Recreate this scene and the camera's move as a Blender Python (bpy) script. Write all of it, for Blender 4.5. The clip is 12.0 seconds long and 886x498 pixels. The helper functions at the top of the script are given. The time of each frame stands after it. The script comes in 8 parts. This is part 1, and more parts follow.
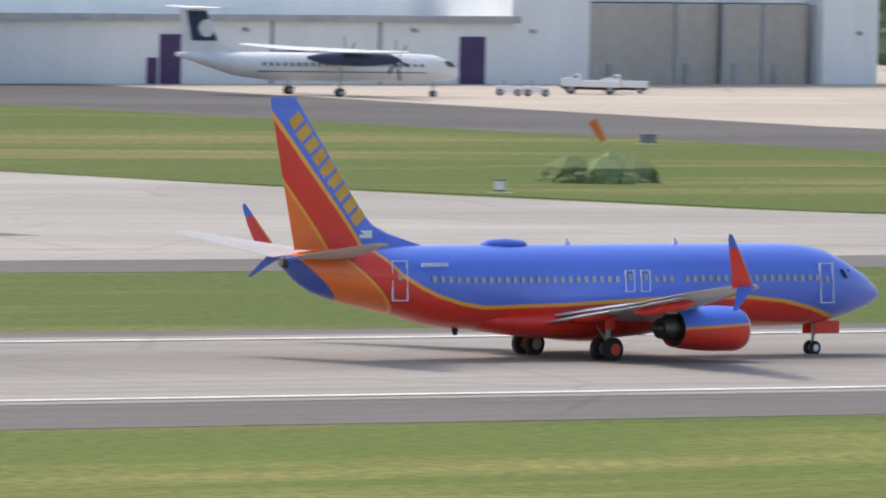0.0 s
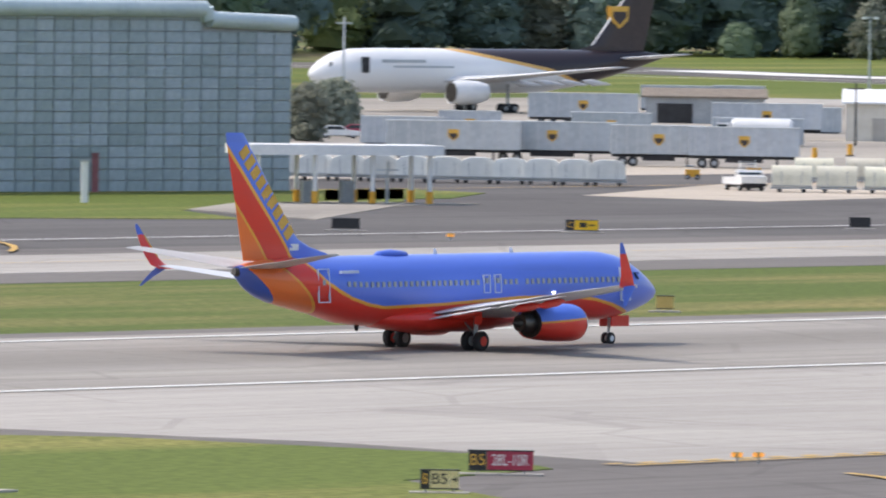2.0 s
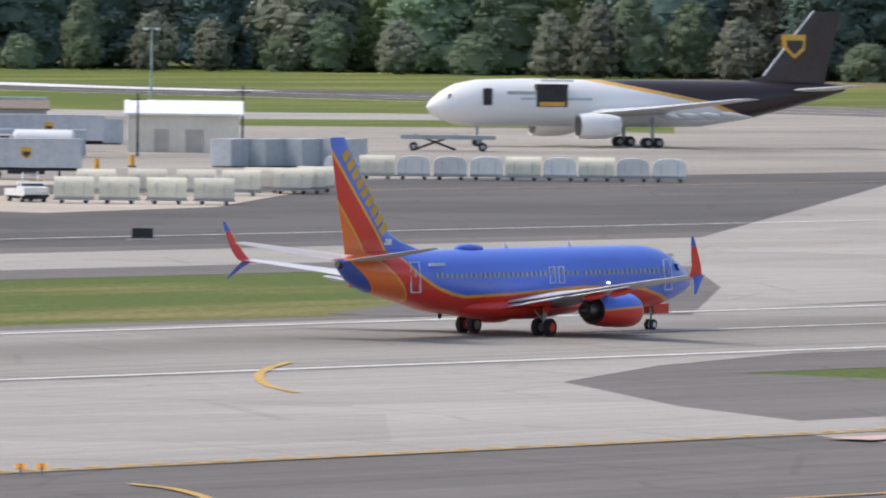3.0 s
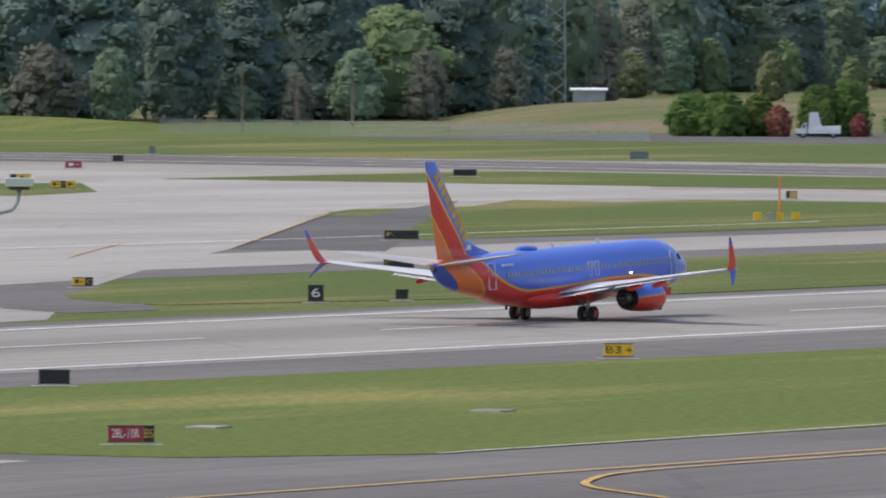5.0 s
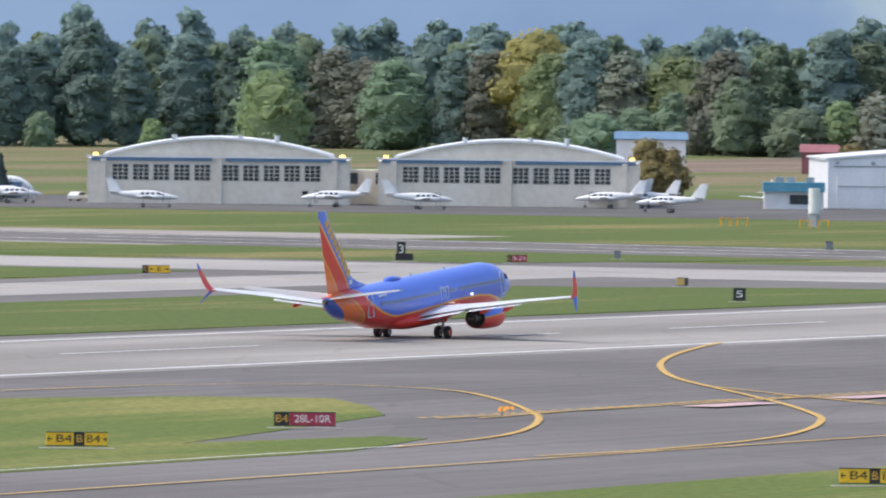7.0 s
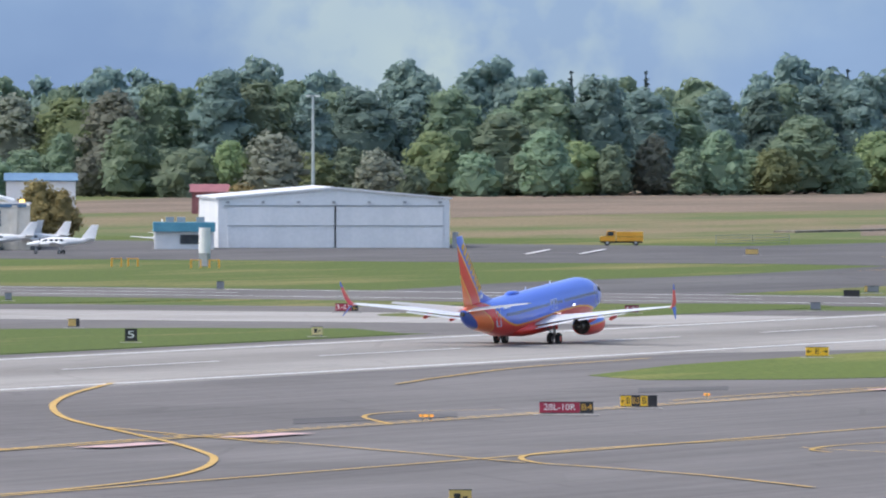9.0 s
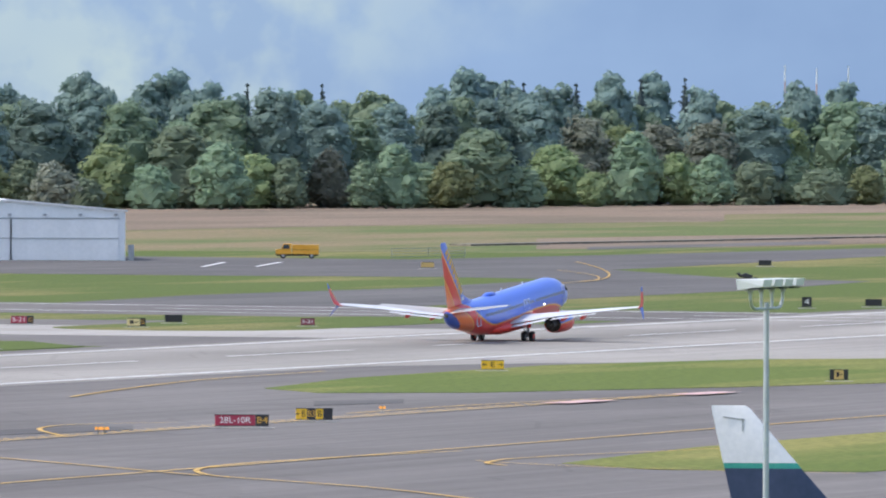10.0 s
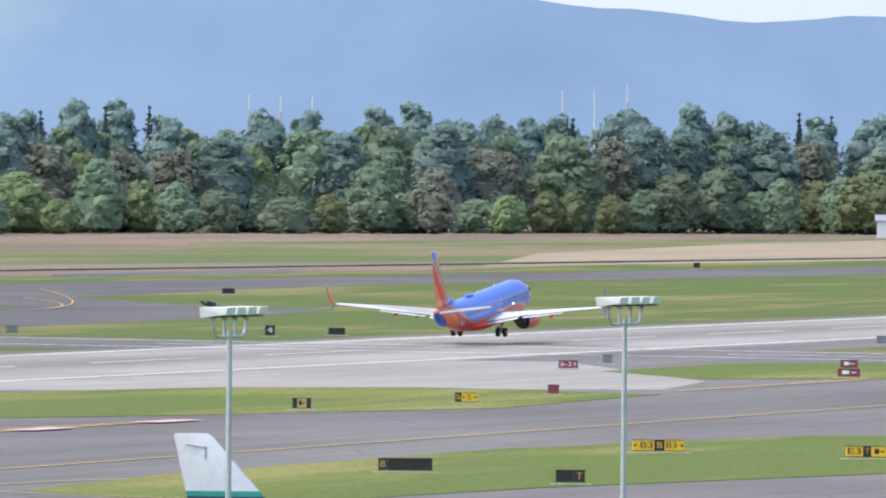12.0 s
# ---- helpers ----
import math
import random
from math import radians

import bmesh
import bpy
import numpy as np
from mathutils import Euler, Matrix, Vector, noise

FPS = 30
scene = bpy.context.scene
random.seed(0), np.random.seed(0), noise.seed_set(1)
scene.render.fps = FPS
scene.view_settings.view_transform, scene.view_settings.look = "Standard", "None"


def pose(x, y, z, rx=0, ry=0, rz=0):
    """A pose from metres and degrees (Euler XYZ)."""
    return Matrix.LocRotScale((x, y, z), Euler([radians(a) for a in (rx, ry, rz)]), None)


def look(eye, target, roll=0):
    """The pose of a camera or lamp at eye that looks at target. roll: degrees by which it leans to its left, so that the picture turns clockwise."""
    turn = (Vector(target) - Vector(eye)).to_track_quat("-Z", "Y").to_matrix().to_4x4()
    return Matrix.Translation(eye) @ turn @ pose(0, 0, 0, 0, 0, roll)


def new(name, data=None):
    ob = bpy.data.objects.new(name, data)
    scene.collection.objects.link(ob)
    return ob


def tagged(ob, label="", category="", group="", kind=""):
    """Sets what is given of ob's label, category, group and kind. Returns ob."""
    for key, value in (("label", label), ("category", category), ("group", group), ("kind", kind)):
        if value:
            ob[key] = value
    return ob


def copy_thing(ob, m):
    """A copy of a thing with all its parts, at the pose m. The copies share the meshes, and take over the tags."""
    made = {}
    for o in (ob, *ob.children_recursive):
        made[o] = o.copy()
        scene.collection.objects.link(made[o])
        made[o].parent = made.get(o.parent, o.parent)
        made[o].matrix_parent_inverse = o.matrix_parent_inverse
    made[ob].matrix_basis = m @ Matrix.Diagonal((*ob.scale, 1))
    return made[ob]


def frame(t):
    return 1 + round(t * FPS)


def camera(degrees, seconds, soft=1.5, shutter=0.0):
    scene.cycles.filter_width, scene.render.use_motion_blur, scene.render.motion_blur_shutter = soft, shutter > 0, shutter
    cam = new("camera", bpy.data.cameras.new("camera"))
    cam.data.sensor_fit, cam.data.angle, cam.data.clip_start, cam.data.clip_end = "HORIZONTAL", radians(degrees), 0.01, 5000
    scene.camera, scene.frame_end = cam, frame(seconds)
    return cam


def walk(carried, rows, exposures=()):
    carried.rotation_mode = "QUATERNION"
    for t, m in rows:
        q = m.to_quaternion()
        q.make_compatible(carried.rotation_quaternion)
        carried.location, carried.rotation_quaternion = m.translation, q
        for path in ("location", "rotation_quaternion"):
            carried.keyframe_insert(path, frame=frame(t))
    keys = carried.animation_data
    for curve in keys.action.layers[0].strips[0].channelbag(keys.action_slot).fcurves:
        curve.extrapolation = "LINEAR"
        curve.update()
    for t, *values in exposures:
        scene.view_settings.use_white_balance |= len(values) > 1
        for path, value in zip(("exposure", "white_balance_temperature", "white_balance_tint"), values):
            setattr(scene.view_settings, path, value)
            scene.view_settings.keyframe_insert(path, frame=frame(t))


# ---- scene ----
# One telephoto camera on a terminal roof pans after a departing airliner.
# x runs along the runway in the direction of take-off, y away from the camera.
EYE = Vector((0.0, 0.0, 24.28))
cam = camera(4.391, 12.0, 2.0, 0.12)


def aim(az, tilt, lean):
    a, e = radians(az), radians(tilt)
    way = Vector((math.sin(a) * math.cos(e), math.cos(a) * math.cos(e), math.sin(e)))
    return look(EYE, EYE + way * 100, lean)


PAN = [
    (0.0, 40.1106, -2.0130, 1.3812), (0.2, 41.3989, -2.0258, 1.2806), (0.4, 42.8761, -1.9678, 1.2244),
    (0.5, 43.5944, -1.9026, 1.0270), (1.0, 45.7944, -1.7421, 0.8758), (1.5, 48.1607, -1.6777, 1.0520),
    (2.0, 50.5505, -1.6328, 0.9158), (2.5, 52.3736, -1.5918, 0.7663), (2.7, 53.0551, -1.5694, 0.7311),
    (4.3, 58.3334, -1.3441, 0.4744), (4.5, 58.8212, -1.3399, 0.2790), (5.0, 59.9910, -1.2951, 0.2282),
    (5.5, 61.4089, -1.1899, -0.1374), (6.0, 62.6593, -1.0973, 0.0825), (6.5, 64.0858, -1.0378, 0.1434),
    (7.0, 65.3963, -0.9590, 0.6441), (7.5, 66.3797, -0.8806, 0.4420), (7.7, 66.6798, -0.8891, 0.3846), (9.3, 68.8816, -0.7126, 0.2052),
    (9.5, 69.2212, -0.7054, 0.3354), (10.0, 70.0224, -0.6723, 0.1974), (10.5, 70.7672, -0.6365, 0.1798),
    (11.0, 71.5869, -0.5901, 0.3890), (11.5, 72.0562, -0.5762, 0.3853), (12.0, 72.6807, -0.5173, 0.5424)]
EXPOSE = [(0.0, 0.72, 6920), (0.5, 0.8, 6892), (1.5, 0.86, 6836), (2.5, 0.68, 6780), (4.3, 0.36, 6665), (4.5, 0.36, 6652), (5.5, 0.54, 6582), (6.5, 0.76, 6507), (7.5, 0.76, 6431), (9.5, 0.81, 6280), (10.5, 0.94, 6296), (12.0, 1.01, 6320)]
walk(cam, [(t, aim(a, e, r)) for t, a, e, r in PAN], [(t, e, k, 10) for t, e, k in EXPOSE])

# ---- light: high thin cloud, soft sun behind the runway ----
world = bpy.data.worlds.new("world")
scene.world = world
world.use_nodes = True
wn = world.node_tree
sky = wn.nodes.new("ShaderNodeTexSky")
sky.sky_type = "NISHITA"
sky.sun_disc = False
sky.sun_elevation, sky.sun_rotation = radians(56), radians(334)
sky.dust_density, sky.air_density = 3.0, 1.0
wn.nodes["Background"].inputs["Strength"].default_value = 0.15
wn.links.new(sky.outputs[0], wn.nodes["Background"].inputs["Color"])
sun_data = bpy.data.lights.new("sun", "SUN")
sun_data.energy, sun_data.angle, sun_data.color = 1.15, radians(10), (1.0, 0.95, 0.88)
sun = new("sun", sun_data)
sun.matrix_world = look((0, 0, 300), (1.16, -2.42, 300 - 3.92))


# ---- materials ----
def nodes_of(name):
    m = bpy.data.materials.new(name)
    m.use_nodes = True
    return m, m.node_tree, m.node_tree.nodes["Principled BSDF"]


def socket_math(nt, op, a, b=0.0, c=None):
    n = nt.nodes.new("ShaderNodeMath")
    n.operation = op
    for i, v in enumerate((a, b) if c is None else (a, b, c)):
        if isinstance(v, (int, float)):
            n.inputs[i].default_value = v
        else:
            nt.links.new(v, n.inputs[i])
    return n.outputs[0]


def mixed(nt, f, a, b):
    n = nt.nodes.new("ShaderNodeMix")
    n.data_type = "RGBA"
    for i, v in ((0, f), (6, a), (7, b)):
        if isinstance(v, (int, float)):
            n.inputs[i].default_value = v
        elif isinstance(v, tuple):
            n.inputs[i].default_value = (*v, 1)
        else:
            nt.links.new(v, n.inputs[i])
    return n.outputs[2]


def noise_of(nt, co, scale, detail=4.0, stretch=(1, 1, 1)):
    mp = nt.nodes.new("ShaderNodeMapping")
    mp.inputs["Scale"].default_value = stretch
    nt.links.new(co, mp.inputs["Vector"])
    n = nt.nodes.new("ShaderNodeTexNoise")
    n.inputs["Scale"].default_value, n.inputs["Detail"].default_value = scale, detail
    nt.links.new(mp.outputs[0], n.inputs["Vector"])
    return n.outputs["Fac"]


def ramp_of(nt, f, stops, mode="LINEAR"):
    n = nt.nodes.new("ShaderNodeValToRGB")
    n.color_ramp.interpolation = mode
    els = n.color_ramp.elements
    while len(els) < len(stops):
        els.new(0.5)
    for e, (p, c) in zip(els, stops):
        e.position, e.color = p, (*c, 1) if isinstance(c, tuple) else (c, c, c, 1)
    nt.links.new(f, n.inputs[0])
    return n.outputs[0]


def surface(name, low, high, scale=1.0, rough=0.7, metal=0.0, fine=8.0, stretch=(1, 1, 1), bump=0.0, spec=0.5, vary=0.0):
    """Two colours mixed by a coarse and a fine grain."""
    m, nt, p = nodes_of(name)
    co = nt.nodes.new("ShaderNodeTexCoord").outputs["Object"]
    a = noise_of(nt, co, scale, 3, stretch)
    b = noise_of(nt, co, scale * fine, 5)
    f = socket_math(nt, "MULTIPLY_ADD", b, 0.45, socket_math(nt, "MULTIPLY", a, 0.55))
    c = ramp_of(nt, f, [(0.36, low), (0.64, high)])
    if vary:
        oi = nt.nodes.new("ShaderNodeObjectInfo").outputs["Random"]
        hsv = nt.nodes.new("ShaderNodeHueSaturation")
        nt.links.new(socket_math(nt, "MULTIPLY_ADD", oi, vary, 1 - vary / 2), hsv.inputs["Value"])
        nt.links.new(socket_math(nt, "MULTIPLY_ADD", oi, 0.03, 0.485), hsv.inputs["Hue"])
        nt.links.new(c, hsv.inputs["Color"])
        c = hsv.outputs[0]
    nt.links.new(c, p.inputs["Base Color"])
    p.inputs["Roughness"].default_value, p.inputs["Metallic"].default_value = rough, metal
    p.inputs["Specular IOR Level"].default_value = spec
    if bump:
        bn = nt.nodes.new("ShaderNodeBump")
        bn.inputs["Strength"].default_value = bump
        nt.links.new(b, bn.inputs["Height"])
        nt.links.new(bn.outputs[0], p.inputs["Normal"])
    return m


def glow(name, col, strength):
    m, nt, p = nodes_of(name)
    p.inputs["Base Color"].default_value = (*col, 1)
    p.inputs["Emission Color"].default_value = (*col, 1)
    p.inputs["Emission Strength"].default_value = strength
    return m


def grass_material(name, green, dry, scale=0.02, dryness=0.5):
    m, nt, p = nodes_of(name)
    co = nt.nodes.new("ShaderNodeTexCoord").outputs["Object"]
    big = noise_of(nt, co, scale, 4, (0.45, 1.8, 1))
    mow = noise_of(nt, co, 0.12, 3, (0.2, 1.6, 1))
    fine = noise_of(nt, co, 1.3, 6, (1, 1, 1))
    f = socket_math(nt, "ADD", socket_math(nt, "MULTIPLY", big, 1.5), socket_math(nt, "MULTIPLY", mow, 0.6))
    f = socket_math(nt, "ADD", socket_math(nt, "SUBTRACT", f, 1.05 - (dryness - 0.5)), 0.5)
    c = mixed(nt, ramp_of(nt, f, [(0.42, 0.0), (0.72, 1.0)]), green, dry)
    dark = tuple(v * 0.45 for v in green)
    c2 = mixed(nt, ramp_of(nt, fine, [(0.38, 0.55), (0.6, 0.0)]), c, dark)
    nt.links.new(c2, p.inputs["Base Color"])
    p.inputs["Roughness"].default_value = 0.9
    p.inputs["Specular IOR Level"].default_value = 0.15
    return m


def pavement_material(name, low, high, slab=0.0, rub=None, rough=0.85):
    """Worn pavement: blotches, fine grain, streaks along the way, joints between slabs, and a rubber-darkened band."""
    m, nt, p = nodes_of(name)
    co = nt.nodes.new("ShaderNodeTexCoord").outputs["Object"]
    a = noise_of(nt, co, 0.03, 4, (0.35, 1.4, 1))
    b = noise_of(nt, co, 0.9, 6)
    s = noise_of(nt, co, 0.25, 3, (0.03, 2.2, 1))
    f = socket_math(nt, "ADD", socket_math(nt, "MULTIPLY", a, 0.45), socket_math(nt, "MULTIPLY_ADD", b, 0.2, socket_math(nt, "MULTIPLY", s, 0.35)))
    mid = tuple((u + v) / 2 for u, v in zip(low, high))
    c = ramp_of(nt, f, [(0.33, tuple(v * 0.86 for v in low)), (0.5, mid), (0.64, tuple(v * 1.06 for v in high))])
    # repaired patches and sealed cracks
    vo = nt.nodes.new("ShaderNodeTexVoronoi")
    vo.inputs["Scale"].default_value = 0.035
    nt.links.new(co, vo.inputs["Vector"])
    cell = nt.nodes.new("ShaderNodeSeparateColor")
    nt.links.new(vo.outputs["Color"], cell.inputs[0])
    c = mixed(nt, ramp_of(nt, cell.outputs[0], [(0.55, 0.0), (0.95, 0.22)]), c, tuple(v * 0.6 for v in low))
    ve = nt.nodes.new("ShaderNodeTexVoronoi")
    ve.feature = "DISTANCE_TO_EDGE"
    ve.inputs["Scale"].default_value = 0.05
    nt.links.new(co, ve.inputs["Vector"])
    crack = socket_math(nt, "LESS_THAN", ve.outputs["Distance"], 0.012)
    c = mixed(nt, socket_math(nt, "MULTIPLY", crack, 0.2), c, tuple(v * 0.5 for v in low))
    sep = nt.nodes.new("ShaderNodeSeparateXYZ")
    nt.links.new(co, sep.inputs[0])
    if slab:
        for ax in (0, 1):
            w = socket_math(nt, "PINGPONG", sep.outputs[ax], slab / 2)
            j = socket_math(nt, "LESS_THAN", w, 0.05)
            c = mixed(nt, socket_math(nt, "MULTIPLY", j, 0.35), c, tuple(v * 0.4 for v in low))
    if rub:
        y0, half = rub
        d = socket_math(nt, "ABSOLUTE", socket_math(nt, "SUBTRACT", sep.outputs[1], y0))
        k = ramp_of(nt, socket_math(nt, "DIVIDE", d, half), [(0.25, 0.5), (1.0, 0.0)], "EASE")
        k = socket_math(nt, "MULTIPLY", k, ramp_of(nt, s, [(0.3, 0.35), (0.7, 1.0)]))
        c = mixed(nt, k, c, tuple(v * 0.42 for v in low))
    nt.links.new(c, p.inputs["Base Color"])
    p.inputs["Roughness"].default_value = rough
    p.inputs["Specular IOR Level"].default_value = 0.08
    return m


GRASS = grass_material("mown_grass", (0.108, 0.145, 0.034), (0.265, 0.225, 0.09), 0.018, 0.42)
MEADOW = grass_material("rough_meadow", (0.13, 0.165, 0.055), (0.27, 0.205, 0.125), 0.01, 0.56)
LAWN = grass_material("fresh_lawn", (0.128, 0.168, 0.036), (0.275, 0.255, 0.08), 0.02, 0.42)
CONCRETE = pavement_material("runway_concrete", (0.275, 0.257, 0.235), (0.35, 0.33, 0.304), 6.1, (414.0, 13.0))
TAXI_CONCRETE = pavement_material("taxiway_concrete", (0.33, 0.312, 0.29), (0.41, 0.39, 0.362), 6.1)
APRON = pavement_material("apron_concrete", (0.42, 0.37, 0.31), (0.51, 0.455, 0.39), 7.6)
ASPHALT = pavement_material("worn_asphalt", (0.14, 0.13, 0.124), (0.20, 0.187, 0.178))
DARK_ASPHALT = pavement_material("dark_asphalt", (0.105, 0.10, 0.10), (0.155, 0.148, 0.144))
WHITE_LINE = surface("white_marking", (0.62, 0.62, 0.6), (0.82, 0.82, 0.8), 0.5)
YELLOW_LINE = surface("yellow_marking", (0.45, 0.27, 0.06), (0.62, 0.40, 0.10), 0.4)
RED_LINE = surface("red_marking", (0.50, 0.32, 0.30), (0.60, 0.42, 0.40), 0.4)
WHITE = surface("white_paint", (0.70, 0.71, 0.72), (0.82, 0.82, 0.82), 0.6, 0.4)
OFFWHITE = surface("weathered_white_panel", (0.74, 0.76, 0.77), (0.84, 0.85, 0.86), 0.25, 0.5, stretch=(1, 1, 0.2))
CREAM = surface("cream_stucco", (0.64, 0.59, 0.50), (0.78, 0.74, 0.66), 0.12, 0.8, stretch=(1, 1, 0.25))
TAN = surface("tan_panel", (0.40, 0.37, 0.33), (0.50, 0.47, 0.42), 0.1, 0.7, stretch=(1, 1, 0.2))
GREY = surface("grey_metal", (0.30, 0.32, 0.34), (0.42, 0.44, 0.46), 0.5, 0.5, 0.3)
GALVANIZED = surface("galvanized_steel", (0.42, 0.46, 0.50), (0.56, 0.60, 0.63), 1.5, 0.45, 0.5)
STEEL_PANEL = surface("blue_grey_steel_panel", (0.30, 0.36, 0.39), (0.45, 0.51, 0.54), 0.2, 0.5, 0.1, stretch=(1, 1, 0.35), vary=0.25)
PALE_PIPE = surface("pale_steel_trim", (0.50, 0.58, 0.60), (0.62, 0.70, 0.71), 0.3, 0.45, 0.1)
DARK = surface("dark_rubber", (0.015, 0.015, 0.017), (0.035, 0.035, 0.038), 2.0, 0.8)
BLACK = surface("black_panel", (0.012, 0.012, 0.014), (0.03, 0.03, 0.035), 1.0, 0.5)
GLASS = surface("dark_glass", (0.03, 0.04, 0.05), (0.07, 0.085, 0.10), 1.0, 0.12)
PURPLE = surface("purple_door_paint", (0.055, 0.03, 0.10), (0.085, 0.05, 0.14), 0.5)
BLUE_TRIM = surface("blue_trim_paint", (0.10, 0.19, 0.31), (0.15, 0.26, 0.38), 0.3)
TEAL = surface("teal_awning", (0.08, 0.28, 0.38), (0.13, 0.36, 0.46), 0.3)
NAVY = surface("navy_wall_paint", (0.02, 0.04, 0.085), (0.04, 0.06, 0.12), 0.4)
YELLOW = surface("sign_yellow", (0.82, 0.48, 0.015), (0.90, 0.56, 0.03), 1.0, 0.4)
PALE_YELLOW = surface("faded_sign_yellow", (0.70, 0.58, 0.28), (0.80, 0.68, 0.36), 1.0, 0.4)
RED = surface("sign_red", (0.33, 0.02, 0.05), (0.42, 0.04, 0.08), 1.0, 0.4)
ORANGE = surface("orange_paint", (0.75, 0.16, 0.03), (0.85, 0.24, 0.06), 1.0, 0.5)
BROWN = surface("brown_aircraft_paint", (0.035, 0.025, 0.028), (0.055, 0.04, 0.04), 0.3, 0.35)
GOLD = surface("gold_paint", (0.62, 0.34, 0.05), (0.74, 0.44, 0.08), 1.0, 0.4)
TRUCK_YELLOW = surface("truck_yellow", (0.70, 0.33, 0.02), (0.80, 0.42, 0.05), 0.6, 0.4)
CAR_RED = surface("car_red", (0.30, 0.03, 0.07), (0.38, 0.05, 0.09), 0.6, 0.3)
GREEN_PAINT = surface("dark_green_paint", (0.03, 0.10, 0.08), (0.05, 0.14, 0.11), 0.6)
WOOD = surface("weathered_wood", (0.16, 0.13, 0.10), (0.24, 0.20, 0.16), 1.0, 0.8)
ALUMINIUM = surface("bare_aluminium", (0.50, 0.52, 0.54), (0.64, 0.66, 0.68), 0.7, 0.35, 0.6)
CONTAINER = surface("container_white", (0.70, 0.71, 0.68), (0.82, 0.82, 0.79), 0.8, 0.35, 0.0, vary=0.25)
VAN_GREY = surface("trailer_grey", (0.38, 0.42, 0.46), (0.52, 0.56, 0.60), 0.25, 0.5, 0.1, stretch=(1, 1, 0.3), vary=0.15)
MAROON = surface("maroon_siding", (0.25, 0.09, 0.10), (0.34, 0.13, 0.14), 0.4)
BARK = surface("bark", (0.08, 0.065, 0.055), (0.15, 0.125, 0.105), 2.0, 0.9)
FENCE = surface("chain_link_grey", (0.20, 0.23, 0.25), (0.28, 0.31, 0.33), 1.0, 0.7)


# ---- mesh tools ----
class Shape:
    """Collects vertices and faces of one mesh."""

    def __init__(self):
        self.v, self.f = [], []

    def add(self, verts, faces):
        k = len(self.v)
        self.v += [tuple(p) for p in verts]
        self.f += [tuple(i + k for i in f) for f in faces]
        return self

    def box(self, c, s, rz=0.0, ry=0.0, cut=0.0):
        """A box round c with sizes s; cut bevels its upright edges."""
        x, y, z = (a / 2 for a in s)
        if cut:
            ring = [(-x + cut, -y), (x - cut, -y), (x, -y + cut), (x, y - cut), (x - cut, y), (-x + cut, y), (-x, y - cut), (-x, -y + cut)]
        else:
            ring = [(-x, -y), (x, -y), (x, y), (-x, y)]
        n = len(ring)
        r = Euler((0, radians(ry), radians(rz))).to_matrix()
        pts = [r @ Vector((a, b, h)) + Vector(c) for h in (-z, z) for a, b in ring]
        faces = [tuple(range(n))[::-1], tuple(range(n, 2 * n))] + [(i, (i + 1) % n, n + (i + 1) % n, n + i) for i in range(n)]
        return self.add(pts, faces)

    def tube(self, p0, p1, r0, r1=None, n=10, caps=True):
        r1 = r0 if r1 is None else r1
        p0, p1 = Vector(p0), Vector(p1)
        q = (p1 - p0).to_track_quat("Z", "Y").to_matrix()
        pts = []
        for p, r in ((p0, r0), (p1, r1)):
            for i in range(n):
                a = 2 * math.pi * i / n
                pts.append(p + q @ Vector((r * math.cos(a), r * math.sin(a), 0)))
        faces = [(i, (i + 1) % n, n + (i + 1) % n, n + i) for i in range(n)]
        if caps:
            faces += [tuple(range(n))[::-1], tuple(range(n, 2 * n))]
        return self.add(pts, faces)

    def loft(self, rings, caps=True):
        n = len(rings[0])
        pts = [p for r in rings for p in r]
        faces = []
        for k in range(len(rings) - 1):
            for i in range(n):
                j = (i + 1) % n
                faces.append((k * n + i, k * n + j, (k + 1) * n + j, (k + 1) * n + i))
        if caps:
            faces += [tuple(range(n))[::-1], tuple(range((len(rings) - 1) * n, len(rings) * n))]
        return self.add(pts, faces)

    def prism(self, poly, lo, hi, axis="z"):
        """A flat outline pushed from lo to hi along an axis."""
        put = {"z": lambda a, b, h: (a, b, h), "y": lambda a, b, h: (a, h, b), "x": lambda a, b, h: (h, a, b)}[axis]
        n = len(poly)
        pts = [put(a, b, h) for h in (lo, hi) for a, b in poly]
        return self.add(pts, [tuple(range(n))[::-1], tuple(range(n, 2 * n))] + [(i, (i + 1) % n, n + (i + 1) % n, n + i) for i in range(n)])

    def mesh(self, name, mat, smooth=False):
        me = bpy.data.meshes.new(name)
        me.from_pydata(self.v, [], self.f)
        me.materials.append(mat)
        bm = bmesh.new()
        bm.from_mesh(me)
        bmesh.ops.recalc_face_normals(bm, faces=bm.faces)
        bm.to_mesh(me)
        bm.free()
        if smooth:
            me.shade_smooth()
            me.set_sharp_from_angle(angle=radians(38))
        return me


def part(name, shape, mat, parent=None, label="", smooth=False, at=None):
    me = shape if isinstance(shape, bpy.types.Mesh) else shape.mesh(name, mat, smooth)
    ob = new(name, me)
    if parent:
        ob.parent = parent
    if at is not None:
        ob.matrix_basis = at
    if label:
        ob["label"] = label
    return ob


def thing(name, label, category, at=None, group="", kind=""):
    ob = tagged(new(name), label, category, group, kind)
    if at is not None:
        ob.matrix_basis = at
    return ob


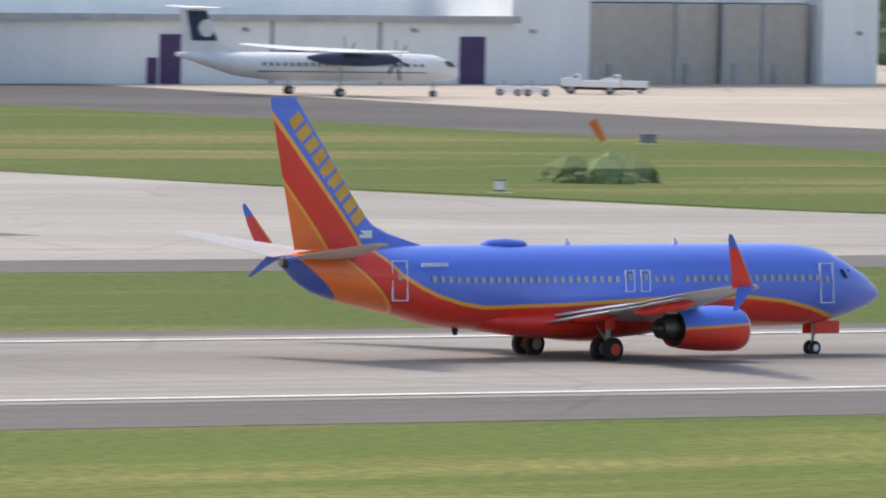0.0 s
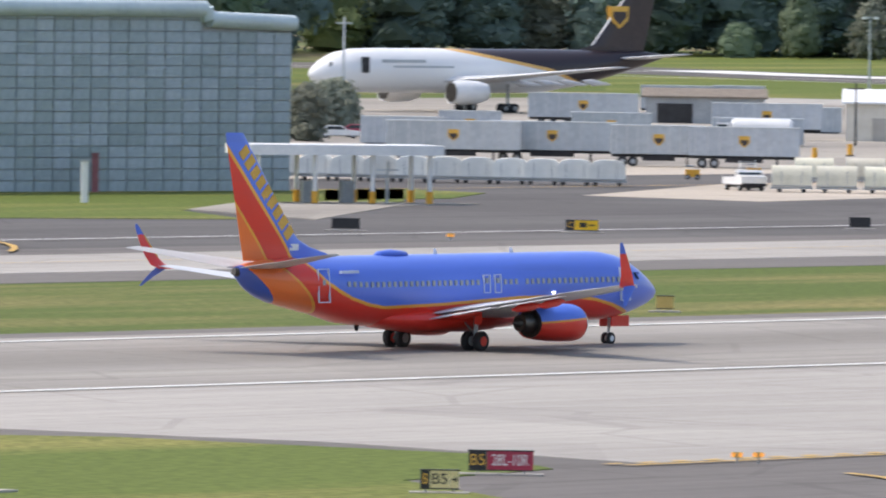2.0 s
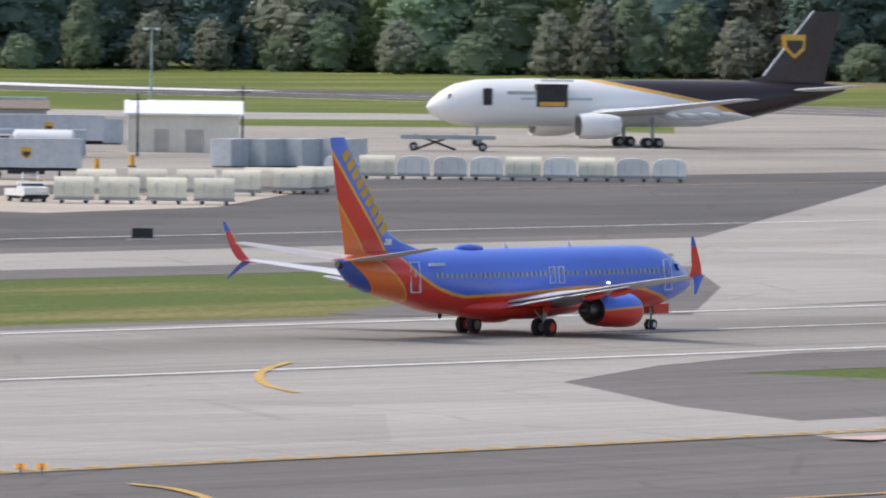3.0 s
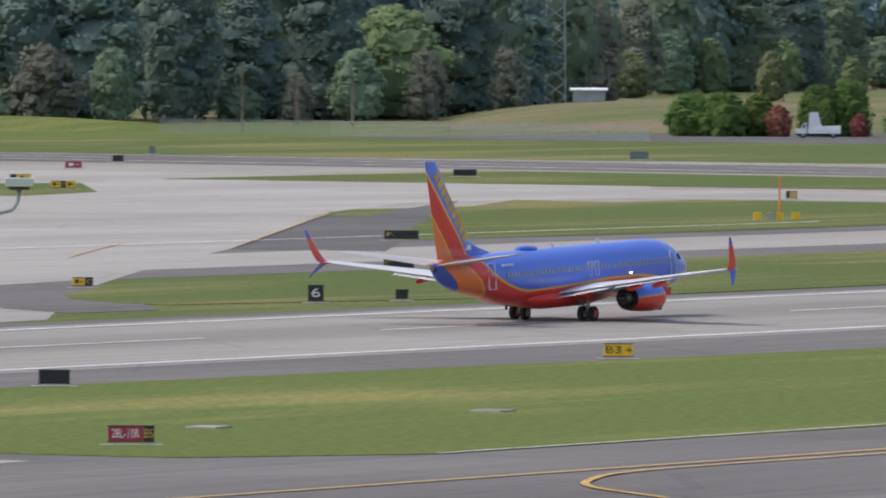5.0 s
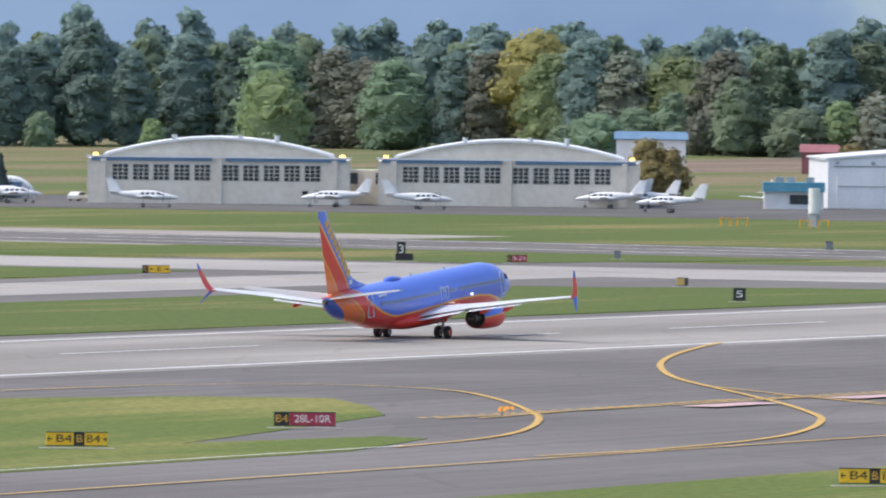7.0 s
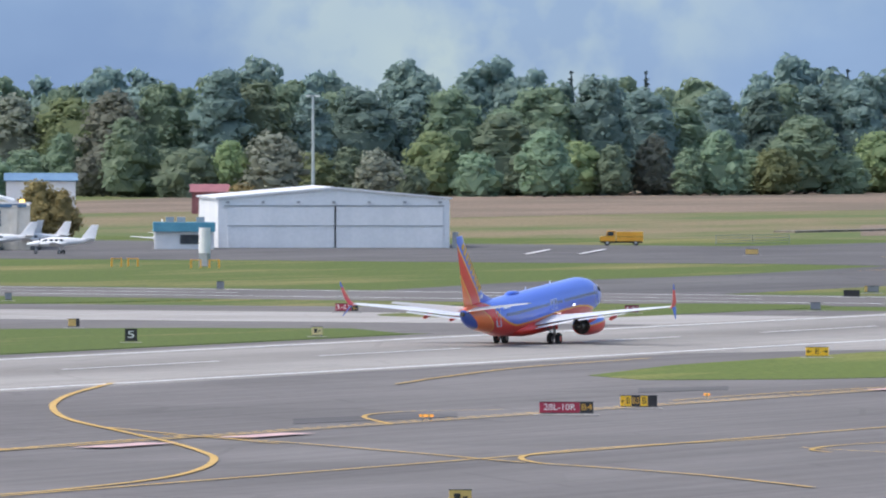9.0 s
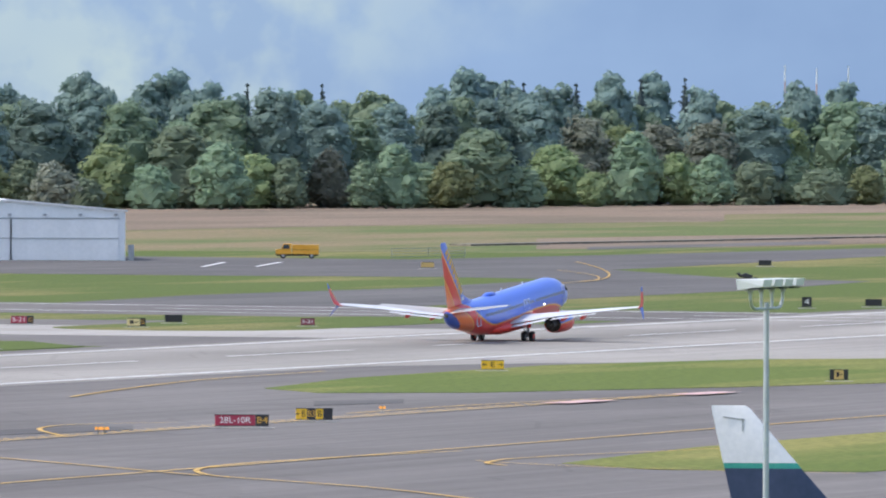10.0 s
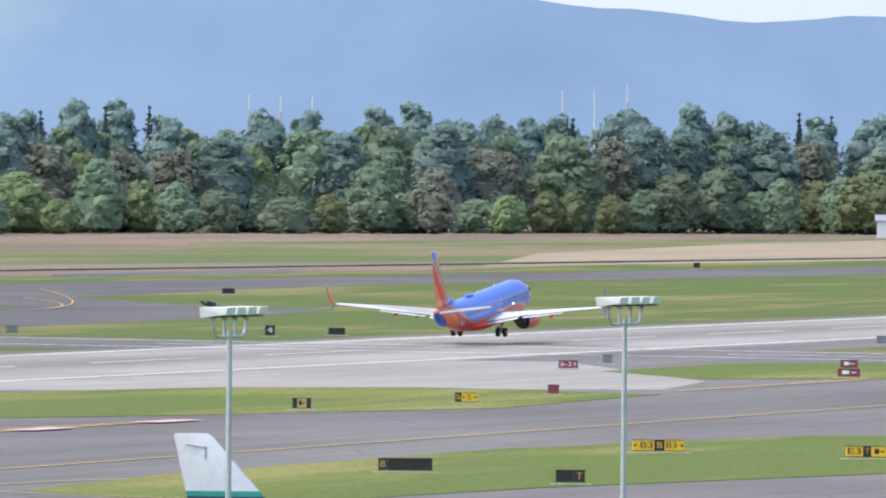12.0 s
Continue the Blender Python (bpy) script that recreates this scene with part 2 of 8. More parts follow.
def lettering(text, size, mat, parent, at, name="lettering", width=None):
    """Raised letters in the built-in font, centred, in the local x-z plane facing -y."""
    cu = bpy.data.curves.new(name, "FONT")
    cu.body, cu.size, cu.extrude = text, size, 0.01
    cu.align_x, cu.align_y = "CENTER", "CENTER"
    tmp = bpy.data.objects.new(name, cu)
    scene.collection.objects.link(tmp)
    me = bpy.data.meshes.new_from_object(tmp.evaluated_get(bpy.context.evaluated_depsgraph_get()))
    bpy.data.objects.remove(tmp)
    me.materials.clear()
    me.materials.append(mat)
    ob = new(name, me)
    ob.parent = parent
    if width and len(me.vertices):
        xs = [v.co.x for v in me.vertices]
        k = width / max(max(xs) - min(xs), 1e-3)
        for v in me.vertices:
            v.co.x *= k
    ob.matrix_basis = at @ pose(0, 0, 0, 90, 0, 0)
    return ob


def toward_eye(x, y):
    """Turn about z by which a front that faces -y faces the camera's side."""
    return -math.degrees(math.atan2(x, y))


# ---- ground ----
def setting(name, shape, mat, label, category):
    ob = part(name, shape, mat)
    return tagged(ob, label, category, kind="structure")


ground_shape = Shape()
gx = [-5200 + 400 * i for i in range(27)]
ground_shape.add([(x, y, 0) for y in gx for x in gx], [(r * 27 + c, r * 27 + c + 1, (r + 1) * 27 + c + 1, (r + 1) * 27 + c) for r in range(26) for c in range(26)])
setting("ground", ground_shape, GRASS, "flat mown airfield grass with dry patches", "ground")


def slab(name, poly, top, mat, label, category="pavement"):
    return setting(name, Shape().prism(poly, -0.3, top, "z"), mat, label, category)


def strip(x0, x1, y0, y1, skew=0.0, ym=0.0):
    """Outline of a straight strip; skew leans its ends along x for each metre of y."""
    return [(x0 + skew * (y0 - ym), y0), (x1 + skew * (y0 - ym), y0), (x1 + skew * (y1 - ym), y1), (x0 + skew * (y1 - ym), y1)]


def island(x0, x1, y0, y1, left=1.0, right=1.0, skew=0.0):
    """A grass island: a strip with rounded or pointed ends; left and right say how long the ends are, in widths."""
    w, ym = (y1 - y0) / 2, (y0 + y1) / 2
    pts = []
    for i in range(13):
        a = -math.pi / 2 + math.pi * i / 12
        pts.append((x1 - right * w + right * w * math.cos(a), ym + w * math.sin(a)))
    for i in range(13):
        a = math.pi / 2 + math.pi * i / 12
        pts.append((x0 + left * w + left * w * math.cos(a), ym + w * math.sin(a)))
    return [(x + skew * (y - y0), y) for x, y in pts]


Z1, Z2, Z3, Z4 = 0.02, 0.04, 0.06, 0.08
PALE_ASPHALT = pavement_material("pale_asphalt", (0.29, 0.28, 0.265), (0.37, 0.36, 0.34))
STAINED = pavement_material("stained_apron", (0.27, 0.25, 0.225), (0.39, 0.36, 0.32), 7.6)
slab("runway_shoulder", strip(-900, 3400, 370, 442), Z1, ASPHALT, "worn grey asphalt runway shoulder", "runway shoulder")
slab("runway", strip(-900, 3400, 385.5, 437), Z2, CONCRETE, "pale concrete runway with tyre-darkened middle", "runway")
slab("taxiway_shoulder", strip(-900, 1180, 502, 553), Z1, ASPHALT, "grey asphalt shoulder of the parallel taxiway", "taxiway shoulder")
slab("parallel_taxiway", strip(-900, 1180, 516, 543), Z2, TAXI_CONCRETE, "pale concrete taxiway parallel to the runway", "taxiway")
slab("branch_taxiway", [(250, 540), (555, 540), (530, 562), (518, 584), (510, 620), (505, 700), (500, 900), (250, 900)], Z2 - 0.005, TAXI_CONCRETE, "pale concrete branch of the taxiway", "taxiway")
slab("rubber_patch", strip(370, 430, 548, 585), Z2 + 0.004, ASPHALT, "dark asphalt patch in the taxiway", "taxiway")
slab("cargo_taxilane", strip(560, 1060, 546, 692), Z1 - 0.006, DARK_ASPHALT, "dark asphalt taxilane before the cargo apron", "taxiway")
slab("hangar_taxilane", [(632, 640), (700, 640), (684, 760), (697, 886), (700, 1000), (634, 1000)], Z1 + 0.004, DARK_ASPHALT, "dark asphalt taxilane before the hangars", "taxiway")
slab("apron", strip(640, 905, 680, 1010), Z1 - 0.008, APRON, "sunlit tan concrete hangar apron", "apron")
slab("cargo_apron", strip(780, 1420, 640, 1000), Z1 - 0.012, STAINED, "stained tan concrete cargo apron", "apron")
slab("cargo_apron", [(799.1, 641.6), (851.8, 666.3), (891.2, 662.0), (927.8, 682.9), (832.3, 627.7), (799.4, 621.6)], Z1 + 0.008, APRON, "pale clean patch of cargo apron", "apron")
slab("grass_field", [(1289.7, 1031.6), (1279.0, 984.6), (1198.7, 899.6), (1227.8, 876.0), (1215.4, 843.3), (1792.9, 1244.3), (1843.7, 1356.9), (1704.2, 1363.3)], Z1 - 0.003, LAWN, "green mown field behind the cargo yard", "grass")
slab("far_taxiway", [(1450.3, 1159.0), (1419.4, 1081.8), (1423.9, 1031.2), (1480.3, 1027.3), (1536.1, 1066.0), (1492.7, 1081.0), (1494.7, 1139.2), (1524.5, 1218.3)], 0.05, DARK_ASPHALT, "dark taxiway behind the cargo yard", "taxiway")
slab("far_taxiway", [(1230.5, 970.5), (1238.9, 934.6), (1275.6, 907.8), (1334.8, 926.3), (1287.2, 971.1), (1274.8, 1005.5)], 0.05, TAXI_CONCRETE, "pale taxiway behind the cargo yard", "taxiway")
# wide concrete exit that leaves the runway at an angle
slab("angled_exit", [(640, 437), (713.1, 445.1), (783.8, 486.1), (860.1, 525.3), (916.5, 552.1), (1073.6, 634.3), (1128.6, 655.7), (1170.2, 648.2), (1251.0, 693.0), (1286.9, 760.3), (1288.1, 830.6), (937.2, 628.9), (764.2, 530.2), (624.0, 432.8)], Z2 - 0.006, TAXI_CONCRETE, "wide pale concrete exit taxiway", "taxiway")
slab("exit_shoulder", [(782.6, 497.6), (735.8, 463.3), (727.8, 452.3), (739.9, 451.9), (769.1, 472.8), (810.9, 502.9)], Z2 + 0.004, ASPHALT, "grey asphalt corner of the exit", "taxiway shoulder")
slab("exit_shoulder", [(602.7, 445.3), (623.3, 454.4), (633.7, 459.9), (641.5, 464.7), (649.1, 471.1), (655.5, 478.4), (660.5, 488.1), (675.1, 498.8), (716.1, 495.1), (673.3, 463.0), (621.3, 429.5), (601.6, 439.9)], Z2 + 0.008, ASPHALT, "grey asphalt corner of the exit", "taxiway shoulder")
slab("exit_shoulder", [(916.6, 552.0), (916.7, 535.5), (1141.4, 657.2), (1078.1, 629.8)], Z2 + 0.004, DARK_ASPHALT, "dark asphalt corner of the exit", "taxiway shoulder")
slab("cross_taxiway", strip(1168, 1222, 436, 720), Z2 - 0.012, TAXI_CONCRETE, "pale concrete crossing taxiway", "taxiway")
slab("cross_taxiway_shoulder", strip(1115, 1256, 436, 600), Z1 - 0.004, ASPHALT, "grey asphalt shoulder of the crossing taxiway", "taxiway shoulder")
slab("crosswind_runway", strip(1264, 1328, 120, 1250, 0.19, 360), Z1 + 0.004, ASPHALT, "grey asphalt crossing runway", "runway")
slab("taxiway_bend", [(1330, 498), (1518, 505), (1605, 517), (1625, 545), (1700, 590), (1890, 607), (1913, 645), (1740, 668), (1612, 672), (1606, 620), (1612, 585), (1598, 562), (1506, 553), (1430, 556), (1340, 545)], Z1, DARK_ASPHALT, "dark asphalt taxiway bend", "taxiway")
slab("far_taxiway", [(1800, 600), (1888, 607), (2400, 560), (3400, 500), (3400, 560), (2400, 622), (1913, 650), (1800, 660)], Z1 - 0.005, DARK_ASPHALT, "dark asphalt far taxiway", "taxiway")
slab("hangar_ramp", [(1612, 660), (1800, 655), (1830, 800), (1720, 900), (1690, 985), (1600, 985)], Z1 + 0.004, DARK_ASPHALT, "dark asphalt ramp before the old hangars", "apron")
slab("near_taxiway", strip(340, 2400, 262, 300), Z1, ASPHALT, "grey asphalt taxiway with yellow lines", "taxiway")
slab("near_taxiway_link", strip(320, 1400, 150, 264), Z1 - 0.005, ASPHALT, "grey asphalt between the taxiways", "taxiway")
slab("exit_asphalt", strip(340, 540, 298, 372), Z1 - 0.003, ASPHALT, "grey asphalt exit beside the runway", "taxiway")
slab("exit_concrete", [(401, 386), (409, 343), (406, 322), (452, 320.5), (482, 322), (498, 345), (520, 368), (545, 379), (570, 386)], Z2 + 0.004, TAXI_CONCRETE, "pale concrete exit beside the runway", "taxiway")
slab("exit_two", strip(600, 1000, 298, 372), Z1 - 0.003, ASPHALT, "asphalt exit crossing to the runway", "taxiway")
slab("exit_three", strip(1000, 1300, 298, 372), Z1 - 0.003, ASPHALT, "asphalt exit beside the crossing runway", "taxiway")

slab("exit_concrete", [(1035, 386), (1058, 375), (1075, 360), (1098, 338), (1107, 322), (1150, 330), (1243, 373), (1240, 386)], Z2 - 0.003, CONCRETE, "pale concrete apron of the crossing runway", "taxiway")
slab("exit_concrete", [(470, 313), (500, 313), (502, 322), (501, 331), (480, 330)], Z2 + 0.002, TAXI_CONCRETE, "pale concrete corner of the exit", "taxiway")


def grass(poly, mat=LAWN, label="mown green grass island between pavements"):
    return slab("grass_island", poly, Z3, mat, label, "grass")


grass([(-900, 152), (330, 152), (372, 300), (384, 318), (398, 321), (406, 332), (404, 352), (396, 362), (380, 366), (-900, 367.5)], label="broad mown grass beside the runway")
grass(strip(-900, 330, -400, 152), label="broad mown grass before the runway")
grass([(565, 372), (541, 359), (517, 338), (507, 322), (508, 309), (520, 300.5), (600, 299), (640, 299), (664, 305), (666, 309), (645, 313), (672, 319), (705, 327), (722, 336), (737, 346), (733, 356), (720, 363), (600, 371)])
grass([(937, 352), (950, 362), (990, 369), (1050, 371), (1085, 362), (1100, 346), (1098, 335), (1085, 316), (1018, 312), (973, 327), (945, 340)])
grass([(756, 266), (797, 270), (882, 270), (938, 260), (950, 245), (900, 225), (833, 225), (783, 237), (747, 241), (746, 256)])
grass([(520, 262), (640, 263), (654, 254), (650, 238), (600, 200), (500, 200)])
grass([(1193, 354), (1245, 355), (1262, 342), (1240, 318), (1175, 317), (1161, 334)])
grass([(803.9, 493.8), (781.9, 485.1), (769.7, 478.9), (760.5, 472.3), (754.3, 464.8), (751.3, 458.5), (800, 443), (1110, 443), (1134, 459), (1129, 478), (1108, 498), (1090, 501), (860, 501)], GRASS, "patchy grass beside the runway")
grass([(958.1, 559.1), (1088.1, 628.6), (1149.3, 654.2), (1145, 640), (1160, 600), (1158, 560), (1120, 556), (1000, 555)], GRASS, "patchy grass island between concrete taxiways")
grass([(1136.8, 738.6), (1185.6, 764.6), (1211.4, 751.3), (1159.7, 716.9), (1131.0, 709.9)], GRASS, "small grass island with signs")
grass([(1232, 560), (1286, 540), (1300, 600), (1330, 760), (1245, 760)], GRASS, "grass between crossing taxiway and runway")
grass(island(1195, 1290, 456, 487, 1.0, 1.0, 0.1), GRASS, "thin grass island beside the crossing runway")
grass([(522, 580), (545, 556), (600, 556), (581.9, 570.7), (619.9, 586.9), (604.1, 604.2), (606.6, 637.1), (629.9, 660.8), (632, 705), (633, 900), (508, 900), (509, 640)], GRASS, "patchy grass between the taxiways")
grass([(680.6, 649.9), (675.4, 615.8), (704.6, 600.2), (719.5, 620.2), (762.9, 632.2), (799.6, 662.6), (752.9, 666.6), (705.9, 669.4)], LAWN, "grass strip at the foot of the steel wall")
grass([(758.5, 637.4), (777.2, 638.6), (795.2, 649.5), (799.0, 663.1), (788.4, 662.5)], LAWN, "grass corner beside the canopy")
slab("tar_patch", [(811.8, 333.4), (833.4, 328.5), (821.5, 323.8), (799.0, 328.1)], Z1 + 0.03, DARK_ASPHALT, "dark tar-stained patch in the taxiway", "pavement")
slab("tar_patch", [(910.4, 342.5), (920.2, 338.0), (907.7, 333.4), (896.4, 337.2)], Z1 + 0.03, DARK_ASPHALT, "dark tar-stained patch in the taxiway", "pavement")
slab("canopy_pad", [(722.3, 621.8), (709.6, 597.1), (750.4, 622.7), (764.6, 625.1), (756.9, 634.4), (744.1, 635.0)], Z3 + 0.01, STAINED, "stained concrete pad before the canopy", "pavement")


painted = []


def line(name, pts, w, mat, z=Z4, label="painted pavement line"):
    """A painted line along points, w metres wide."""
    s = Shape()
    painted.append(name)
    z += 0.0003 * len(painted)
    ps = [Vector(p) for p in pts]
    ring = []
    for i, p in enumerate(ps):
        d = (ps[min(i + 1, len(ps) - 1)] - ps[max(i - 1, 0)]).normalized()
        nrm = Vector((-d.y, d.x)) * w / 2
        ring.append(((p + nrm).x, (p + nrm).y, z))
        ring.append(((p - nrm).x, (p - nrm).y, z))
    s.add(ring, [(2 * i, 2 * i + 1, 2 * i + 3, 2 * i + 2) for i in range(len(ps) - 1)])
    return setting(name, s, mat, label, "marking")


def bend(p0, p1, p2, n=14):
    """A smooth bend from p0 to p2 that heads for p1."""
    return [tuple((1 - t) ** 2 * a + 2 * t * (1 - t) * b + t * t * c for a, b, c in zip(p0, p1, p2)) for t in [i / n for i in range(n + 1)]]


def smooth(pts, n=5):
    """Points of a curve that glides through all of pts."""
    ps = [Vector(pts[0]) * 2 - Vector(pts[1])] + [Vector(p) for p in pts] + [Vector(pts[-1]) * 2 - Vector(pts[-2])]
    way = []
    for a, b, c, d in zip(ps, ps[1:], ps[2:], ps[3:]):
        for i in range(n):
            t = i / n
            way.append(tuple(0.5 * (2 * b + (c - a) * t + (2 * a - 5 * b + 4 * c - d) * t * t + (3 * b - a - 3 * c + d) * t ** 3)))
    return way + [tuple(ps[-2])]


line("runway_edge_line", [(-900, 388.2), (3400, 388.2)], 1.0, WHITE_LINE, label="white runway edge line")
line("runway_edge_line", [(-900, 433.2), (3400, 433.2)], 1.0, WHITE_LINE, label="white runway edge line")
for k in range(29):
    x = 583.5 + 61 * k
    line("centre_dash", [(x, 412.4), (x + 36.6, 412.4)], 0.6, WHITE_LINE, label="white runway centre dash")

# yellow taxi lines
TAXI = "yellow taxiway line"
line("taxi_line", [(395, 284), (2400, 286)], 0.5, YELLOW_LINE, label=TAXI)
line("taxi_edge_line", [(520, 300.6), (650, 300.2)], 0.3, WHITE_LINE, label="pale taxiway edge line")
line("taxi_line", smooth([(735.0, 371.1), (756.8, 368.3), (766.4, 361.0), (761.7, 348.8), (743.4, 336.1), (719.1, 322.6), (703.8, 315.1), (684.0, 307.2), (667.0, 302.3), (647.6, 299.6)]), 0.5, YELLOW_LINE, label=TAXI)
line("taxi_line", smooth([(905.8, 388.7), (873.5, 378.3), (846.2, 368.1), (823.2, 358.1), (801.0, 347.1), (777.6, 333.4), (753.4, 319.1), (733.4, 308.1), (718.0, 300.6), (696.4, 292.7), (676.6, 287.7), (654.2, 285.4), (639.1, 286.2)]), 0.55, YELLOW_LINE, label=TAXI)
line("taxi_line", smooth([(783.8, 336.7), (768.3, 324.1), (752.0, 310.0)]), 0.45, YELLOW_LINE, label=TAXI)
line("taxi_line", smooth([(703.0, 319.2), (727.0, 321.4), (755.0, 322.8), (772.3, 318.3)]), 0.5, YELLOW_LINE, label=TAXI)
line("taxi_line", smooth([(912.8, 365.4), (939.5, 371.4), (977.8, 378.3), (1014.3, 380.5)]), 0.45, YELLOW_LINE, label=TAXI)
line("taxi_line", smooth([(799.9, 320.6), (818.7, 330.4), (832.1, 332.7), (841.1, 327.7)]), 0.4, YELLOW_LINE, label=TAXI)
line("taxi_line", smooth([(872.4, 325.3), (899.6, 325.5), (922.8, 323.7), (949.0, 319.0)]), 0.45, YELLOW_LINE, label=TAXI)
line("taxi_line", smooth([(779.2, 281.9), (758.5, 284.9), (741.8, 285.3), (730.1, 283.1), (719.2, 277.8), (712.4, 271.2), (699.1, 258.3), (680.1, 244.1)]), 0.45, YELLOW_LINE, label=TAXI)
line("taxi_line", smooth([(768.0, 325.5), (755.8, 311.7), (739.3, 296.4), (718.8, 278.5)]), 0.45, YELLOW_LINE, label=TAXI)
line("taxi_line", smooth([(793.6, 266.7), (776.7, 270.7), (763.3, 272.3), (753.7, 270.7), (748.4, 267.4)]), 0.4, YELLOW_LINE, label=TAXI)
line("taxi_line", smooth([(533.9, 281.6), (517.9, 281.9), (505.7, 281.3), (496.5, 278.3), (489.2, 274.1), (480.9, 265.4)]), 0.45, YELLOW_LINE, label=TAXI)
line("taxi_line", smooth([(530.3, 394.5), (520.8, 389.0), (511.6, 382.7), (501.7, 374.7), (494.9, 367.7)]), 0.55, YELLOW_LINE, label=TAXI)
line("taxi_line", smooth([(406.1, 310.8), (403.6, 306.4), (398.2, 300.6), (391.4, 295.0)]), 0.55, YELLOW_LINE, label=TAXI)
line("taxi_edge_line", bend((758, 273), (745, 262), (742, 240)), 0.35, YELLOW_LINE, label=TAXI)
for x0, x1, y in ((403, 505, 320.8), (700, 950, 321.0), (1098, 1170, 318.0)):
    line("holding_line", [(x0, y), (x1, y)], 0.5, YELLOW_LINE, label="solid yellow holding line")
    for k in range(int((x1 - x0) / 2.4)):
        line("holding_dash", [(x0 + 2.4 * k, y + 1.2), (x0 + 2.4 * k + 1.2, y + 1.2)], 0.6, YELLOW_LINE, label="yellow holding dash")
for x, y in ((742, 317.5), (768, 317.5), (915, 320.5), (948, 320.5), (476, 315.5)):
    line("surface_marking", [(x - 6, y), (x + 6, y)], 2.8, RED_LINE, label="faded red painted runway marking")
line("taxi_line", [(-900, 529.5), (1180, 529.5)], 0.3, YELLOW_LINE, label=TAXI)
line("taxi_line", [(560, 660), (1060, 660)], 0.5, YELLOW_LINE, label=TAXI)
line("taxi_line", [(618.0, 594.3), (672.2, 606.0)], 0.5, YELLOW_LINE, label=TAXI)
line("taxi_edge_line", [(560, 566.5), (1060, 567)], 0.6, WHITE_LINE, label="pale taxilane edge line")
line("taxi_line", bend((636.3, 567.7), (630.4, 558.0), (616.5, 547.3)) , 0.5, YELLOW_LINE, label=TAXI)
line("taxi_line", [(778.3, 512.7), (818.6, 533.0)], 0.28, YELLOW_LINE, label=TAXI)
line("taxi_line", [(877.8, 545.6), (933.8, 574.1)], 0.25, YELLOW_LINE, label=TAXI)
line("taxi_line", [(916.6, 552.0), (1062.9, 628.0)], 0.22, YELLOW_LINE, label=TAXI)
line("taxi_line", bend((1784.3, 625.5), (1573.3, 538.2), (1544.2, 547.7)), 0.3, YELLOW_LINE, label=TAXI)
line("taxi_line", bend((1682.4, 592.8), (1598.0, 549.1), (1548.0, 547.2)), 0.3, YELLOW_LINE, label=TAXI)
for x0 in (1276, 1316):
    line("crosswind_edge_line", [(x0 - 0.19 * 200, 160), (x0 + 0.19 * 880, 1240)], 1.1, WHITE_LINE, label="white edge line of the crossing runway")
for k in range(14):
    y0 = 180 + 75 * k
    line("crosswind_dash", [(1296 + 0.19 * (y0 - 360), y0), (1296 + 0.19 * (y0 - 320), y0 + 40)], 1.0, WHITE_LINE, label="white centre dash of the crossing runway")
line("far_edge_line", [(1489.5, 1174.9), (1470.5, 1132.2), (1464.3, 1099.1)], 16.0, WHITE_LINE, label="broad white strip along the far taxiway")
line("ramp_line", [(1686, 653), (1740, 670)], 0.8, WHITE_LINE, label="white ramp line")
line("ramp_line", [(1694, 647), (1747, 663)], 0.8, WHITE_LINE, label="white ramp line")


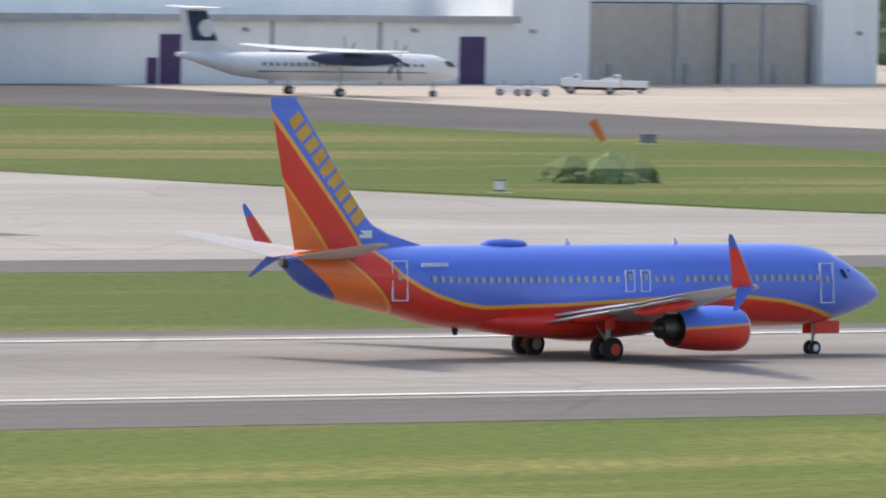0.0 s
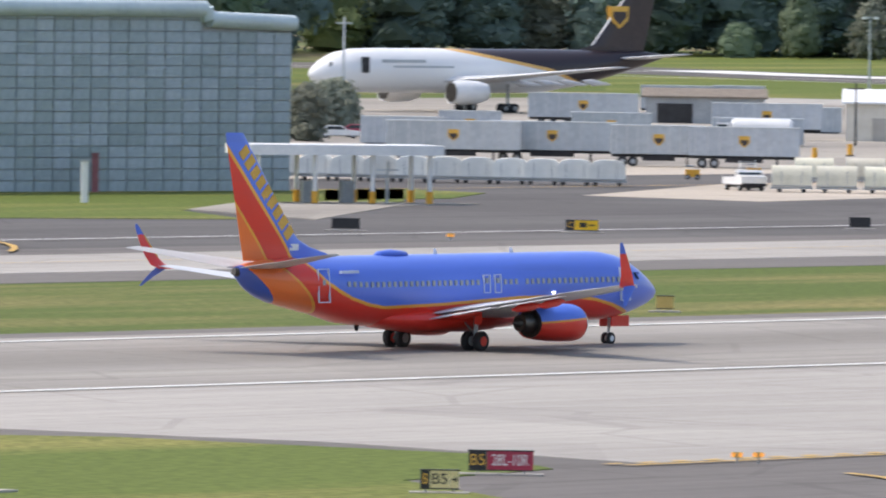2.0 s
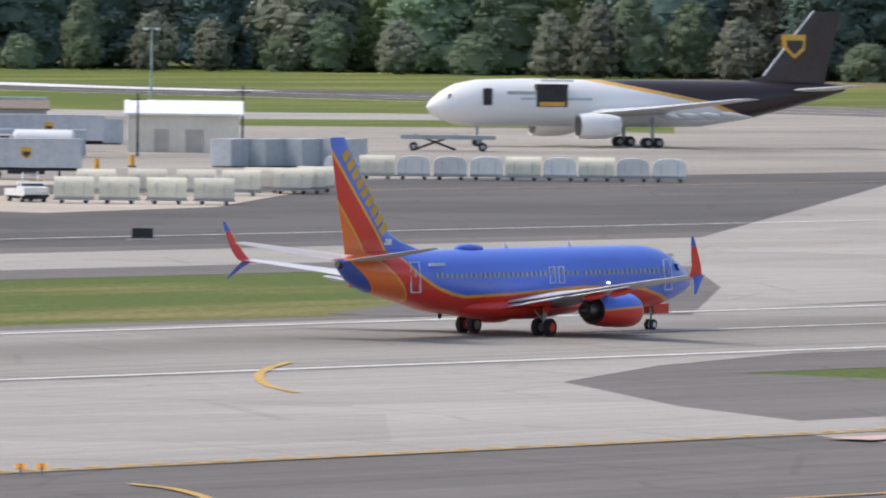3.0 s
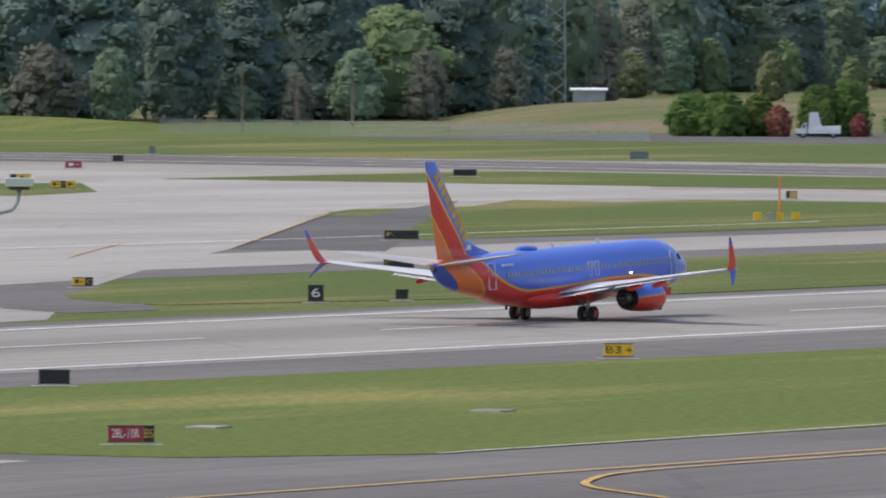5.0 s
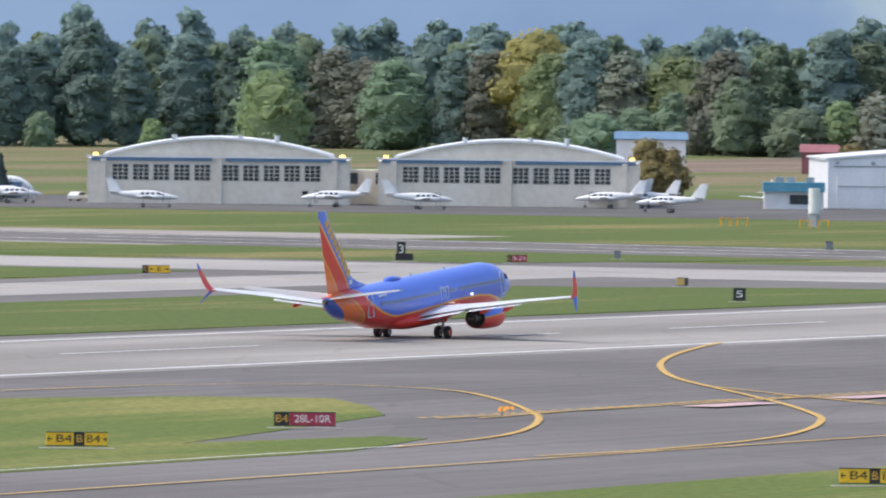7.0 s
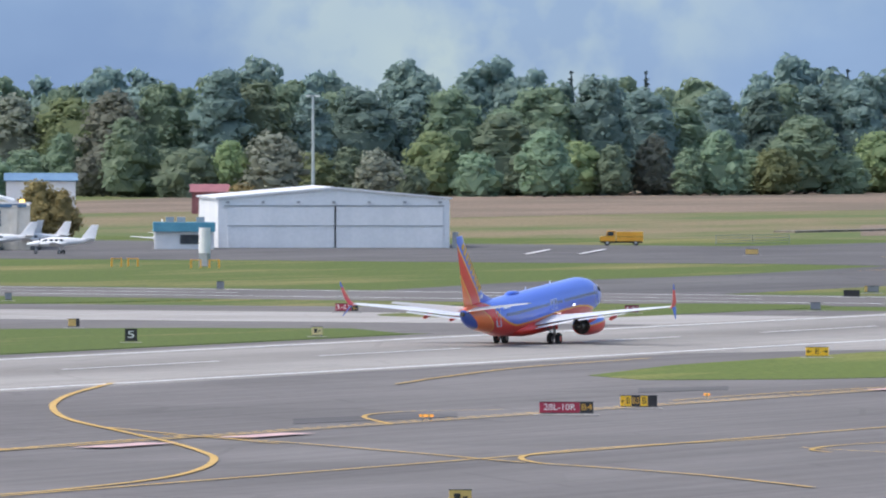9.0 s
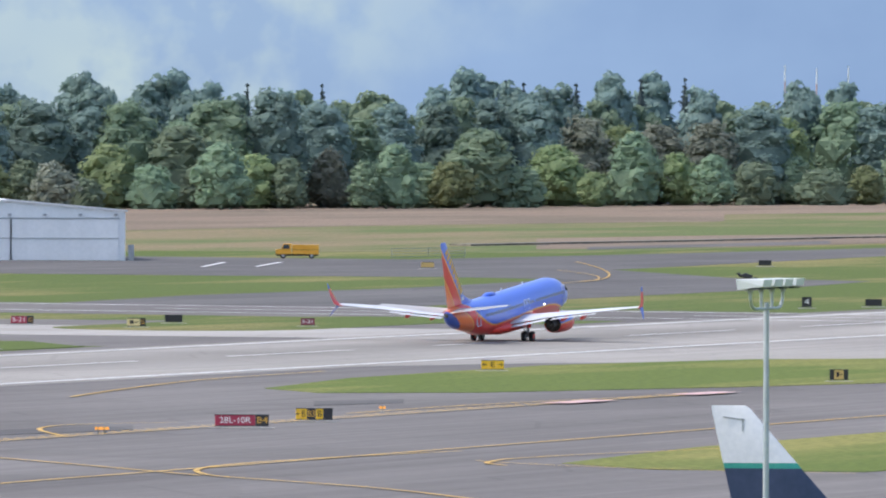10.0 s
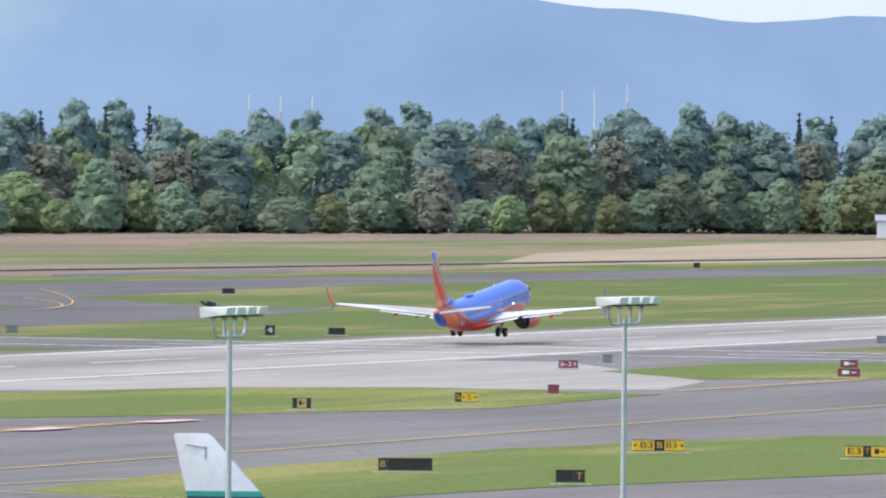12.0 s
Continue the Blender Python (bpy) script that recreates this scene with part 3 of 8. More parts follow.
# ---- the airliner ----
def livery():
    """Blue over red with gold edges; orange behind, blue tail cone."""
    m, nt, p = nodes_of("airliner_livery")
    co = nt.nodes.new("ShaderNodeTexCoord").outputs["Object"]
    sep = nt.nodes.new("ShaderNodeSeparateXYZ")
    nt.links.new(co, sep.inputs[0])
    x, z = sep.outputs[0], sep.outputs[2]
    u = socket_math(nt, "MULTIPLY_ADD", x, 1 / 40, 0.5)
    stops = [(-19.6, 12.88), (-12.9, 5.32), (-11.53, 4.0), (-10.5, 3.48), (-9.43, 3.06), (-8.0, 2.7), (-6.64, 2.51), (-1.75, 2.61), (5.3, 2.91), (10.0, 2.9), (12.2, 2.7), (14.0, 2.36), (19.5, 1.0)]
    h = socket_math(nt, "MULTIPLY", ramp_of(nt, u, [((a + 20) / 40, b / 13) for a, b in stops]), 13.0)
    d = socket_math(nt, "SUBTRACT", z, h)
    blue, red, gold, orange = (0.09, 0.185, 0.72), (0.78, 0.04, 0.022), (0.88, 0.40, 0.05), (0.90, 0.19, 0.035)
    c = mixed(nt, socket_math(nt, "LESS_THAN", d, 0.0), blue, red)
    edge = socket_math(nt, "LESS_THAN", socket_math(nt, "ABSOLUTE", d), ramp_of(nt, u, [(0.10, 0.16), (0.2, 0.12), (0.26, 0.09)]))
    zz = socket_math(nt, "SUBTRACT", z, 5.0)
    bent = socket_math(nt, "ADD", socket_math(nt, "MULTIPLY", socket_math(nt, "MAXIMUM", zz, 0.0), 0.85), socket_math(nt, "MULTIPLY", socket_math(nt, "MINIMUM", zz, 0.0), 1.2))
    o = socket_math(nt, "ADD", socket_math(nt, "ADD", bent, 14.75), x)
    c = mixed(nt, socket_math(nt, "LESS_THAN", o, 0.0), c, orange)
    c = mixed(nt, socket_math(nt, "LESS_THAN", socket_math(nt, "ABSOLUTE", o), 0.10), c, gold)
    c = mixed(nt, edge, c, gold)
    b = socket_math(nt, "ADD", socket_math(nt, "MULTIPLY_ADD", z, 1.19, 11.22), x)
    tail = socket_math(nt, "MULTIPLY", socket_math(nt, "LESS_THAN", b, 0.0), socket_math(nt, "LESS_THAN", z, 5.0))
    c = mixed(nt, tail, c, (0.05, 0.10, 0.42))
    dirt = noise_of(nt, co, 0.8, 5, (0.15, 1, 1.5))
    c = mixed(nt, ramp_of(nt, dirt, [(0.5, 0.0), (0.8, 0.16)]), c, (0.10, 0.10, 0.12))
    nt.links.new(c, p.inputs["Base Color"])
    p.inputs["Roughness"].default_value = 0.28
    p.inputs["Coat Weight"].default_value = 0.25
    return m


def nacelle_paint():
    m, nt, p = nodes_of("nacelle_livery")
    co = nt.nodes.new("ShaderNodeTexCoord").outputs["Object"]
    sep = nt.nodes.new("ShaderNodeSeparateXYZ")
    nt.links.new(co, sep.inputs[0])
    z = sep.outputs[2]
    h = socket_math(nt, "MULTIPLY_ADD", sep.outputs[0], 0.05, 1.52)
    d = socket_math(nt, "SUBTRACT", z, h)
    c = mixed(nt, socket_math(nt, "LESS_THAN", d, 0.0), (0.08, 0.18, 0.70), (0.78, 0.04, 0.022))
    c = mixed(nt, socket_math(nt, "LESS_THAN", socket_math(nt, "ABSOLUTE", d), 0.06), c, (0.78, 0.30, 0.03))
    nt.links.new(c, p.inputs["Base Color"])
    p.inputs["Roughness"].default_value = 0.28
    return m


LIVERY, NACELLE = livery(), nacelle_paint()
PLANE_RED = surface("airliner_red", (0.72, 0.036, 0.022), (0.80, 0.046, 0.03), 0.6, 0.3)
PLANE_BLUE = surface("airliner_blue", (0.05, 0.12, 0.52), (0.07, 0.15, 0.62), 0.6, 0.3)
WING_GREY = surface("wing_grey", (0.52, 0.53, 0.55), (0.68, 0.69, 0.71), 0.8, 0.4, stretch=(1, 0.2, 1))
STAB_GREY = surface("tailplane_grey", (0.36, 0.35, 0.34), (0.48, 0.47, 0.46), 0.8, 0.4, stretch=(1, 0.2, 1))
HOT_METAL = surface("exhaust_metal", (0.06, 0.055, 0.05), (0.14, 0.13, 0.12), 2.0, 0.4, 0.8)
PANE = surface("cabin_window", (0.28, 0.31, 0.34), (0.40, 0.41, 0.41), 3.0, 0.2)
DOOR_LINE = surface("door_outline_paint", (0.50, 0.56, 0.72), (0.60, 0.66, 0.80), 1.0, 0.4)
LANDING_LIGHT = glow("landing_light", (1.0, 0.95, 0.85), 3.0)


def body_rings(stations, n=28):
    return [[(x, w * math.sin(2 * math.pi * i / n), z + h * math.cos(2 * math.pi * i / n)) for i in range(n)] for x, z, w, h in stations]


def airfoil(x_le, chord, y, z, thick, twist=0.0):
    """A closed wing section in the x-z plane at span y."""
    prof = [(0, 0), (0.03, 0.35), (0.15, 0.8), (0.4, 1.0), (0.7, 0.6), (1, 0.04), (1, -0.04), (0.7, -0.3), (0.4, -0.55), (0.15, -0.5), (0.03, -0.25)]
    return [(x_le - c * chord, y, z + t * thick * chord * 0.6 + twist * c * chord) for c, t in prof]


def fin_section(x_le, chord, z, thick):
    prof = [(0, 0), (0.05, 0.6), (0.3, 1.0), (0.7, 0.6), (1, 0.05), (1, -0.05), (0.7, -0.6), (0.3, -1.0), (0.05, -0.6)]
    return [(x_le - c * chord, t * thick * chord / 2, z) for c, t in prof]


def wheel(parent, x, y, r, w, hub, name="wheel"):
    """A tyre with rounded shoulders and a hub, axle along y."""
    s = Shape()
    rings = []
    for dy, k in ((-0.5, 0.62), (-0.48, 0.88), (-0.28, 1.0), (0.28, 1.0), (0.48, 0.88), (0.5, 0.62)):
        rings.append([(r * k * math.cos(2 * math.pi * i / 24), dy * w, r * k * math.sin(2 * math.pi * i / 24)) for i in range(24)])
    s.loft(rings)
    ob = part(name, s, DARK, parent, "black rubber tyre", True, pose(x, y, r))
    h = Shape().tube((0, -w * 0.53, 0), (0, w * 0.53, 0), r * 0.5, n=16)
    part("hub", h, hub, ob, "painted wheel hub")
    return ob


def airliner():
    root = thing("airliner", "blue, red and orange passenger jet taking off from the runway", "airliner")
    fus = [(19.75, 2.95, 0.04, 0.04), (19.6, 2.96, 0.28, 0.24), (19.1, 3.0, 0.62, 0.56), (18.3, 3.1, 1.0, 0.95), (17.4, 3.2, 1.32, 1.29), (16.7, 3.28, 1.5, 1.53),
           (15.6, 3.36, 1.72, 1.82), (14.2, 3.4, 1.85, 1.97), (13.0, 3.4, 1.88, 2.0), (9, 3.4, 1.88, 2.0), (4, 3.4, 1.88, 2.0), (0, 3.4, 1.88, 2.0), (-4, 3.4, 1.88, 2.0), (-7, 3.42, 1.88, 1.98),
           (-9, 3.52, 1.85, 1.87), (-11, 3.76, 1.70, 1.62), (-13, 3.93, 1.46, 1.42), (-14.6, 4.05, 1.14, 1.22), (-15.8, 4.2, 0.84, 1.0), (-16.6, 4.36, 0.6, 0.75), (-17.1, 4.5, 0.42, 0.5), (-17.4, 4.58, 0.3, 0.33)]
    part("fuselage", Shape().loft(body_rings(fus, 36)), LIVERY, root, "blue upper and red lower fuselage with gold stripe", True)
    part("tail_exhaust", Shape().tube((-17.36, 0, 4.58), (-17.68, 0, 4.62), 0.26, 0.2, 16), HOT_METAL, root, "dark tail exhaust")
    # wing to body fairing under the belly
    fair = [(7.5, 1.9, 0.4, 0.3), (6.0, 1.75, 1.5, 0.55), (2.5, 1.7, 2.15, 0.75), (-2.5, 1.72, 2.1, 0.74), (-5.5, 1.85, 1.4, 0.55), (-7.5, 2.0, 0.4, 0.3)]
    part("belly_fairing", Shape().loft(body_rings(fair, 20)), PLANE_RED, root, "red belly fairing", True)
    fin = [fin_section(-8.5, 8.4, 5.2, 0.02), fin_section(-9.7, 7.25, 5.52, 0.04), fin_section(-11.2, 5.85, 5.92, 0.07), fin_section(-12.2, 4.95, 6.35, 0.09), fin_section(-12.76, 4.51, 6.85, 0.10), fin_section(-16.95, 1.58, 12.2, 0.09), fin_section(-17.08, 1.38, 12.32, 0.05)]
    f = part("vertical_stabilizer", Shape().loft(fin), LIVERY, root, "tail fin with blue, red and orange bands", True)
    # plain gold marks in place of lettering, along the blue band, on both faces
    a, b = Vector((-17.25, 0, 11.5)), Vector((-13.05, 0, 6.45))
    way = (b - a).normalized()
    side = Vector((way.z, 0, -way.x))
    for face in (-1, 1):
        for k in range(9):
            c = a + (b - a) * ((k + 0.5) / 9)
            off = face * (0.205 - 0.0255 * (c.z - 6.85))
            s = Shape()
            half_w, half_h = 0.27, 0.38 if k not in (1, 4, 5) else 0.42
            q = [c + way * i * half_w + side * j * half_h for i, j in ((-1, -1), (1, -1), (1, 1), (-1, 1))]
            s.add([(v.x, off + face * 0.02, v.z) for v in q] + [(v.x, off - face * 0.10, v.z) for v in q], [(0, 1, 2, 3), (0, 4, 5, 1), (1, 5, 6, 2), (2, 6, 7, 3), (3, 7, 4, 0)])
            part("fin_mark", s, GOLD, f, "gold mark")
        s = Shape().box((-12.75, face * 0.13, 5.92), (0.75, 0.14, 0.36))
        part("flag_mark", s, WHITE, f, "small pale flag panel")
        s = Shape().box((-9.8, face * 1.75, 4.55), (1.55, 0.16, 0.16))
        part("registration_bar", s, DOOR_LINE, root, "pale registration bar")
    part("antenna_fairing", Shape().loft(body_rings([(-2.6, 5.3, 0.05, 0.05), (-3.1, 5.42, 0.42, 0.2), (-4.2, 5.44, 0.5, 0.26), (-5.1, 5.42, 0.36, 0.2), (-5.7, 5.32, 0.05, 0.05)], 14)), PLANE_BLUE, root, "blue antenna hump on the roof", True)
    for x in (6.5, -0.3):
        part("blade_antenna", Shape().prism([(x, 5.35), (x + 0.35, 5.35), (x + 0.12, 5.7), (x, 5.7)], -0.03, 0.03, "y"), WHITE, root)
    part("belly_antenna", Shape().prism([(-7.2, 1.45), (-6.8, 1.45), (-6.9, 1.15), (-7.1, 1.15)], -0.03, 0.03, "y"), DARK, root)
    for y in (-1, 1):
        part("landing_light", Shape().tube((8.2, y * 1.8, 3.15), (8.2, y * 2.0, 3.15), 0.06, n=10), LANDING_LIGHT, root, "lit white lamp on the body side")
    # cockpit glass
    for y in (-1, 1):
        for x0, x1, z0, z1, w0, w1 in ((17.75, 17.25, 3.72, 4.12, 0.18, 0.62), (17.45, 16.9, 3.76, 4.18, 0.72, 1.08), (16.85, 16.3, 3.8, 4.2, 1.18, 1.36)):
            part("cockpit_window", Shape().add([(x0, y * w0, z0), (x1, y * (w0 + 0.5), z0 - 0.02), (x1 - 0.25, y * (w1 + 0.24), z1), (x0 - 0.35, y * w0 * 0.95, z1),
                 (x0 - 0.3, 0, z0), (x1 - 0.3, 0, z0), (x1 - 0.5, 0, z1 - 0.2), (x0 - 0.5, 0, z1 - 0.2)], [(0, 1, 2, 3), (0, 4, 5, 1), (1, 5, 6, 2), (2, 6, 7, 3), (3, 7, 4, 0)]), GLASS, root, "dark cockpit glass")
    # cabin windows and doors on both sides
    pane = Shape().box((0, 0, 0), (0.21, 0.06, 0.29), cut=0.0).mesh("cabin_window", PANE)
    for y in (-1, 1):
        for k in range(50):
            x = -9.85 + 0.49 * k
            if x > 14.2 or 1.8 < x < 3.6 or 4.95 < x < 5.5:
                continue
            wide = 1.88 - (0.012 * (-x - 7) ** 1.6 if x < -7 else 0)
            part("cabin_window", pane, None, root, at=pose(x, y * (wide - 0.005), 3.82 + (0.03 * (-x - 8) if x < -8 else 0), 6 * y))
        for x, w, h, z, wide in ((-11.75, 0.82, 1.85, 3.8, 1.57), (2.22, 0.55, 1.0, 3.72, 1.87), (3.2, 0.55, 1.0, 3.72, 1.87), (14.85, 0.88, 1.9, 3.55, 1.79)):
            s = Shape()
            t = 0.05
            for cx, cz, sx, sz in ((0, h / 2, w, t), (0, -h / 2, w, t), (-w / 2, 0, t, h), (w / 2, 0, t, h)):
                s.box((cx, 0, cz), (sx, 0.12, sz))
            d = part("door_outline", s, DOOR_LINE, root, "pale door outline", at=pose(x, y * (wide - 0.02), z, 3 * y if h < 1.5 else 5 * y, 0, y * (7 if x < -10 else (-5 if x > 14 else 0))))
            part("door_window", Shape().box((0, 0, 0.18), (0.22, 0.13, 0.30)), PANE, d)
    for y in (-1, 1):
        # wing: root under the body, kink behind the engine, tip
        w = Shape().loft([airfoil(6.1, 8.6, y * 0.9, 1.95, 0.14, 0.012), airfoil(5.3, 7.6, y * 1.9, 2.05, 0.13, 0.012), airfoil(3.15, 4.7, y * 5.9, 2.72, 0.11, 0.015), airfoil(-0.4, 2.9, y * 12.2, 3.6, 0.10, 0.02), airfoil(-3.0, 1.55, y * 16.9, 4.2, 0.09, 0.02)])
        wing = part("wing", w, WING_GREY, root, "light grey swept wing", True)
        lead = [airfoil(5.4, 0.42, y * 1.95, 2.13, 0.4), airfoil(3.25, 0.34, y * 5.9, 2.74, 0.4), airfoil(-2.9, 0.2, y * 16.85, 4.1, 0.4)]
        part("slat", Shape().loft(lead), ALUMINIUM, wing, "polished leading edge", True)
        part("flap", Shape().loft([airfoil(-1.5, 1.6, y * 2.0, 1.95, 0.10, -0.10), airfoil(-1.2, 1.15, y * 5.6, 2.6, 0.10, -0.10)]), WING_GREY, wing, "extended inboard flap", True)
        part("flap", Shape().loft([airfoil(-1.2, 1.0, y * 6.2, 2.66, 0.10, -0.08), airfoil(-2.7, 0.8, y * 11.6, 3.42, 0.10, -0.08)]), WING_GREY, wing, "extended outboard flap", True)
        for sy, sx, ln in ((3.2, -1.0, 3.0), (7.4, -1.0, 2.6), (9.9, -1.9, 2.3)):
            z = 1.9 + 0.12 * sy
            part("flap_track_fairing", Shape().loft(body_rings([(sx + ln / 2, z, 0.05, 0.05), (sx + ln / 4, z - 0.1, 0.18, 0.22), (sx - ln / 4, z - 0.22, 0.18, 0.22), (sx - ln / 2, z - 0.28, 0.04, 0.05)], 10)), PLANE_RED, wing, "red flap track fairing", True, pose(0, y * sy, 0))
        let = part("winglet", Shape().loft([airfoil(-3.1, 1.45, y * 16.85, 4.1, 0.1), airfoil(-3.65, 1.25, y * 17.15, 4.3, 0.1), airfoil(-4.1, 1.0, y * 17.4, 4.8, 0.09), airfoil(-4.72, 0.7, y * 17.57, 5.6, 0.08), airfoil(-4.98, 0.55, y * 17.63, 6.0, 0.08)]), PLANE_RED, wing, "red upswept winglet", True)
        part("winglet_tip", Shape().loft([airfoil(-4.98, 0.55, y * 17.63, 6.0, 0.08), airfoil(-5.25, 0.38, y * 17.7, 6.4, 0.07), airfoil(-5.45, 0.18, y * 17.73, 6.62, 0.06)]), PLANE_BLUE, let, "blue winglet tip", True)
        part("winglet_edge", Shape().loft([airfoil(-4.02, 0.10, y * 17.36, 4.75, 0.9), airfoil(-4.66, 0.08, y * 17.55, 5.6, 0.9), airfoil(-4.94, 0.07, y * 17.62, 6.0, 0.9)]), GOLD, let, "gold leading edge")
        part("winglet_strake", Shape().loft([airfoil(-3.4, 1.1, y * 17.1, 4.15, 0.1), airfoil(-4.3, 0.6, y * 17.45, 3.6, 0.09), airfoil(-5.0, 0.25, y * 17.7, 3.1, 0.08)]), PLANE_BLUE, wing, "blue lower winglet blade", True)
        part("tailplane", Shape().loft([airfoil(-13.7, 4.1, y * 0.5, 4.85, 0.09), airfoil(-17.1, 1.5, y * 7.15, 5.75, 0.08)]), STAB_GREY, root, "grey tailplane", True)
        part("landing_light", Shape().box((5.6, y * 2.05, 2.3), (0.12, 0.22, 0.16)), LANDING_LIGHT, wing, "lit landing lamp")
        # engine
        eng = part("engine", Shape().loft(body_rings([(6.25, 1.55, 0.94, 0.91), (6.4, 1.55, 1.04, 0.99), (6.05, 1.57, 1.15, 1.06), (5.0, 1.6, 1.2, 1.09), (3.9, 1.6, 1.15, 1.04), (2.9, 1.6, 1.02, 0.95), (2.4, 1.6, 0.94, 0.88), (2.6, 1.6, 0.84, 0.78)], 28), caps=False), NACELLE, root, "blue and red engine nacelle with gold stripe", True, pose(0, y * 4.83, 0))
        part("inlet_lip", Shape().loft(body_rings([(6.12, 1.55, 0.88, 0.85), (6.36, 1.55, 0.95, 0.91), (6.44, 1.55, 1.02, 0.97), (6.3, 1.56, 1.09, 1.02)], 28), caps=False), ALUMINIUM, eng, "polished inlet lip", True)
        part("fan", Shape().tube((5.6, 0, 1.55), (5.5, 0, 1.55), 0.9, 0.9, 24).tube((5.6, 0, 1.55), (6.1, 0, 1.55), 0.32, 0.05, 16), HOT_METAL, eng, "dark fan")
        part("exhaust_cone", Shape().tube((3.0, 0, 1.6), (2.5, 0, 1.6), 0.86, 0.84, 24).tube((2.6, 0, 1.6), (1.55, 0, 1.62), 0.62, 0.48, 20).tube((1.6, 0, 1.62), (0.95, 0, 1.64), 0.30, 0.05, 16), HOT_METAL, eng, "dark exhaust cone", True)
        part("pylon", Shape().prism([(5.6, 2.55), (2.2, 2.75), (0.4, 2.5), (2.2, 2.3), (5.2, 2.38)], -0.2, 0.2, "y"), WING_GREY, eng)
        # main gear
        gear = new("main_gear")
        gear.parent = root
        gear.matrix_basis = pose(0, y * 2.86, 0)
        part("strut", Shape().tube((0, 0, 0.56), (0.15, 0, 2.3), 0.13, 0.16, 12).tube((0, 0.1, 1.0), (0.1, -y * 1.5, 2.2), 0.06, n=8).tube((0, -0.5, 0.56), (0, 0.5, 0.56), 0.09, n=8), GREY, gear, "grey landing gear strut")
        part("gear_door", Shape().box((-0.1, y * 0.3, 1.85), (0.6, 0.04, 0.7), ry=4), PLANE_RED, gear, "small red gear door")
        for dy in (-0.44, 0.44):
            wheel(gear, 0, dy, 0.565, 0.42, PLANE_RED if y * dy > 0 else GREY)
    nose = new("nose_gear")
    nose.parent = root
    nose.matrix_basis = pose(15.6, 0, 0)
    part("strut", Shape().tube((0, 0, 0.34), (0.1, 0, 1.7), 0.08, 0.1, 10).tube((0, -0.25, 0.34), (0, 0.25, 0.34), 0.05, n=8).tube((0.05, 0, 0.9), (0.9, 0, 1.6), 0.05, n=8), GREY, nose, "grey nose gear strut")
    for y in (-1, 1):
        part("gear_door", Shape().box((0.55, y * 0.42, 1.35), (1.6, 0.05, 0.62)), PLANE_RED, nose, "red nose gear door")
        wheel(nose, 0, y * 0.2, 0.345, 0.2, WHITE)
    return root


PLANE = airliner()
RUN_Y = 415.07
RUN = [(0.0, 357.5, 0, 0), (0.2, 371.8, 0, 0), (0.5, 393.4, 0, 0), (1.0, 429.7, 0, 0), (1.5, 466.6, 0, 0), (2.0, 503.9, 0, 0), (2.5, 541.8, 0, 0), (2.7, 557.2, 0, 0.0),
       (3.5, 618.6, 0, 0.0), (4.0, 657.5, 0, 0.3), (4.3, 681.1, 0, 0.75), (4.5, 694.6, 0, 1.0), (5.0, 734.9, 0, 1.6), (5.5, 775.7, 0, 2.4), (6.0, 816.9, 0, 3.2), (6.5, 858.6, 0, 3.8), (7.0, 900.4, 0, 4.1), (7.7, 959.9, 0, 4.2),
       (8.5, 1028.6, 0, 4.4), (9.3, 1098.4, 0, 4.6), (9.5, 1116.0, 0, 4.8), (10.0, 1160.6, 0, 5.2), (10.5, 1206.1, 0.05, 5.6), (11.0, 1252.2, 0.25, 5.8), (11.5, 1299.0, 0.55, 5.9), (12.0, 1346.2, 0.95, 6.0)]


def motions():
    walk(PLANE, [(t, pose(x, RUN_Y, z, 0, -p, 0)) for t, x, z, p in RUN])


# ---- distance: hills, cloud bank and meadow ----
def backdrop_arc(name, radius, tops, base, mat, label, seed=0, rough=0.0):
    """A far upright sheet on an arc round the camera; tops are (azimuth, elevation) in degrees."""
    s = Shape()
    n = 420
    pts = []
    for i in range(n + 1):
        az = 25 + 65 * i / n
        el = np.interp(az, [a for a, _ in tops], [b for _, b in tops])
        el += rough * (noise.noise((az * 3.1, seed, 0)) + 0.5 * noise.noise((az * 17, seed, 1)) + 0.35 * noise.noise((az * 60, seed, 2)))
        x, y = radius * math.sin(radians(az)), radius * math.cos(radians(az))
        pts += [(x, y, base), (x, y, EYE.z + radius * math.tan(radians(el)))]
    s.add(pts, [(2 * i, 2 * i + 2, 2 * i + 3, 2 * i + 1) for i in range(n)])
    return setting(name, s, mat, label, "backdrop")


def far_glow_material(name, low, high, patch, strength=1.0):
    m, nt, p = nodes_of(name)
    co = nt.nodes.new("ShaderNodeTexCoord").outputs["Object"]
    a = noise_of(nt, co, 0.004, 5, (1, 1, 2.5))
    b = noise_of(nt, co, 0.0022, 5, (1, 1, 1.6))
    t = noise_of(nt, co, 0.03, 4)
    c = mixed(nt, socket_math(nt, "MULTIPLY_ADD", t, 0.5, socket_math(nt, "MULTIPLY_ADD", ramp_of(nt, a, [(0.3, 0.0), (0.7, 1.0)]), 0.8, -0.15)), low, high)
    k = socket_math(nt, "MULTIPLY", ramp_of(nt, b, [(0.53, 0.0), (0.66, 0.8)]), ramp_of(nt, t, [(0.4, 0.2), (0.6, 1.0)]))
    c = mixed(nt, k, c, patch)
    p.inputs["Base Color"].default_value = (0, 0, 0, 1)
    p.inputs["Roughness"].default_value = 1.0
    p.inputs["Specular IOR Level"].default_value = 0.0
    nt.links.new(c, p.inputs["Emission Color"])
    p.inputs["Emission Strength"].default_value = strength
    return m


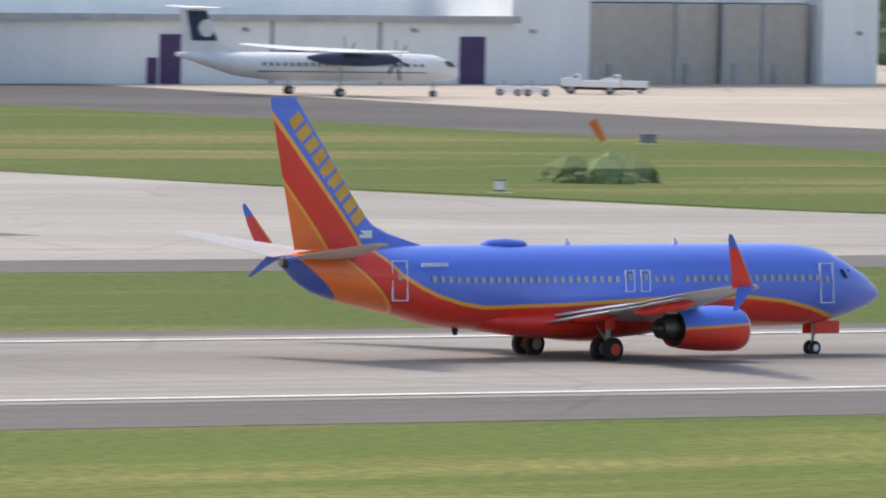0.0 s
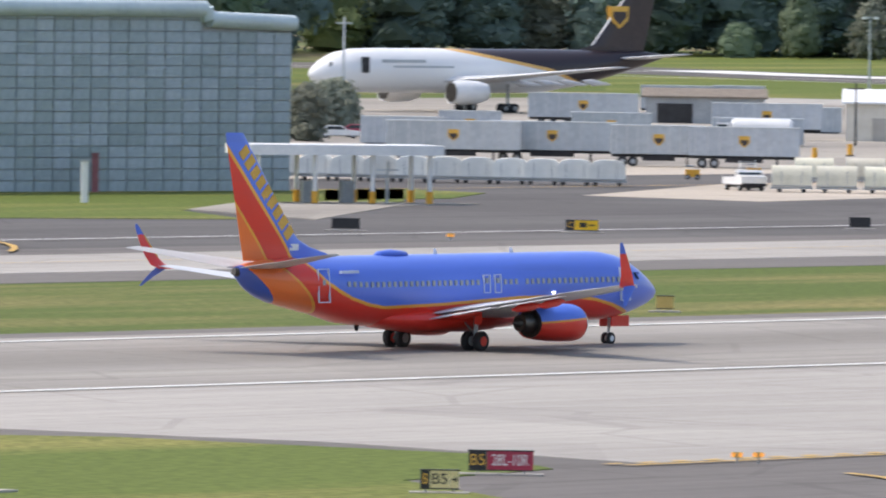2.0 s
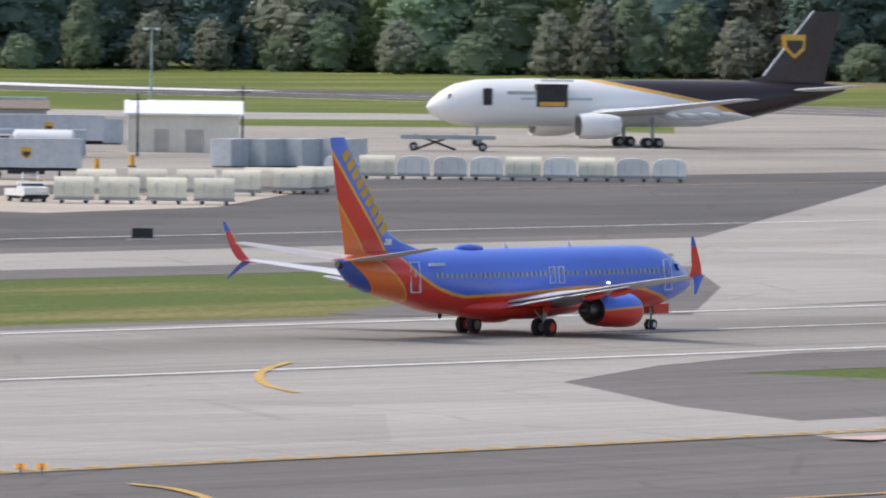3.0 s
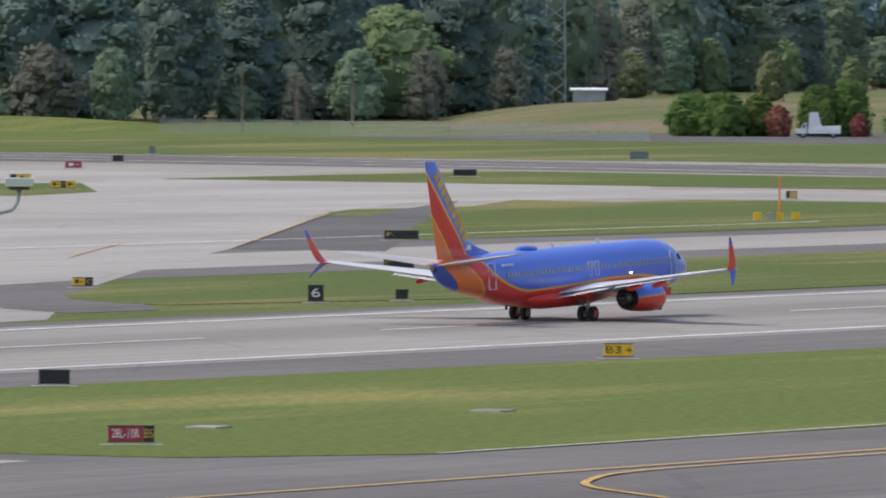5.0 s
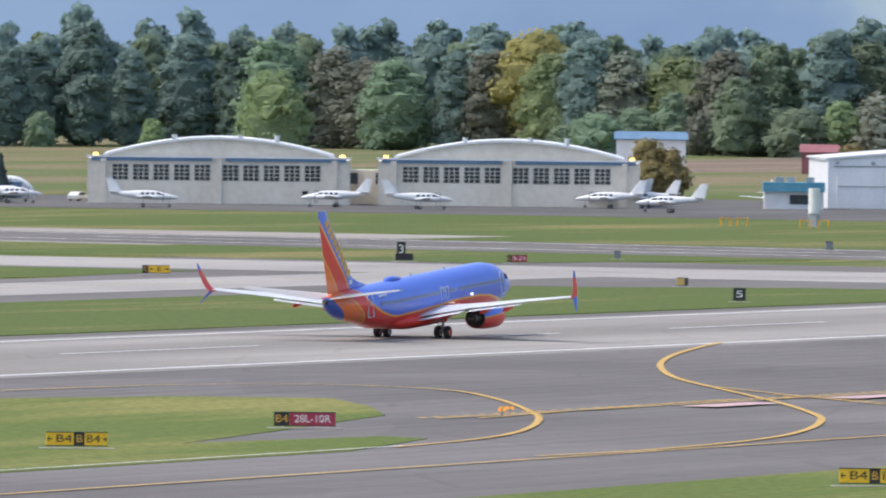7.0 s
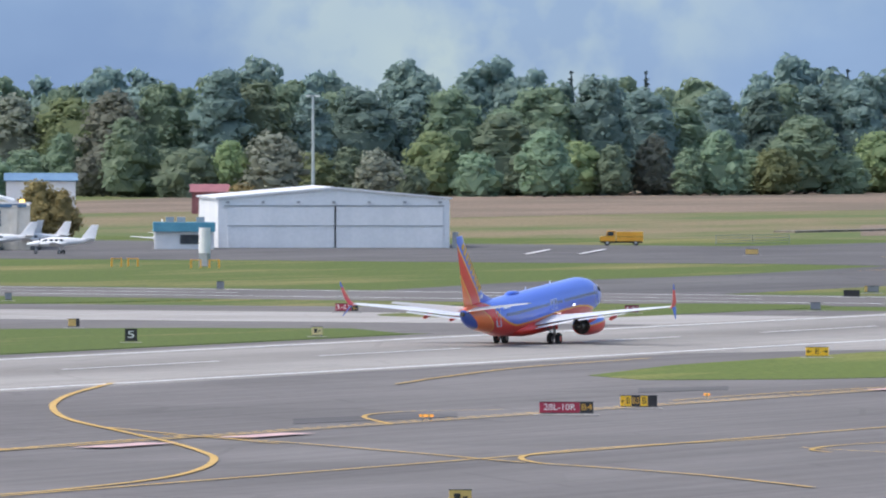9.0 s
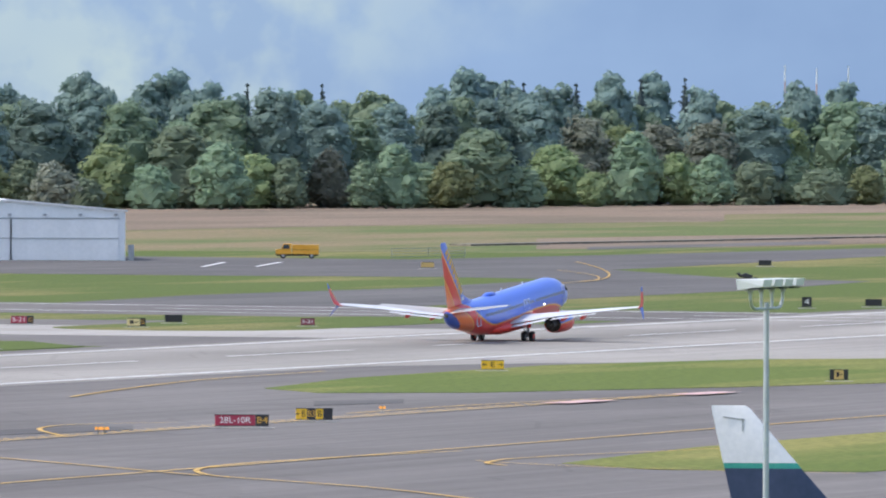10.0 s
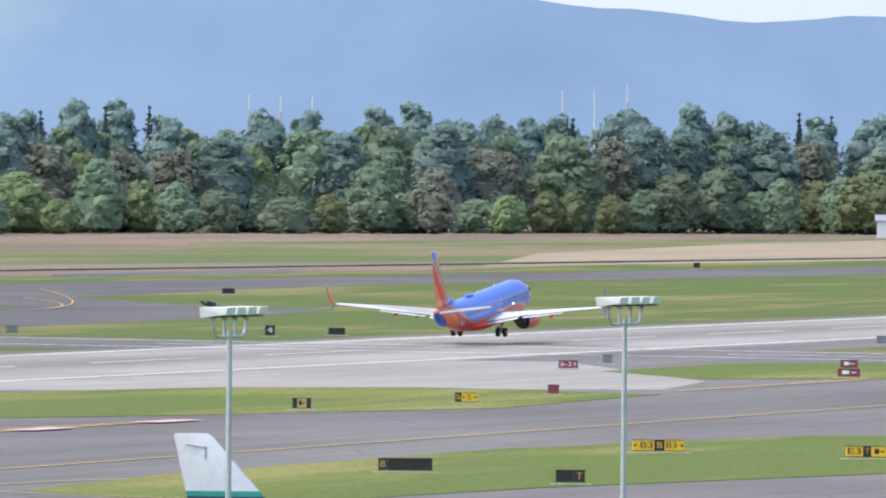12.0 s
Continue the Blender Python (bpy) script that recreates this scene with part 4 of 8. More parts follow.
# Haze and sunlit patches are emission colours painted on these glowing sheets.
HILL = far_glow_material("hazy_hillside", (0.135, 0.20, 0.325), (0.19, 0.268, 0.395), (0.32, 0.38, 0.375))
CLOUD = far_glow_material("pale_cloud", (0.38, 0.435, 0.48), (0.43, 0.47, 0.50), (0.46, 0.49, 0.51))
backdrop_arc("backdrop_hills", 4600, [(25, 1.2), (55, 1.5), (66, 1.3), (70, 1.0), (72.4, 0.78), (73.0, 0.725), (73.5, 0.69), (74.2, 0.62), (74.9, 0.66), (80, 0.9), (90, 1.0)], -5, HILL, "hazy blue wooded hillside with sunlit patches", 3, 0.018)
backdrop_arc("backdrop_cloud", 4800, [(25, 9), (90, 9)], -5, CLOUD, "pale bright cloud bank above the hills")
slab("meadow", [(1500, 1010), (1880, 850), (1900, 668), (3400, 668), (3900, 900), (3700, 1500), (2400, 2200), (1500, 1700)], 0.012, MEADOW, "rough spring meadow with brown reeds", "meadow")
BROWN_REEDS = grass_material("brown_reeds", (0.19, 0.15, 0.11), (0.28, 0.21, 0.155), 0.012, 0.6)
slab("reed_bed", [(2150, 1000), (3300, 760), (3700, 860), (2700, 1130)], 0.03, BROWN_REEDS, "brown reeds at the edge of the meadow", "meadow")
DRY_REEDS = grass_material("dry_reeds", (0.30, 0.25, 0.17), (0.40, 0.32, 0.22), 0.012, 0.6)
slab("reed_bed", [(1946.9, 690.0), (2015.9, 670.4), (2136.2, 664.3), (2280.4, 709.1), (2191.9, 740.8), (2114.3, 749.3)], 0.034, BROWN_REEDS, "grey-brown reeds beside the far taxiway", "meadow")
slab("reed_bed", [(2202.2, 678.9), (2321.3, 666.2), (2447.7, 654.8), (2999.3, 802.5), (2792.1, 794.0), (2482.0, 751.9)], 0.034, DRY_REEDS, "pale dry grass in the meadow", "meadow")
slab("reed_bed", [(2211.9, 873.4), (2354.9, 865.3), (2484.4, 835.3), (2794.6, 939.6), (2711.9, 996.4), (2555.2, 1009.0)], 0.034, BROWN_REEDS, "brown reeds in the meadow", "meadow")
slab("ditch", [(1948.4, 680.9), (2065.1, 673.3), (2111.4, 688.4), (1989.8, 695.3)], 0.04, DARK_ASPHALT, "dark muddy ditch in the meadow", "ditch")
slab("green_bank", [(1380, 1010), (1700, 930), (1760, 1040), (1560, 1180), (1300, 1180)], 0.03, LAWN, "green bank before the woods", "grass")

# ---- trees ----
def foliage(name, low, high):
    m, nt, p = nodes_of(name)
    geo = nt.nodes.new("ShaderNodeNewGeometry").outputs["Random Per Island"]
    oi = nt.nodes.new("ShaderNodeObjectInfo").outputs["Random"]
    co = nt.nodes.new("ShaderNodeTexCoord").outputs["Object"]
    grain, tuft = noise_of(nt, co, 1.1, 5), noise_of(nt, co, 0.32, 3)
    mixf = socket_math(nt, "MULTIPLY_ADD", geo, 0.5, socket_math(nt, "MULTIPLY", ramp_of(nt, grain, [(0.36, 0.0), (0.64, 1.0)]), 0.5))
    c = mixed(nt, mixf, low, high)
    bn = nt.nodes.new("ShaderNodeBump")
    bn.inputs["Strength"].default_value, bn.inputs["Distance"].default_value = 0.5, 0.6
    nt.links.new(socket_math(nt, "ADD", grain, tuft), bn.inputs["Height"])
    nt.links.new(bn.outputs[0], p.inputs["Normal"])
    hsv = nt.nodes.new("ShaderNodeHueSaturation")
    nt.links.new(socket_math(nt, "MULTIPLY_ADD", oi, 0.5, 0.72), hsv.inputs["Value"])
    nt.links.new(socket_math(nt, "MULTIPLY_ADD", oi, 0.05, 0.475), hsv.inputs["Hue"])
    nt.links.new(c, hsv.inputs["Color"])
    nt.links.new(hsv.outputs[0], p.inputs["Base Color"])
    p.inputs["Roughness"].default_value = 0.85
    p.inputs["Specular IOR Level"].default_value = 0.2
    tr = nt.nodes.new("ShaderNodeBsdfTranslucent")
    nt.links.new(hsv.outputs[0], tr.inputs["Color"])
    mx = nt.nodes.new("ShaderNodeMixShader")
    mx.inputs[0].default_value = 0.45
    nt.links.new(p.outputs[0], mx.inputs[1])
    nt.links.new(tr.outputs[0], mx.inputs[2])
    nt.links.new(mx.outputs[0], nt.nodes["Material Output"].inputs["Surface"])
    return m


# Far-wood leaf colours are lifted and blued to stand for distance haze.
LEAF = foliage("hazy_summer_leaves", (0.22, 0.30, 0.205), (0.295, 0.375, 0.25))
LEAF_HAZE = foliage("haze_blued_leaves", (0.20, 0.285, 0.26), (0.255, 0.345, 0.30))
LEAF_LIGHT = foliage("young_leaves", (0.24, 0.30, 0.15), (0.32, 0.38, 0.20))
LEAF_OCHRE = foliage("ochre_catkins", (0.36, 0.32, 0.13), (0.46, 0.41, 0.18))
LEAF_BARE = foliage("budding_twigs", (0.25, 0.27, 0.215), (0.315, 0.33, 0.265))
LEAF_GARDEN = foliage("garden_leaves", (0.09, 0.17, 0.045), (0.17, 0.27, 0.075))
LEAF_RED = foliage("red_leaves", (0.27, 0.09, 0.08), (0.36, 0.14, 0.12))
NEEDLE = foliage("dark_needles", (0.065, 0.095, 0.10), (0.10, 0.135, 0.13))


def unit_ball():
    bm = bmesh.new()
    bmesh.ops.create_icosphere(bm, subdivisions=1, radius=1.0)
    v, f = [p.co.copy() for p in bm.verts], [tuple(q.index for q in face.verts) for face in bm.faces]
    bm.free()
    return v, f


BALL = unit_ball()


def leaf_quads(s, rnd, centre, rad, count, size, shell=0.36, out=0.0):
    """Loose leaves in a ball; out turns their faces outwards and up."""
    for _ in range(count):
        d = Vector((rnd.gauss(0, 1), rnd.gauss(0, 1), rnd.gauss(0, 1))).normalized()
        face = d * out + Vector((centre[0], centre[1], 0)).normalized() * out * 0.8 + Vector((rnd.gauss(0, 0.6), rnd.gauss(0, 0.6), rnd.gauss(0, 0.6) + 0.5 * out))
        d *= rad * rnd.random() ** shell
        c = Vector(centre) + Vector((d.x, d.y, d.z * 0.8))
        u = face.cross(Vector((rnd.gauss(0, 1), rnd.gauss(0, 1), rnd.gauss(0, 1)))).normalized()
        w = face.cross(u).normalized()
        k = size * rnd.uniform(0.6, 1.3)
        s.add([c - u * k, c + w * k * 0.6, c + u * k, c - w * k * 0.6], [(0, 1, 2, 3)])


def leaf_mass(s, rnd, centre, rad, uneven=0.3):
    """A dense, lumpy clump of foliage inside its loose leaves."""
    o = Vector((rnd.uniform(0, 90), rnd.uniform(0, 90), rnd.uniform(0, 90)))
    pts = []
    for p in BALL[0]:
        k = rad * (0.92 + uneven * noise.noise(p * 1.7 + o) + 0.5 * uneven * noise.noise(p * 4.1 + o))
        pts.append((centre[0] + p.x * k, centre[1] + p.y * k, centre[2] + p.z * k * 0.82))
    s.add(pts, BALL[1])


def tree(seed, h, wide, mat, label, kind="broad", lean=0.3, leaves=2500, blobs=34):
    """A tapered trunk with limbs and a crown of leafy clumps with loose leaves and gaps between them."""
    rnd = random.Random(seed)
    root = thing("tree", label, "tree")
    trunk, crown = Shape(), Shape()
    if kind == "conifer":
        trunk.tube((0, 0, -0.5), (0, 0, h * 0.97), h * 0.016, 0.05, 7)
        tiers = int(h / 1.5)
        for k in range(tiers):
            z = h * (0.08 + 0.88 * k / tiers)
            r = wide / 2 * (1 - k / tiers) ** 0.85 * rnd.uniform(0.8, 1.1)
            crown.tube((0, 0, z - 0.6), (0, 0, z + 2.2), r * 0.72, r * 0.3, 9)
            for i in range(max(3, int(r * 3))):
                a = rnd.random() * 6.283
                leaf_quads(crown, rnd, (r * 0.62 * math.cos(a), r * 0.62 * math.sin(a), z - 0.25 * r), 0.5 + r * 0.28, 6, 0.5)
        leaf_quads(crown, rnd, (0, 0, h * 0.97), 0.5, 14, 0.4)
    else:
        top = h * 0.62
        trunk.tube((0, 0, -0.5), (0.2, 0, top * 0.5), h * 0.018, h * 0.012, 8)
        trunk.tube((0.2, 0, top * 0.5), (0.1, 0.3, h * 0.85), h * 0.012, 0.06, 7)
        fill = 0.8 if kind == "bare" else 1.0
        leaf = 0.6 * math.sqrt(4.4 * wide * h / max(leaves, 600))
        for k in range(blobs):
            t = (k + 0.5) / blobs
            z = h * (lean + (0.93 - lean) * t)
            env = wide / 2 * (math.sin(math.pi * min(1, (0.22 + 0.74 * t) ** 0.9)) ** 0.6) * rnd.uniform(0.6, 1.02)
            a = k * 2.4 + rnd.uniform(-0.5, 0.5)
            rad = wide * rnd.uniform(0.12, 0.21) * min(1.0, 1.35 - 0.6 * t)
            c = (env * 0.72 * math.cos(a), env * 0.72 * math.sin(a), z)
            if k % 3 == 0:
                trunk.tube((0.15, 0.1, max(h * 0.2, z - h * 0.16)), c, h * 0.006, 0.03, 5)
            leaf_mass(crown, rnd, c, rad * fill * 0.85, 0.4)
            leaf_quads(crown, rnd, c, rad * 1.12, leaves // blobs, leaf, 0.16, 1.0)
        for t, r in ((0.1, 0.36), (0.3, 0.42), (0.5, 0.40), (0.7, 0.33), (0.86, 0.2)):
            c = (wide * rnd.uniform(-0.04, 0.04), wide * rnd.uniform(-0.04, 0.04), h * (lean + (0.93 - lean) * t))
            leaf_mass(crown, rnd, c, wide * r * fill, 0.3)
            leaf_quads(crown, rnd, c, wide * r * fill * 1.08, leaves // 14, leaf, 0.1, 1.2)
    part("trunk", trunk, BARK, root, "brown trunk and limbs")
    me = crown.mesh("crown", mat, True)
    part("crown", me, None, root)
    return root


def far_line(az):
    """Distance of the wood's edge from the camera by azimuth."""
    return float(np.interp(az, [38, 46, 50, 53, 58, 60, 60.5, 61, 62.5, 64, 67, 69, 72, 75, 78], [1500, 1650, 2080, 2140, 2050, 2150, 2260, 2650, 2900, 3000, 2900, 2940, 3150, 3330, 3400]))


def at_polar(az, r):
    return r * math.sin(radians(az)), r * math.cos(radians(az))


KINDS = [tree(11, 31, 18, LEAF_HAZE, "tall dark green broadleaf tree at the wood's edge", lean=0.06),
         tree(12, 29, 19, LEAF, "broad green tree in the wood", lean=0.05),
         tree(13, 33, 15, LEAF_HAZE, "slender tall poplar in the wood", lean=0.05),
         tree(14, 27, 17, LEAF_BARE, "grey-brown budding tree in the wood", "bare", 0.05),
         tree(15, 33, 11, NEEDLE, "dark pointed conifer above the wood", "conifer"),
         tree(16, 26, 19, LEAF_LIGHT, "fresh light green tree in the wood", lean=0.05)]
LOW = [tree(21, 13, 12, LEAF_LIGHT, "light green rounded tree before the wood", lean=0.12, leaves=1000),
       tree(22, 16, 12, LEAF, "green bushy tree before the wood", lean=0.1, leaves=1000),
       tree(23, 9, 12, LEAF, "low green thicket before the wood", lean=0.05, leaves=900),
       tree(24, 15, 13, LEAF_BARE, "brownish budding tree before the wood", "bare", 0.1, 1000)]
used = set()


def plant(proto, az, r, scale=1.0, wide=1.0, turn=None, group="trees of the far wood"):
    x, y = at_polar(az, r)
    m = pose(x, y, 0, 0, 0, random.uniform(0, 360) if turn is None else turn)
    ob = proto if proto not in used else copy_thing(proto, m)
    used.add(proto)
    ob.matrix_basis = m
    ob.scale = (scale * wide, scale * wide, scale)
    ob["group"] = group
    return ob


random.seed(5)
stand = {k: ([], []) for k in range(3)}
MASS = [tree(41 + k, h, w, m, "woodland tree", lean=0.12, leaves=800, blobs=14) for k, (h, w, m) in enumerate(((31, 20, LEAF_HAZE), (29, 21, LEAF), (33, 18, LEAF_HAZE)))]


def stand_tree(k, az, r, scale):
    """Adds one far tree to the joined wood behind the edge."""
    x, y = at_polar(az, r)
    me = [c for c in MASS[k].children if c.name.startswith("crown")][0].data
    co = np.empty(len(me.vertices) * 3)
    me.vertices.foreach_get("co", co)
    t = random.uniform(0, 6.28)
    rot = np.array([[math.cos(t), math.sin(t), 0], [-math.sin(t), math.cos(t), 0], [0, 0, 1]])
    base = sum(len(v) for v in stand[k][0])
    stand[k][0].append(co.reshape(-1, 3) @ rot * scale + (x, y, 0))
    stand[k][1].extend([tuple(i + base for i in p.vertices) for p in me.polygons])


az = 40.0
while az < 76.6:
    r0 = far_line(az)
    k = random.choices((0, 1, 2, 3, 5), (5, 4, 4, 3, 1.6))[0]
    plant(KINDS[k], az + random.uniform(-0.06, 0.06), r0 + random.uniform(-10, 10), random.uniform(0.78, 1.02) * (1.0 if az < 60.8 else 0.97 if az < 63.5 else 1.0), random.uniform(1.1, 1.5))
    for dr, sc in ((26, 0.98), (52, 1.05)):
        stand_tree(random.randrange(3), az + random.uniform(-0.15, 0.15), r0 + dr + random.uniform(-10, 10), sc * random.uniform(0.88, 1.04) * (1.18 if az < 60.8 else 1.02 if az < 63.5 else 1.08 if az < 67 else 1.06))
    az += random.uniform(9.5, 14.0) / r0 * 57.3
for k in range(3):
    me = bpy.data.meshes.new("far_woods")
    me.from_pydata(np.concatenate(stand[k][0]).tolist(), [], stand[k][1])
    me.materials.append((LEAF_HAZE, LEAF, LEAF_HAZE)[k])
    me.shade_smooth()
    tagged(new("far_woods", me), "dense dark green woodland behind the wood's edge", "woodland", kind="stuff")
    for ob in list(MASS[k].children) + [MASS[k]]:
        bpy.data.objects.remove(ob)
for k, (a, sc) in enumerate([(70.33, 1.0), (70.42, 0.98), (70.68, 0.98), (71.0, 1.02), (71.1, 1.05), (71.22, 1.03), (73.32, 0.97), (73.3, 0.88), (74.44, 1.04), (74.6, 1.02), (69.42, 0.96), (69.05, 0.96), (63.0, 0.9), (59.8, 0.85), (66.1, 0.8), (61.5, 0.95), (60.35, 0.7), (62.15, 0.8), (57.9, 0.8), (64.0, 0.95)]):
    plant(KINDS[4], a, far_line(a) + random.uniform(20, 70), sc * 1.02)
a = 66.0
while a < 74.9:
    plant(LOW[random.choices((0, 1, 2, 3), (3, 4, 4, 2))[0]], a, far_line(a) - random.uniform(14, 55), random.uniform(0.7, 1.35), random.uniform(1.0, 1.5), group="low trees before the wood")
    a += random.uniform(0.11, 0.22)
a = 52.0
while a < 63.5:
    plant(LOW[random.choices((0, 1, 2, 3), (1, 3, 4, 3))[0]], a, far_line(a) - random.uniform(10, 35), random.uniform(0.6, 1.0), random.uniform(0.85, 1.3), group="low trees before the wood")
    a += random.uniform(0.15, 0.4)
ochre = tree(31, 31, 27, LEAF_OCHRE, "large ochre-yellow tree above the wood", lean=0.25)
plant(ochre, 65.85, far_line(65.85) + 6, 1.0)
willow = tree(32, 21, 19, LEAF_LIGHT, "pale green rounded willow", lean=0.06)
plant(willow, 64.55, 2560, 1.0)
plant(willow, 62.62, 2500, 0.95)
small = tree(33, 11, 8, LEAF_LIGHT, "small pale green tree", lean=0.1, leaves=800)
for a, r, s in ((61.62, 2500, 1.0), (62.02, 2500, 0.9), (63.95, 2540, 0.9), (62.3, 2500, 0.7)):
    plant(small, a, r, s, group="small pale trees")
# garden trees beside the ramp
garden = tree(34, 8.4, 11, LEAF_GARDEN, "rounded green garden tree beside the ramp", lean=0.04, leaves=1300)
maple = tree(35, 5.6, 5.5, LEAF_RED, "small dark red maple beside the ramp", lean=0.05, leaves=700)
fir = tree(36, 9.5, 8.5, NEEDLE, "dark green fir beside the ramp", "conifer")
for a, r, s, w in ((61.22, 1905, 0.82, 1.15), (61.38, 1902, 0.85, 1.1), (61.55, 1905, 0.8, 1.0), (61.85, 1905, 1.0, 0.85), (62.0, 1907, 1.1, 0.8), (62.28, 1905, 0.8, 0.9), (62.42, 1907, 0.95, 0.8), (62.65, 1905, 0.9, 0.8)):
    plant(garden, a, r, s, w, group="garden trees")
for a, s in ((61.65, 0.95), (62.05, 0.7), (62.62, 0.9), (62.75, 0.85)):
    plant(maple, a, 1902, s, group="red maples")
for a, s in ((62.92, 1.0), (63.0, 1.0), (63.08, 0.9), (63.2, 0.75)):
    plant(fir, a, 1900, s, 1.15, group="dark firs")
budding = tree(37, 10.5, 9, LEAF_OCHRE, "brownish budding tree beside the hangar", "bare", 0.1, 900)
for a, s in ((66.4, 1.05), (66.52, 0.9), (67.42, 1.0), (67.5, 0.8)):
    plant(budding, a, 1945, s, 1.0, group="budding trees beside the hangars")
hedge_tree = tree(38, 9, 10, LEAF, "dark green tree behind the workshops", lean=0.05, leaves=1000)
for k in range(16):
    plant(hedge_tree, 42.35 + 0.125 * k, 1330 + 25 * (k % 3), random.uniform(1.2, 1.9), 1.0, group="trees behind the workshops")
for k in range(26):
    plant(KINDS[(0, 1, 2)[k % 3]], 43.1 + 0.09 * k, 1500 + 30 * (k % 3), random.uniform(0.85, 1.1), 1.0, group="trees behind the workshops")
bush = tree(39, 1.3, 5.5, LEAF_LIGHT, "low yellow-green bush in the airfield grass", lean=0.02, leaves=700)
for k, (x, y) in enumerate(((542.6, 630.0), (544.4, 628.9), (548.9, 631.0), (553.1, 637.5))):
    ob = copy_thing(bush, pose(x, y, -0.3, 0, 0, 70 * k)) if k else bush
    ob.matrix_basis = pose(x, y, -0.3, 0, 0, 70 * k)
    ob["group"] = "bushes in the grass"
hollow = tree(40, 6.5, 7, LEAF_BARE, "bare grey-brown tree before the parked freighter", "bare", 0.05, 700)
for k, (x, y) in enumerate(((959.2, 808.9), (986.9, 829.4), (994.1, 833.4))):
    ob = copy_thing(hollow, pose(x, y, 0)) if k else hollow
    ob.matrix_basis = pose(x, y, 0, 0, 0, 80 * k)
    ob["group"] = "bare trees beside the steel wall"


# ---- grass banks ----
def grass_bank(az0, az1, r0, r1, height, mat, label, skew=1.0):
    """A rounded bank of turf between two azimuths and two distances."""
    s = Shape()
    n, m = 40, 16
    for i in range(n + 1):
        for j in range(m + 1):
            u, v = i / n, j / m
            x, y = at_polar(az0 + (az1 - az0) * u, r0 + (r1 - r0) * v)
            z = height * math.sin(math.pi * u ** skew) ** 0.8 * math.sin(math.pi * v) ** 0.8
            z *= 1 + 0.12 * noise.noise((x * 0.02, y * 0.02, 3.0))
            s.add([(x, y, z - 0.05)], [])
    s.f = [(i * (m + 1) + j, (i + 1) * (m + 1) + j, (i + 1) * (m + 1) + j + 1, i * (m + 1) + j + 1) for i in range(n) for j in range(m)]
    me = s.mesh("grass_bank", mat)
    me.shade_smooth()
    return tagged(new("grass_bank", me), label, "bank", kind="structure")


grass_bank(60.0, 61.9, 1965, 2275, 3.6, MEADOW, "rough green and brown bank before the wood")
grass_bank(56.97, 58.79, 1941, 2013, 2.2, LAWN, "smooth green turf bank before the wood", 0.75)


# ---- buildings ----
def facade(name, label, category, x, y, ang):
    """A building's root: local x runs along its front, local y away behind it."""
    return thing(name, label, category, pose(x, y, 0, 0, 0, ang))


def maintenance_hangar():
    b = facade("maintenance_hangar", "large white maintenance hangar with grey sliding doors", "hangar", 759, 891, 8.3)
    part("wall", Shape().box((-110, 20, 3.2), (220, 40, 6.4)), OFFWHITE, b, "long white metal wall")
    part("parapet", Shape().box((-110, -0.35, 6.55), (221, 0.9, 0.7)), GREY, b, "grey roof edge")
    part("upper_wall", Shape().box((-110, 26, 9.0), (220, 28, 5.5)), OFFWHITE, b, "set-back white upper wall")
    part("wall", Shape().box((6, 25, 10), (12, 50, 20)), OFFWHITE, b, "tall white hangar wall")
    part("wall", Shape().box((53.8, 25, 10), (9, 50, 20)), OFFWHITE, b, "tall white hangar wall")
    part("wall", Shape().box((30.65, 26, 14.2), (37.3, 48, 11.6)), OFFWHITE, b, "white wall above the doors")
    part("wall", Shape().box((30.65, 35, 4.2), (37.3, 28, 8.4)), GREY, b)
    edges = [12.2, 27.0, 34.5, 41.0, 49.0]
    for k in range(4):
        w = edges[k + 1] - edges[k]
        d = part("sliding_door", Shape().box(((edges[k] + edges[k + 1]) / 2, 1.2 + 0.5 * (k % 2), 4.15), (w - 0.2, 0.35, 8.3)), TAN, b, "tan sliding hangar door")
        part("door_edge", Shape().box((edges[k + 1] - 0.25, 0.95, 4.15), (0.5, 0.25, 8.3)), GREY, d)
        part("wicket", Shape().box((edges[k] + w * 0.3, 0.92 + 0.5 * (k % 2), 1.05), (0.9, 0.16, 2.1)), GREY, d)
    for u, w, h in ((-50.7, 3.0, 4.9), (-6.0, 3.8, 4.8), (-53.3, 1.4, 2.6)):
        part("door", Shape().box((u, -0.06, h / 2), (w, 0.12, h)), PURPLE, b, "dark purple door")
    for u in (-150, -118, -86, -36, -20):
        part("downpipe", Shape().box((u, -0.1, 3.1), (0.35, 0.2, 6.2)), GREY, b)
    for u in (-128, -40, -15, 3, 55):
        part("wall_lamp", Shape().box((u, -0.25, 5.4), (0.6, 0.5, 0.3), ry=12), GREY, b)
    return b


maintenance_hangar()


def shed(name, label, x, y, ang, w, d, h, wall, roof, ridge=1.2, doors=(), roof_label="pitched roof"):
    """A plain shed with a pitched roof with overhang, doors and windows on its front."""
    b = facade(name, label, "building", x, y, ang)
    part("wall", Shape().box((w / 2, d / 2, h / 2), (w, d, h)), wall, b)
    o = 0.5
    part("roof", Shape().prism([(-o, h), (d / 2, h + ridge), (d + o, h), (d + o, h + 0.22), (d / 2, h + ridge + 0.22), (-o, h + 0.22)], -o, w + o, "x"), roof, b, roof_label)
    for u, dw, z0, z1, mat in doors:
        part("door" if z0 == 0 else "window", Shape().box((u, -0.05, (z0 + z1) / 2), (dw, 0.14, z1 - z0)), mat, b)
    return b


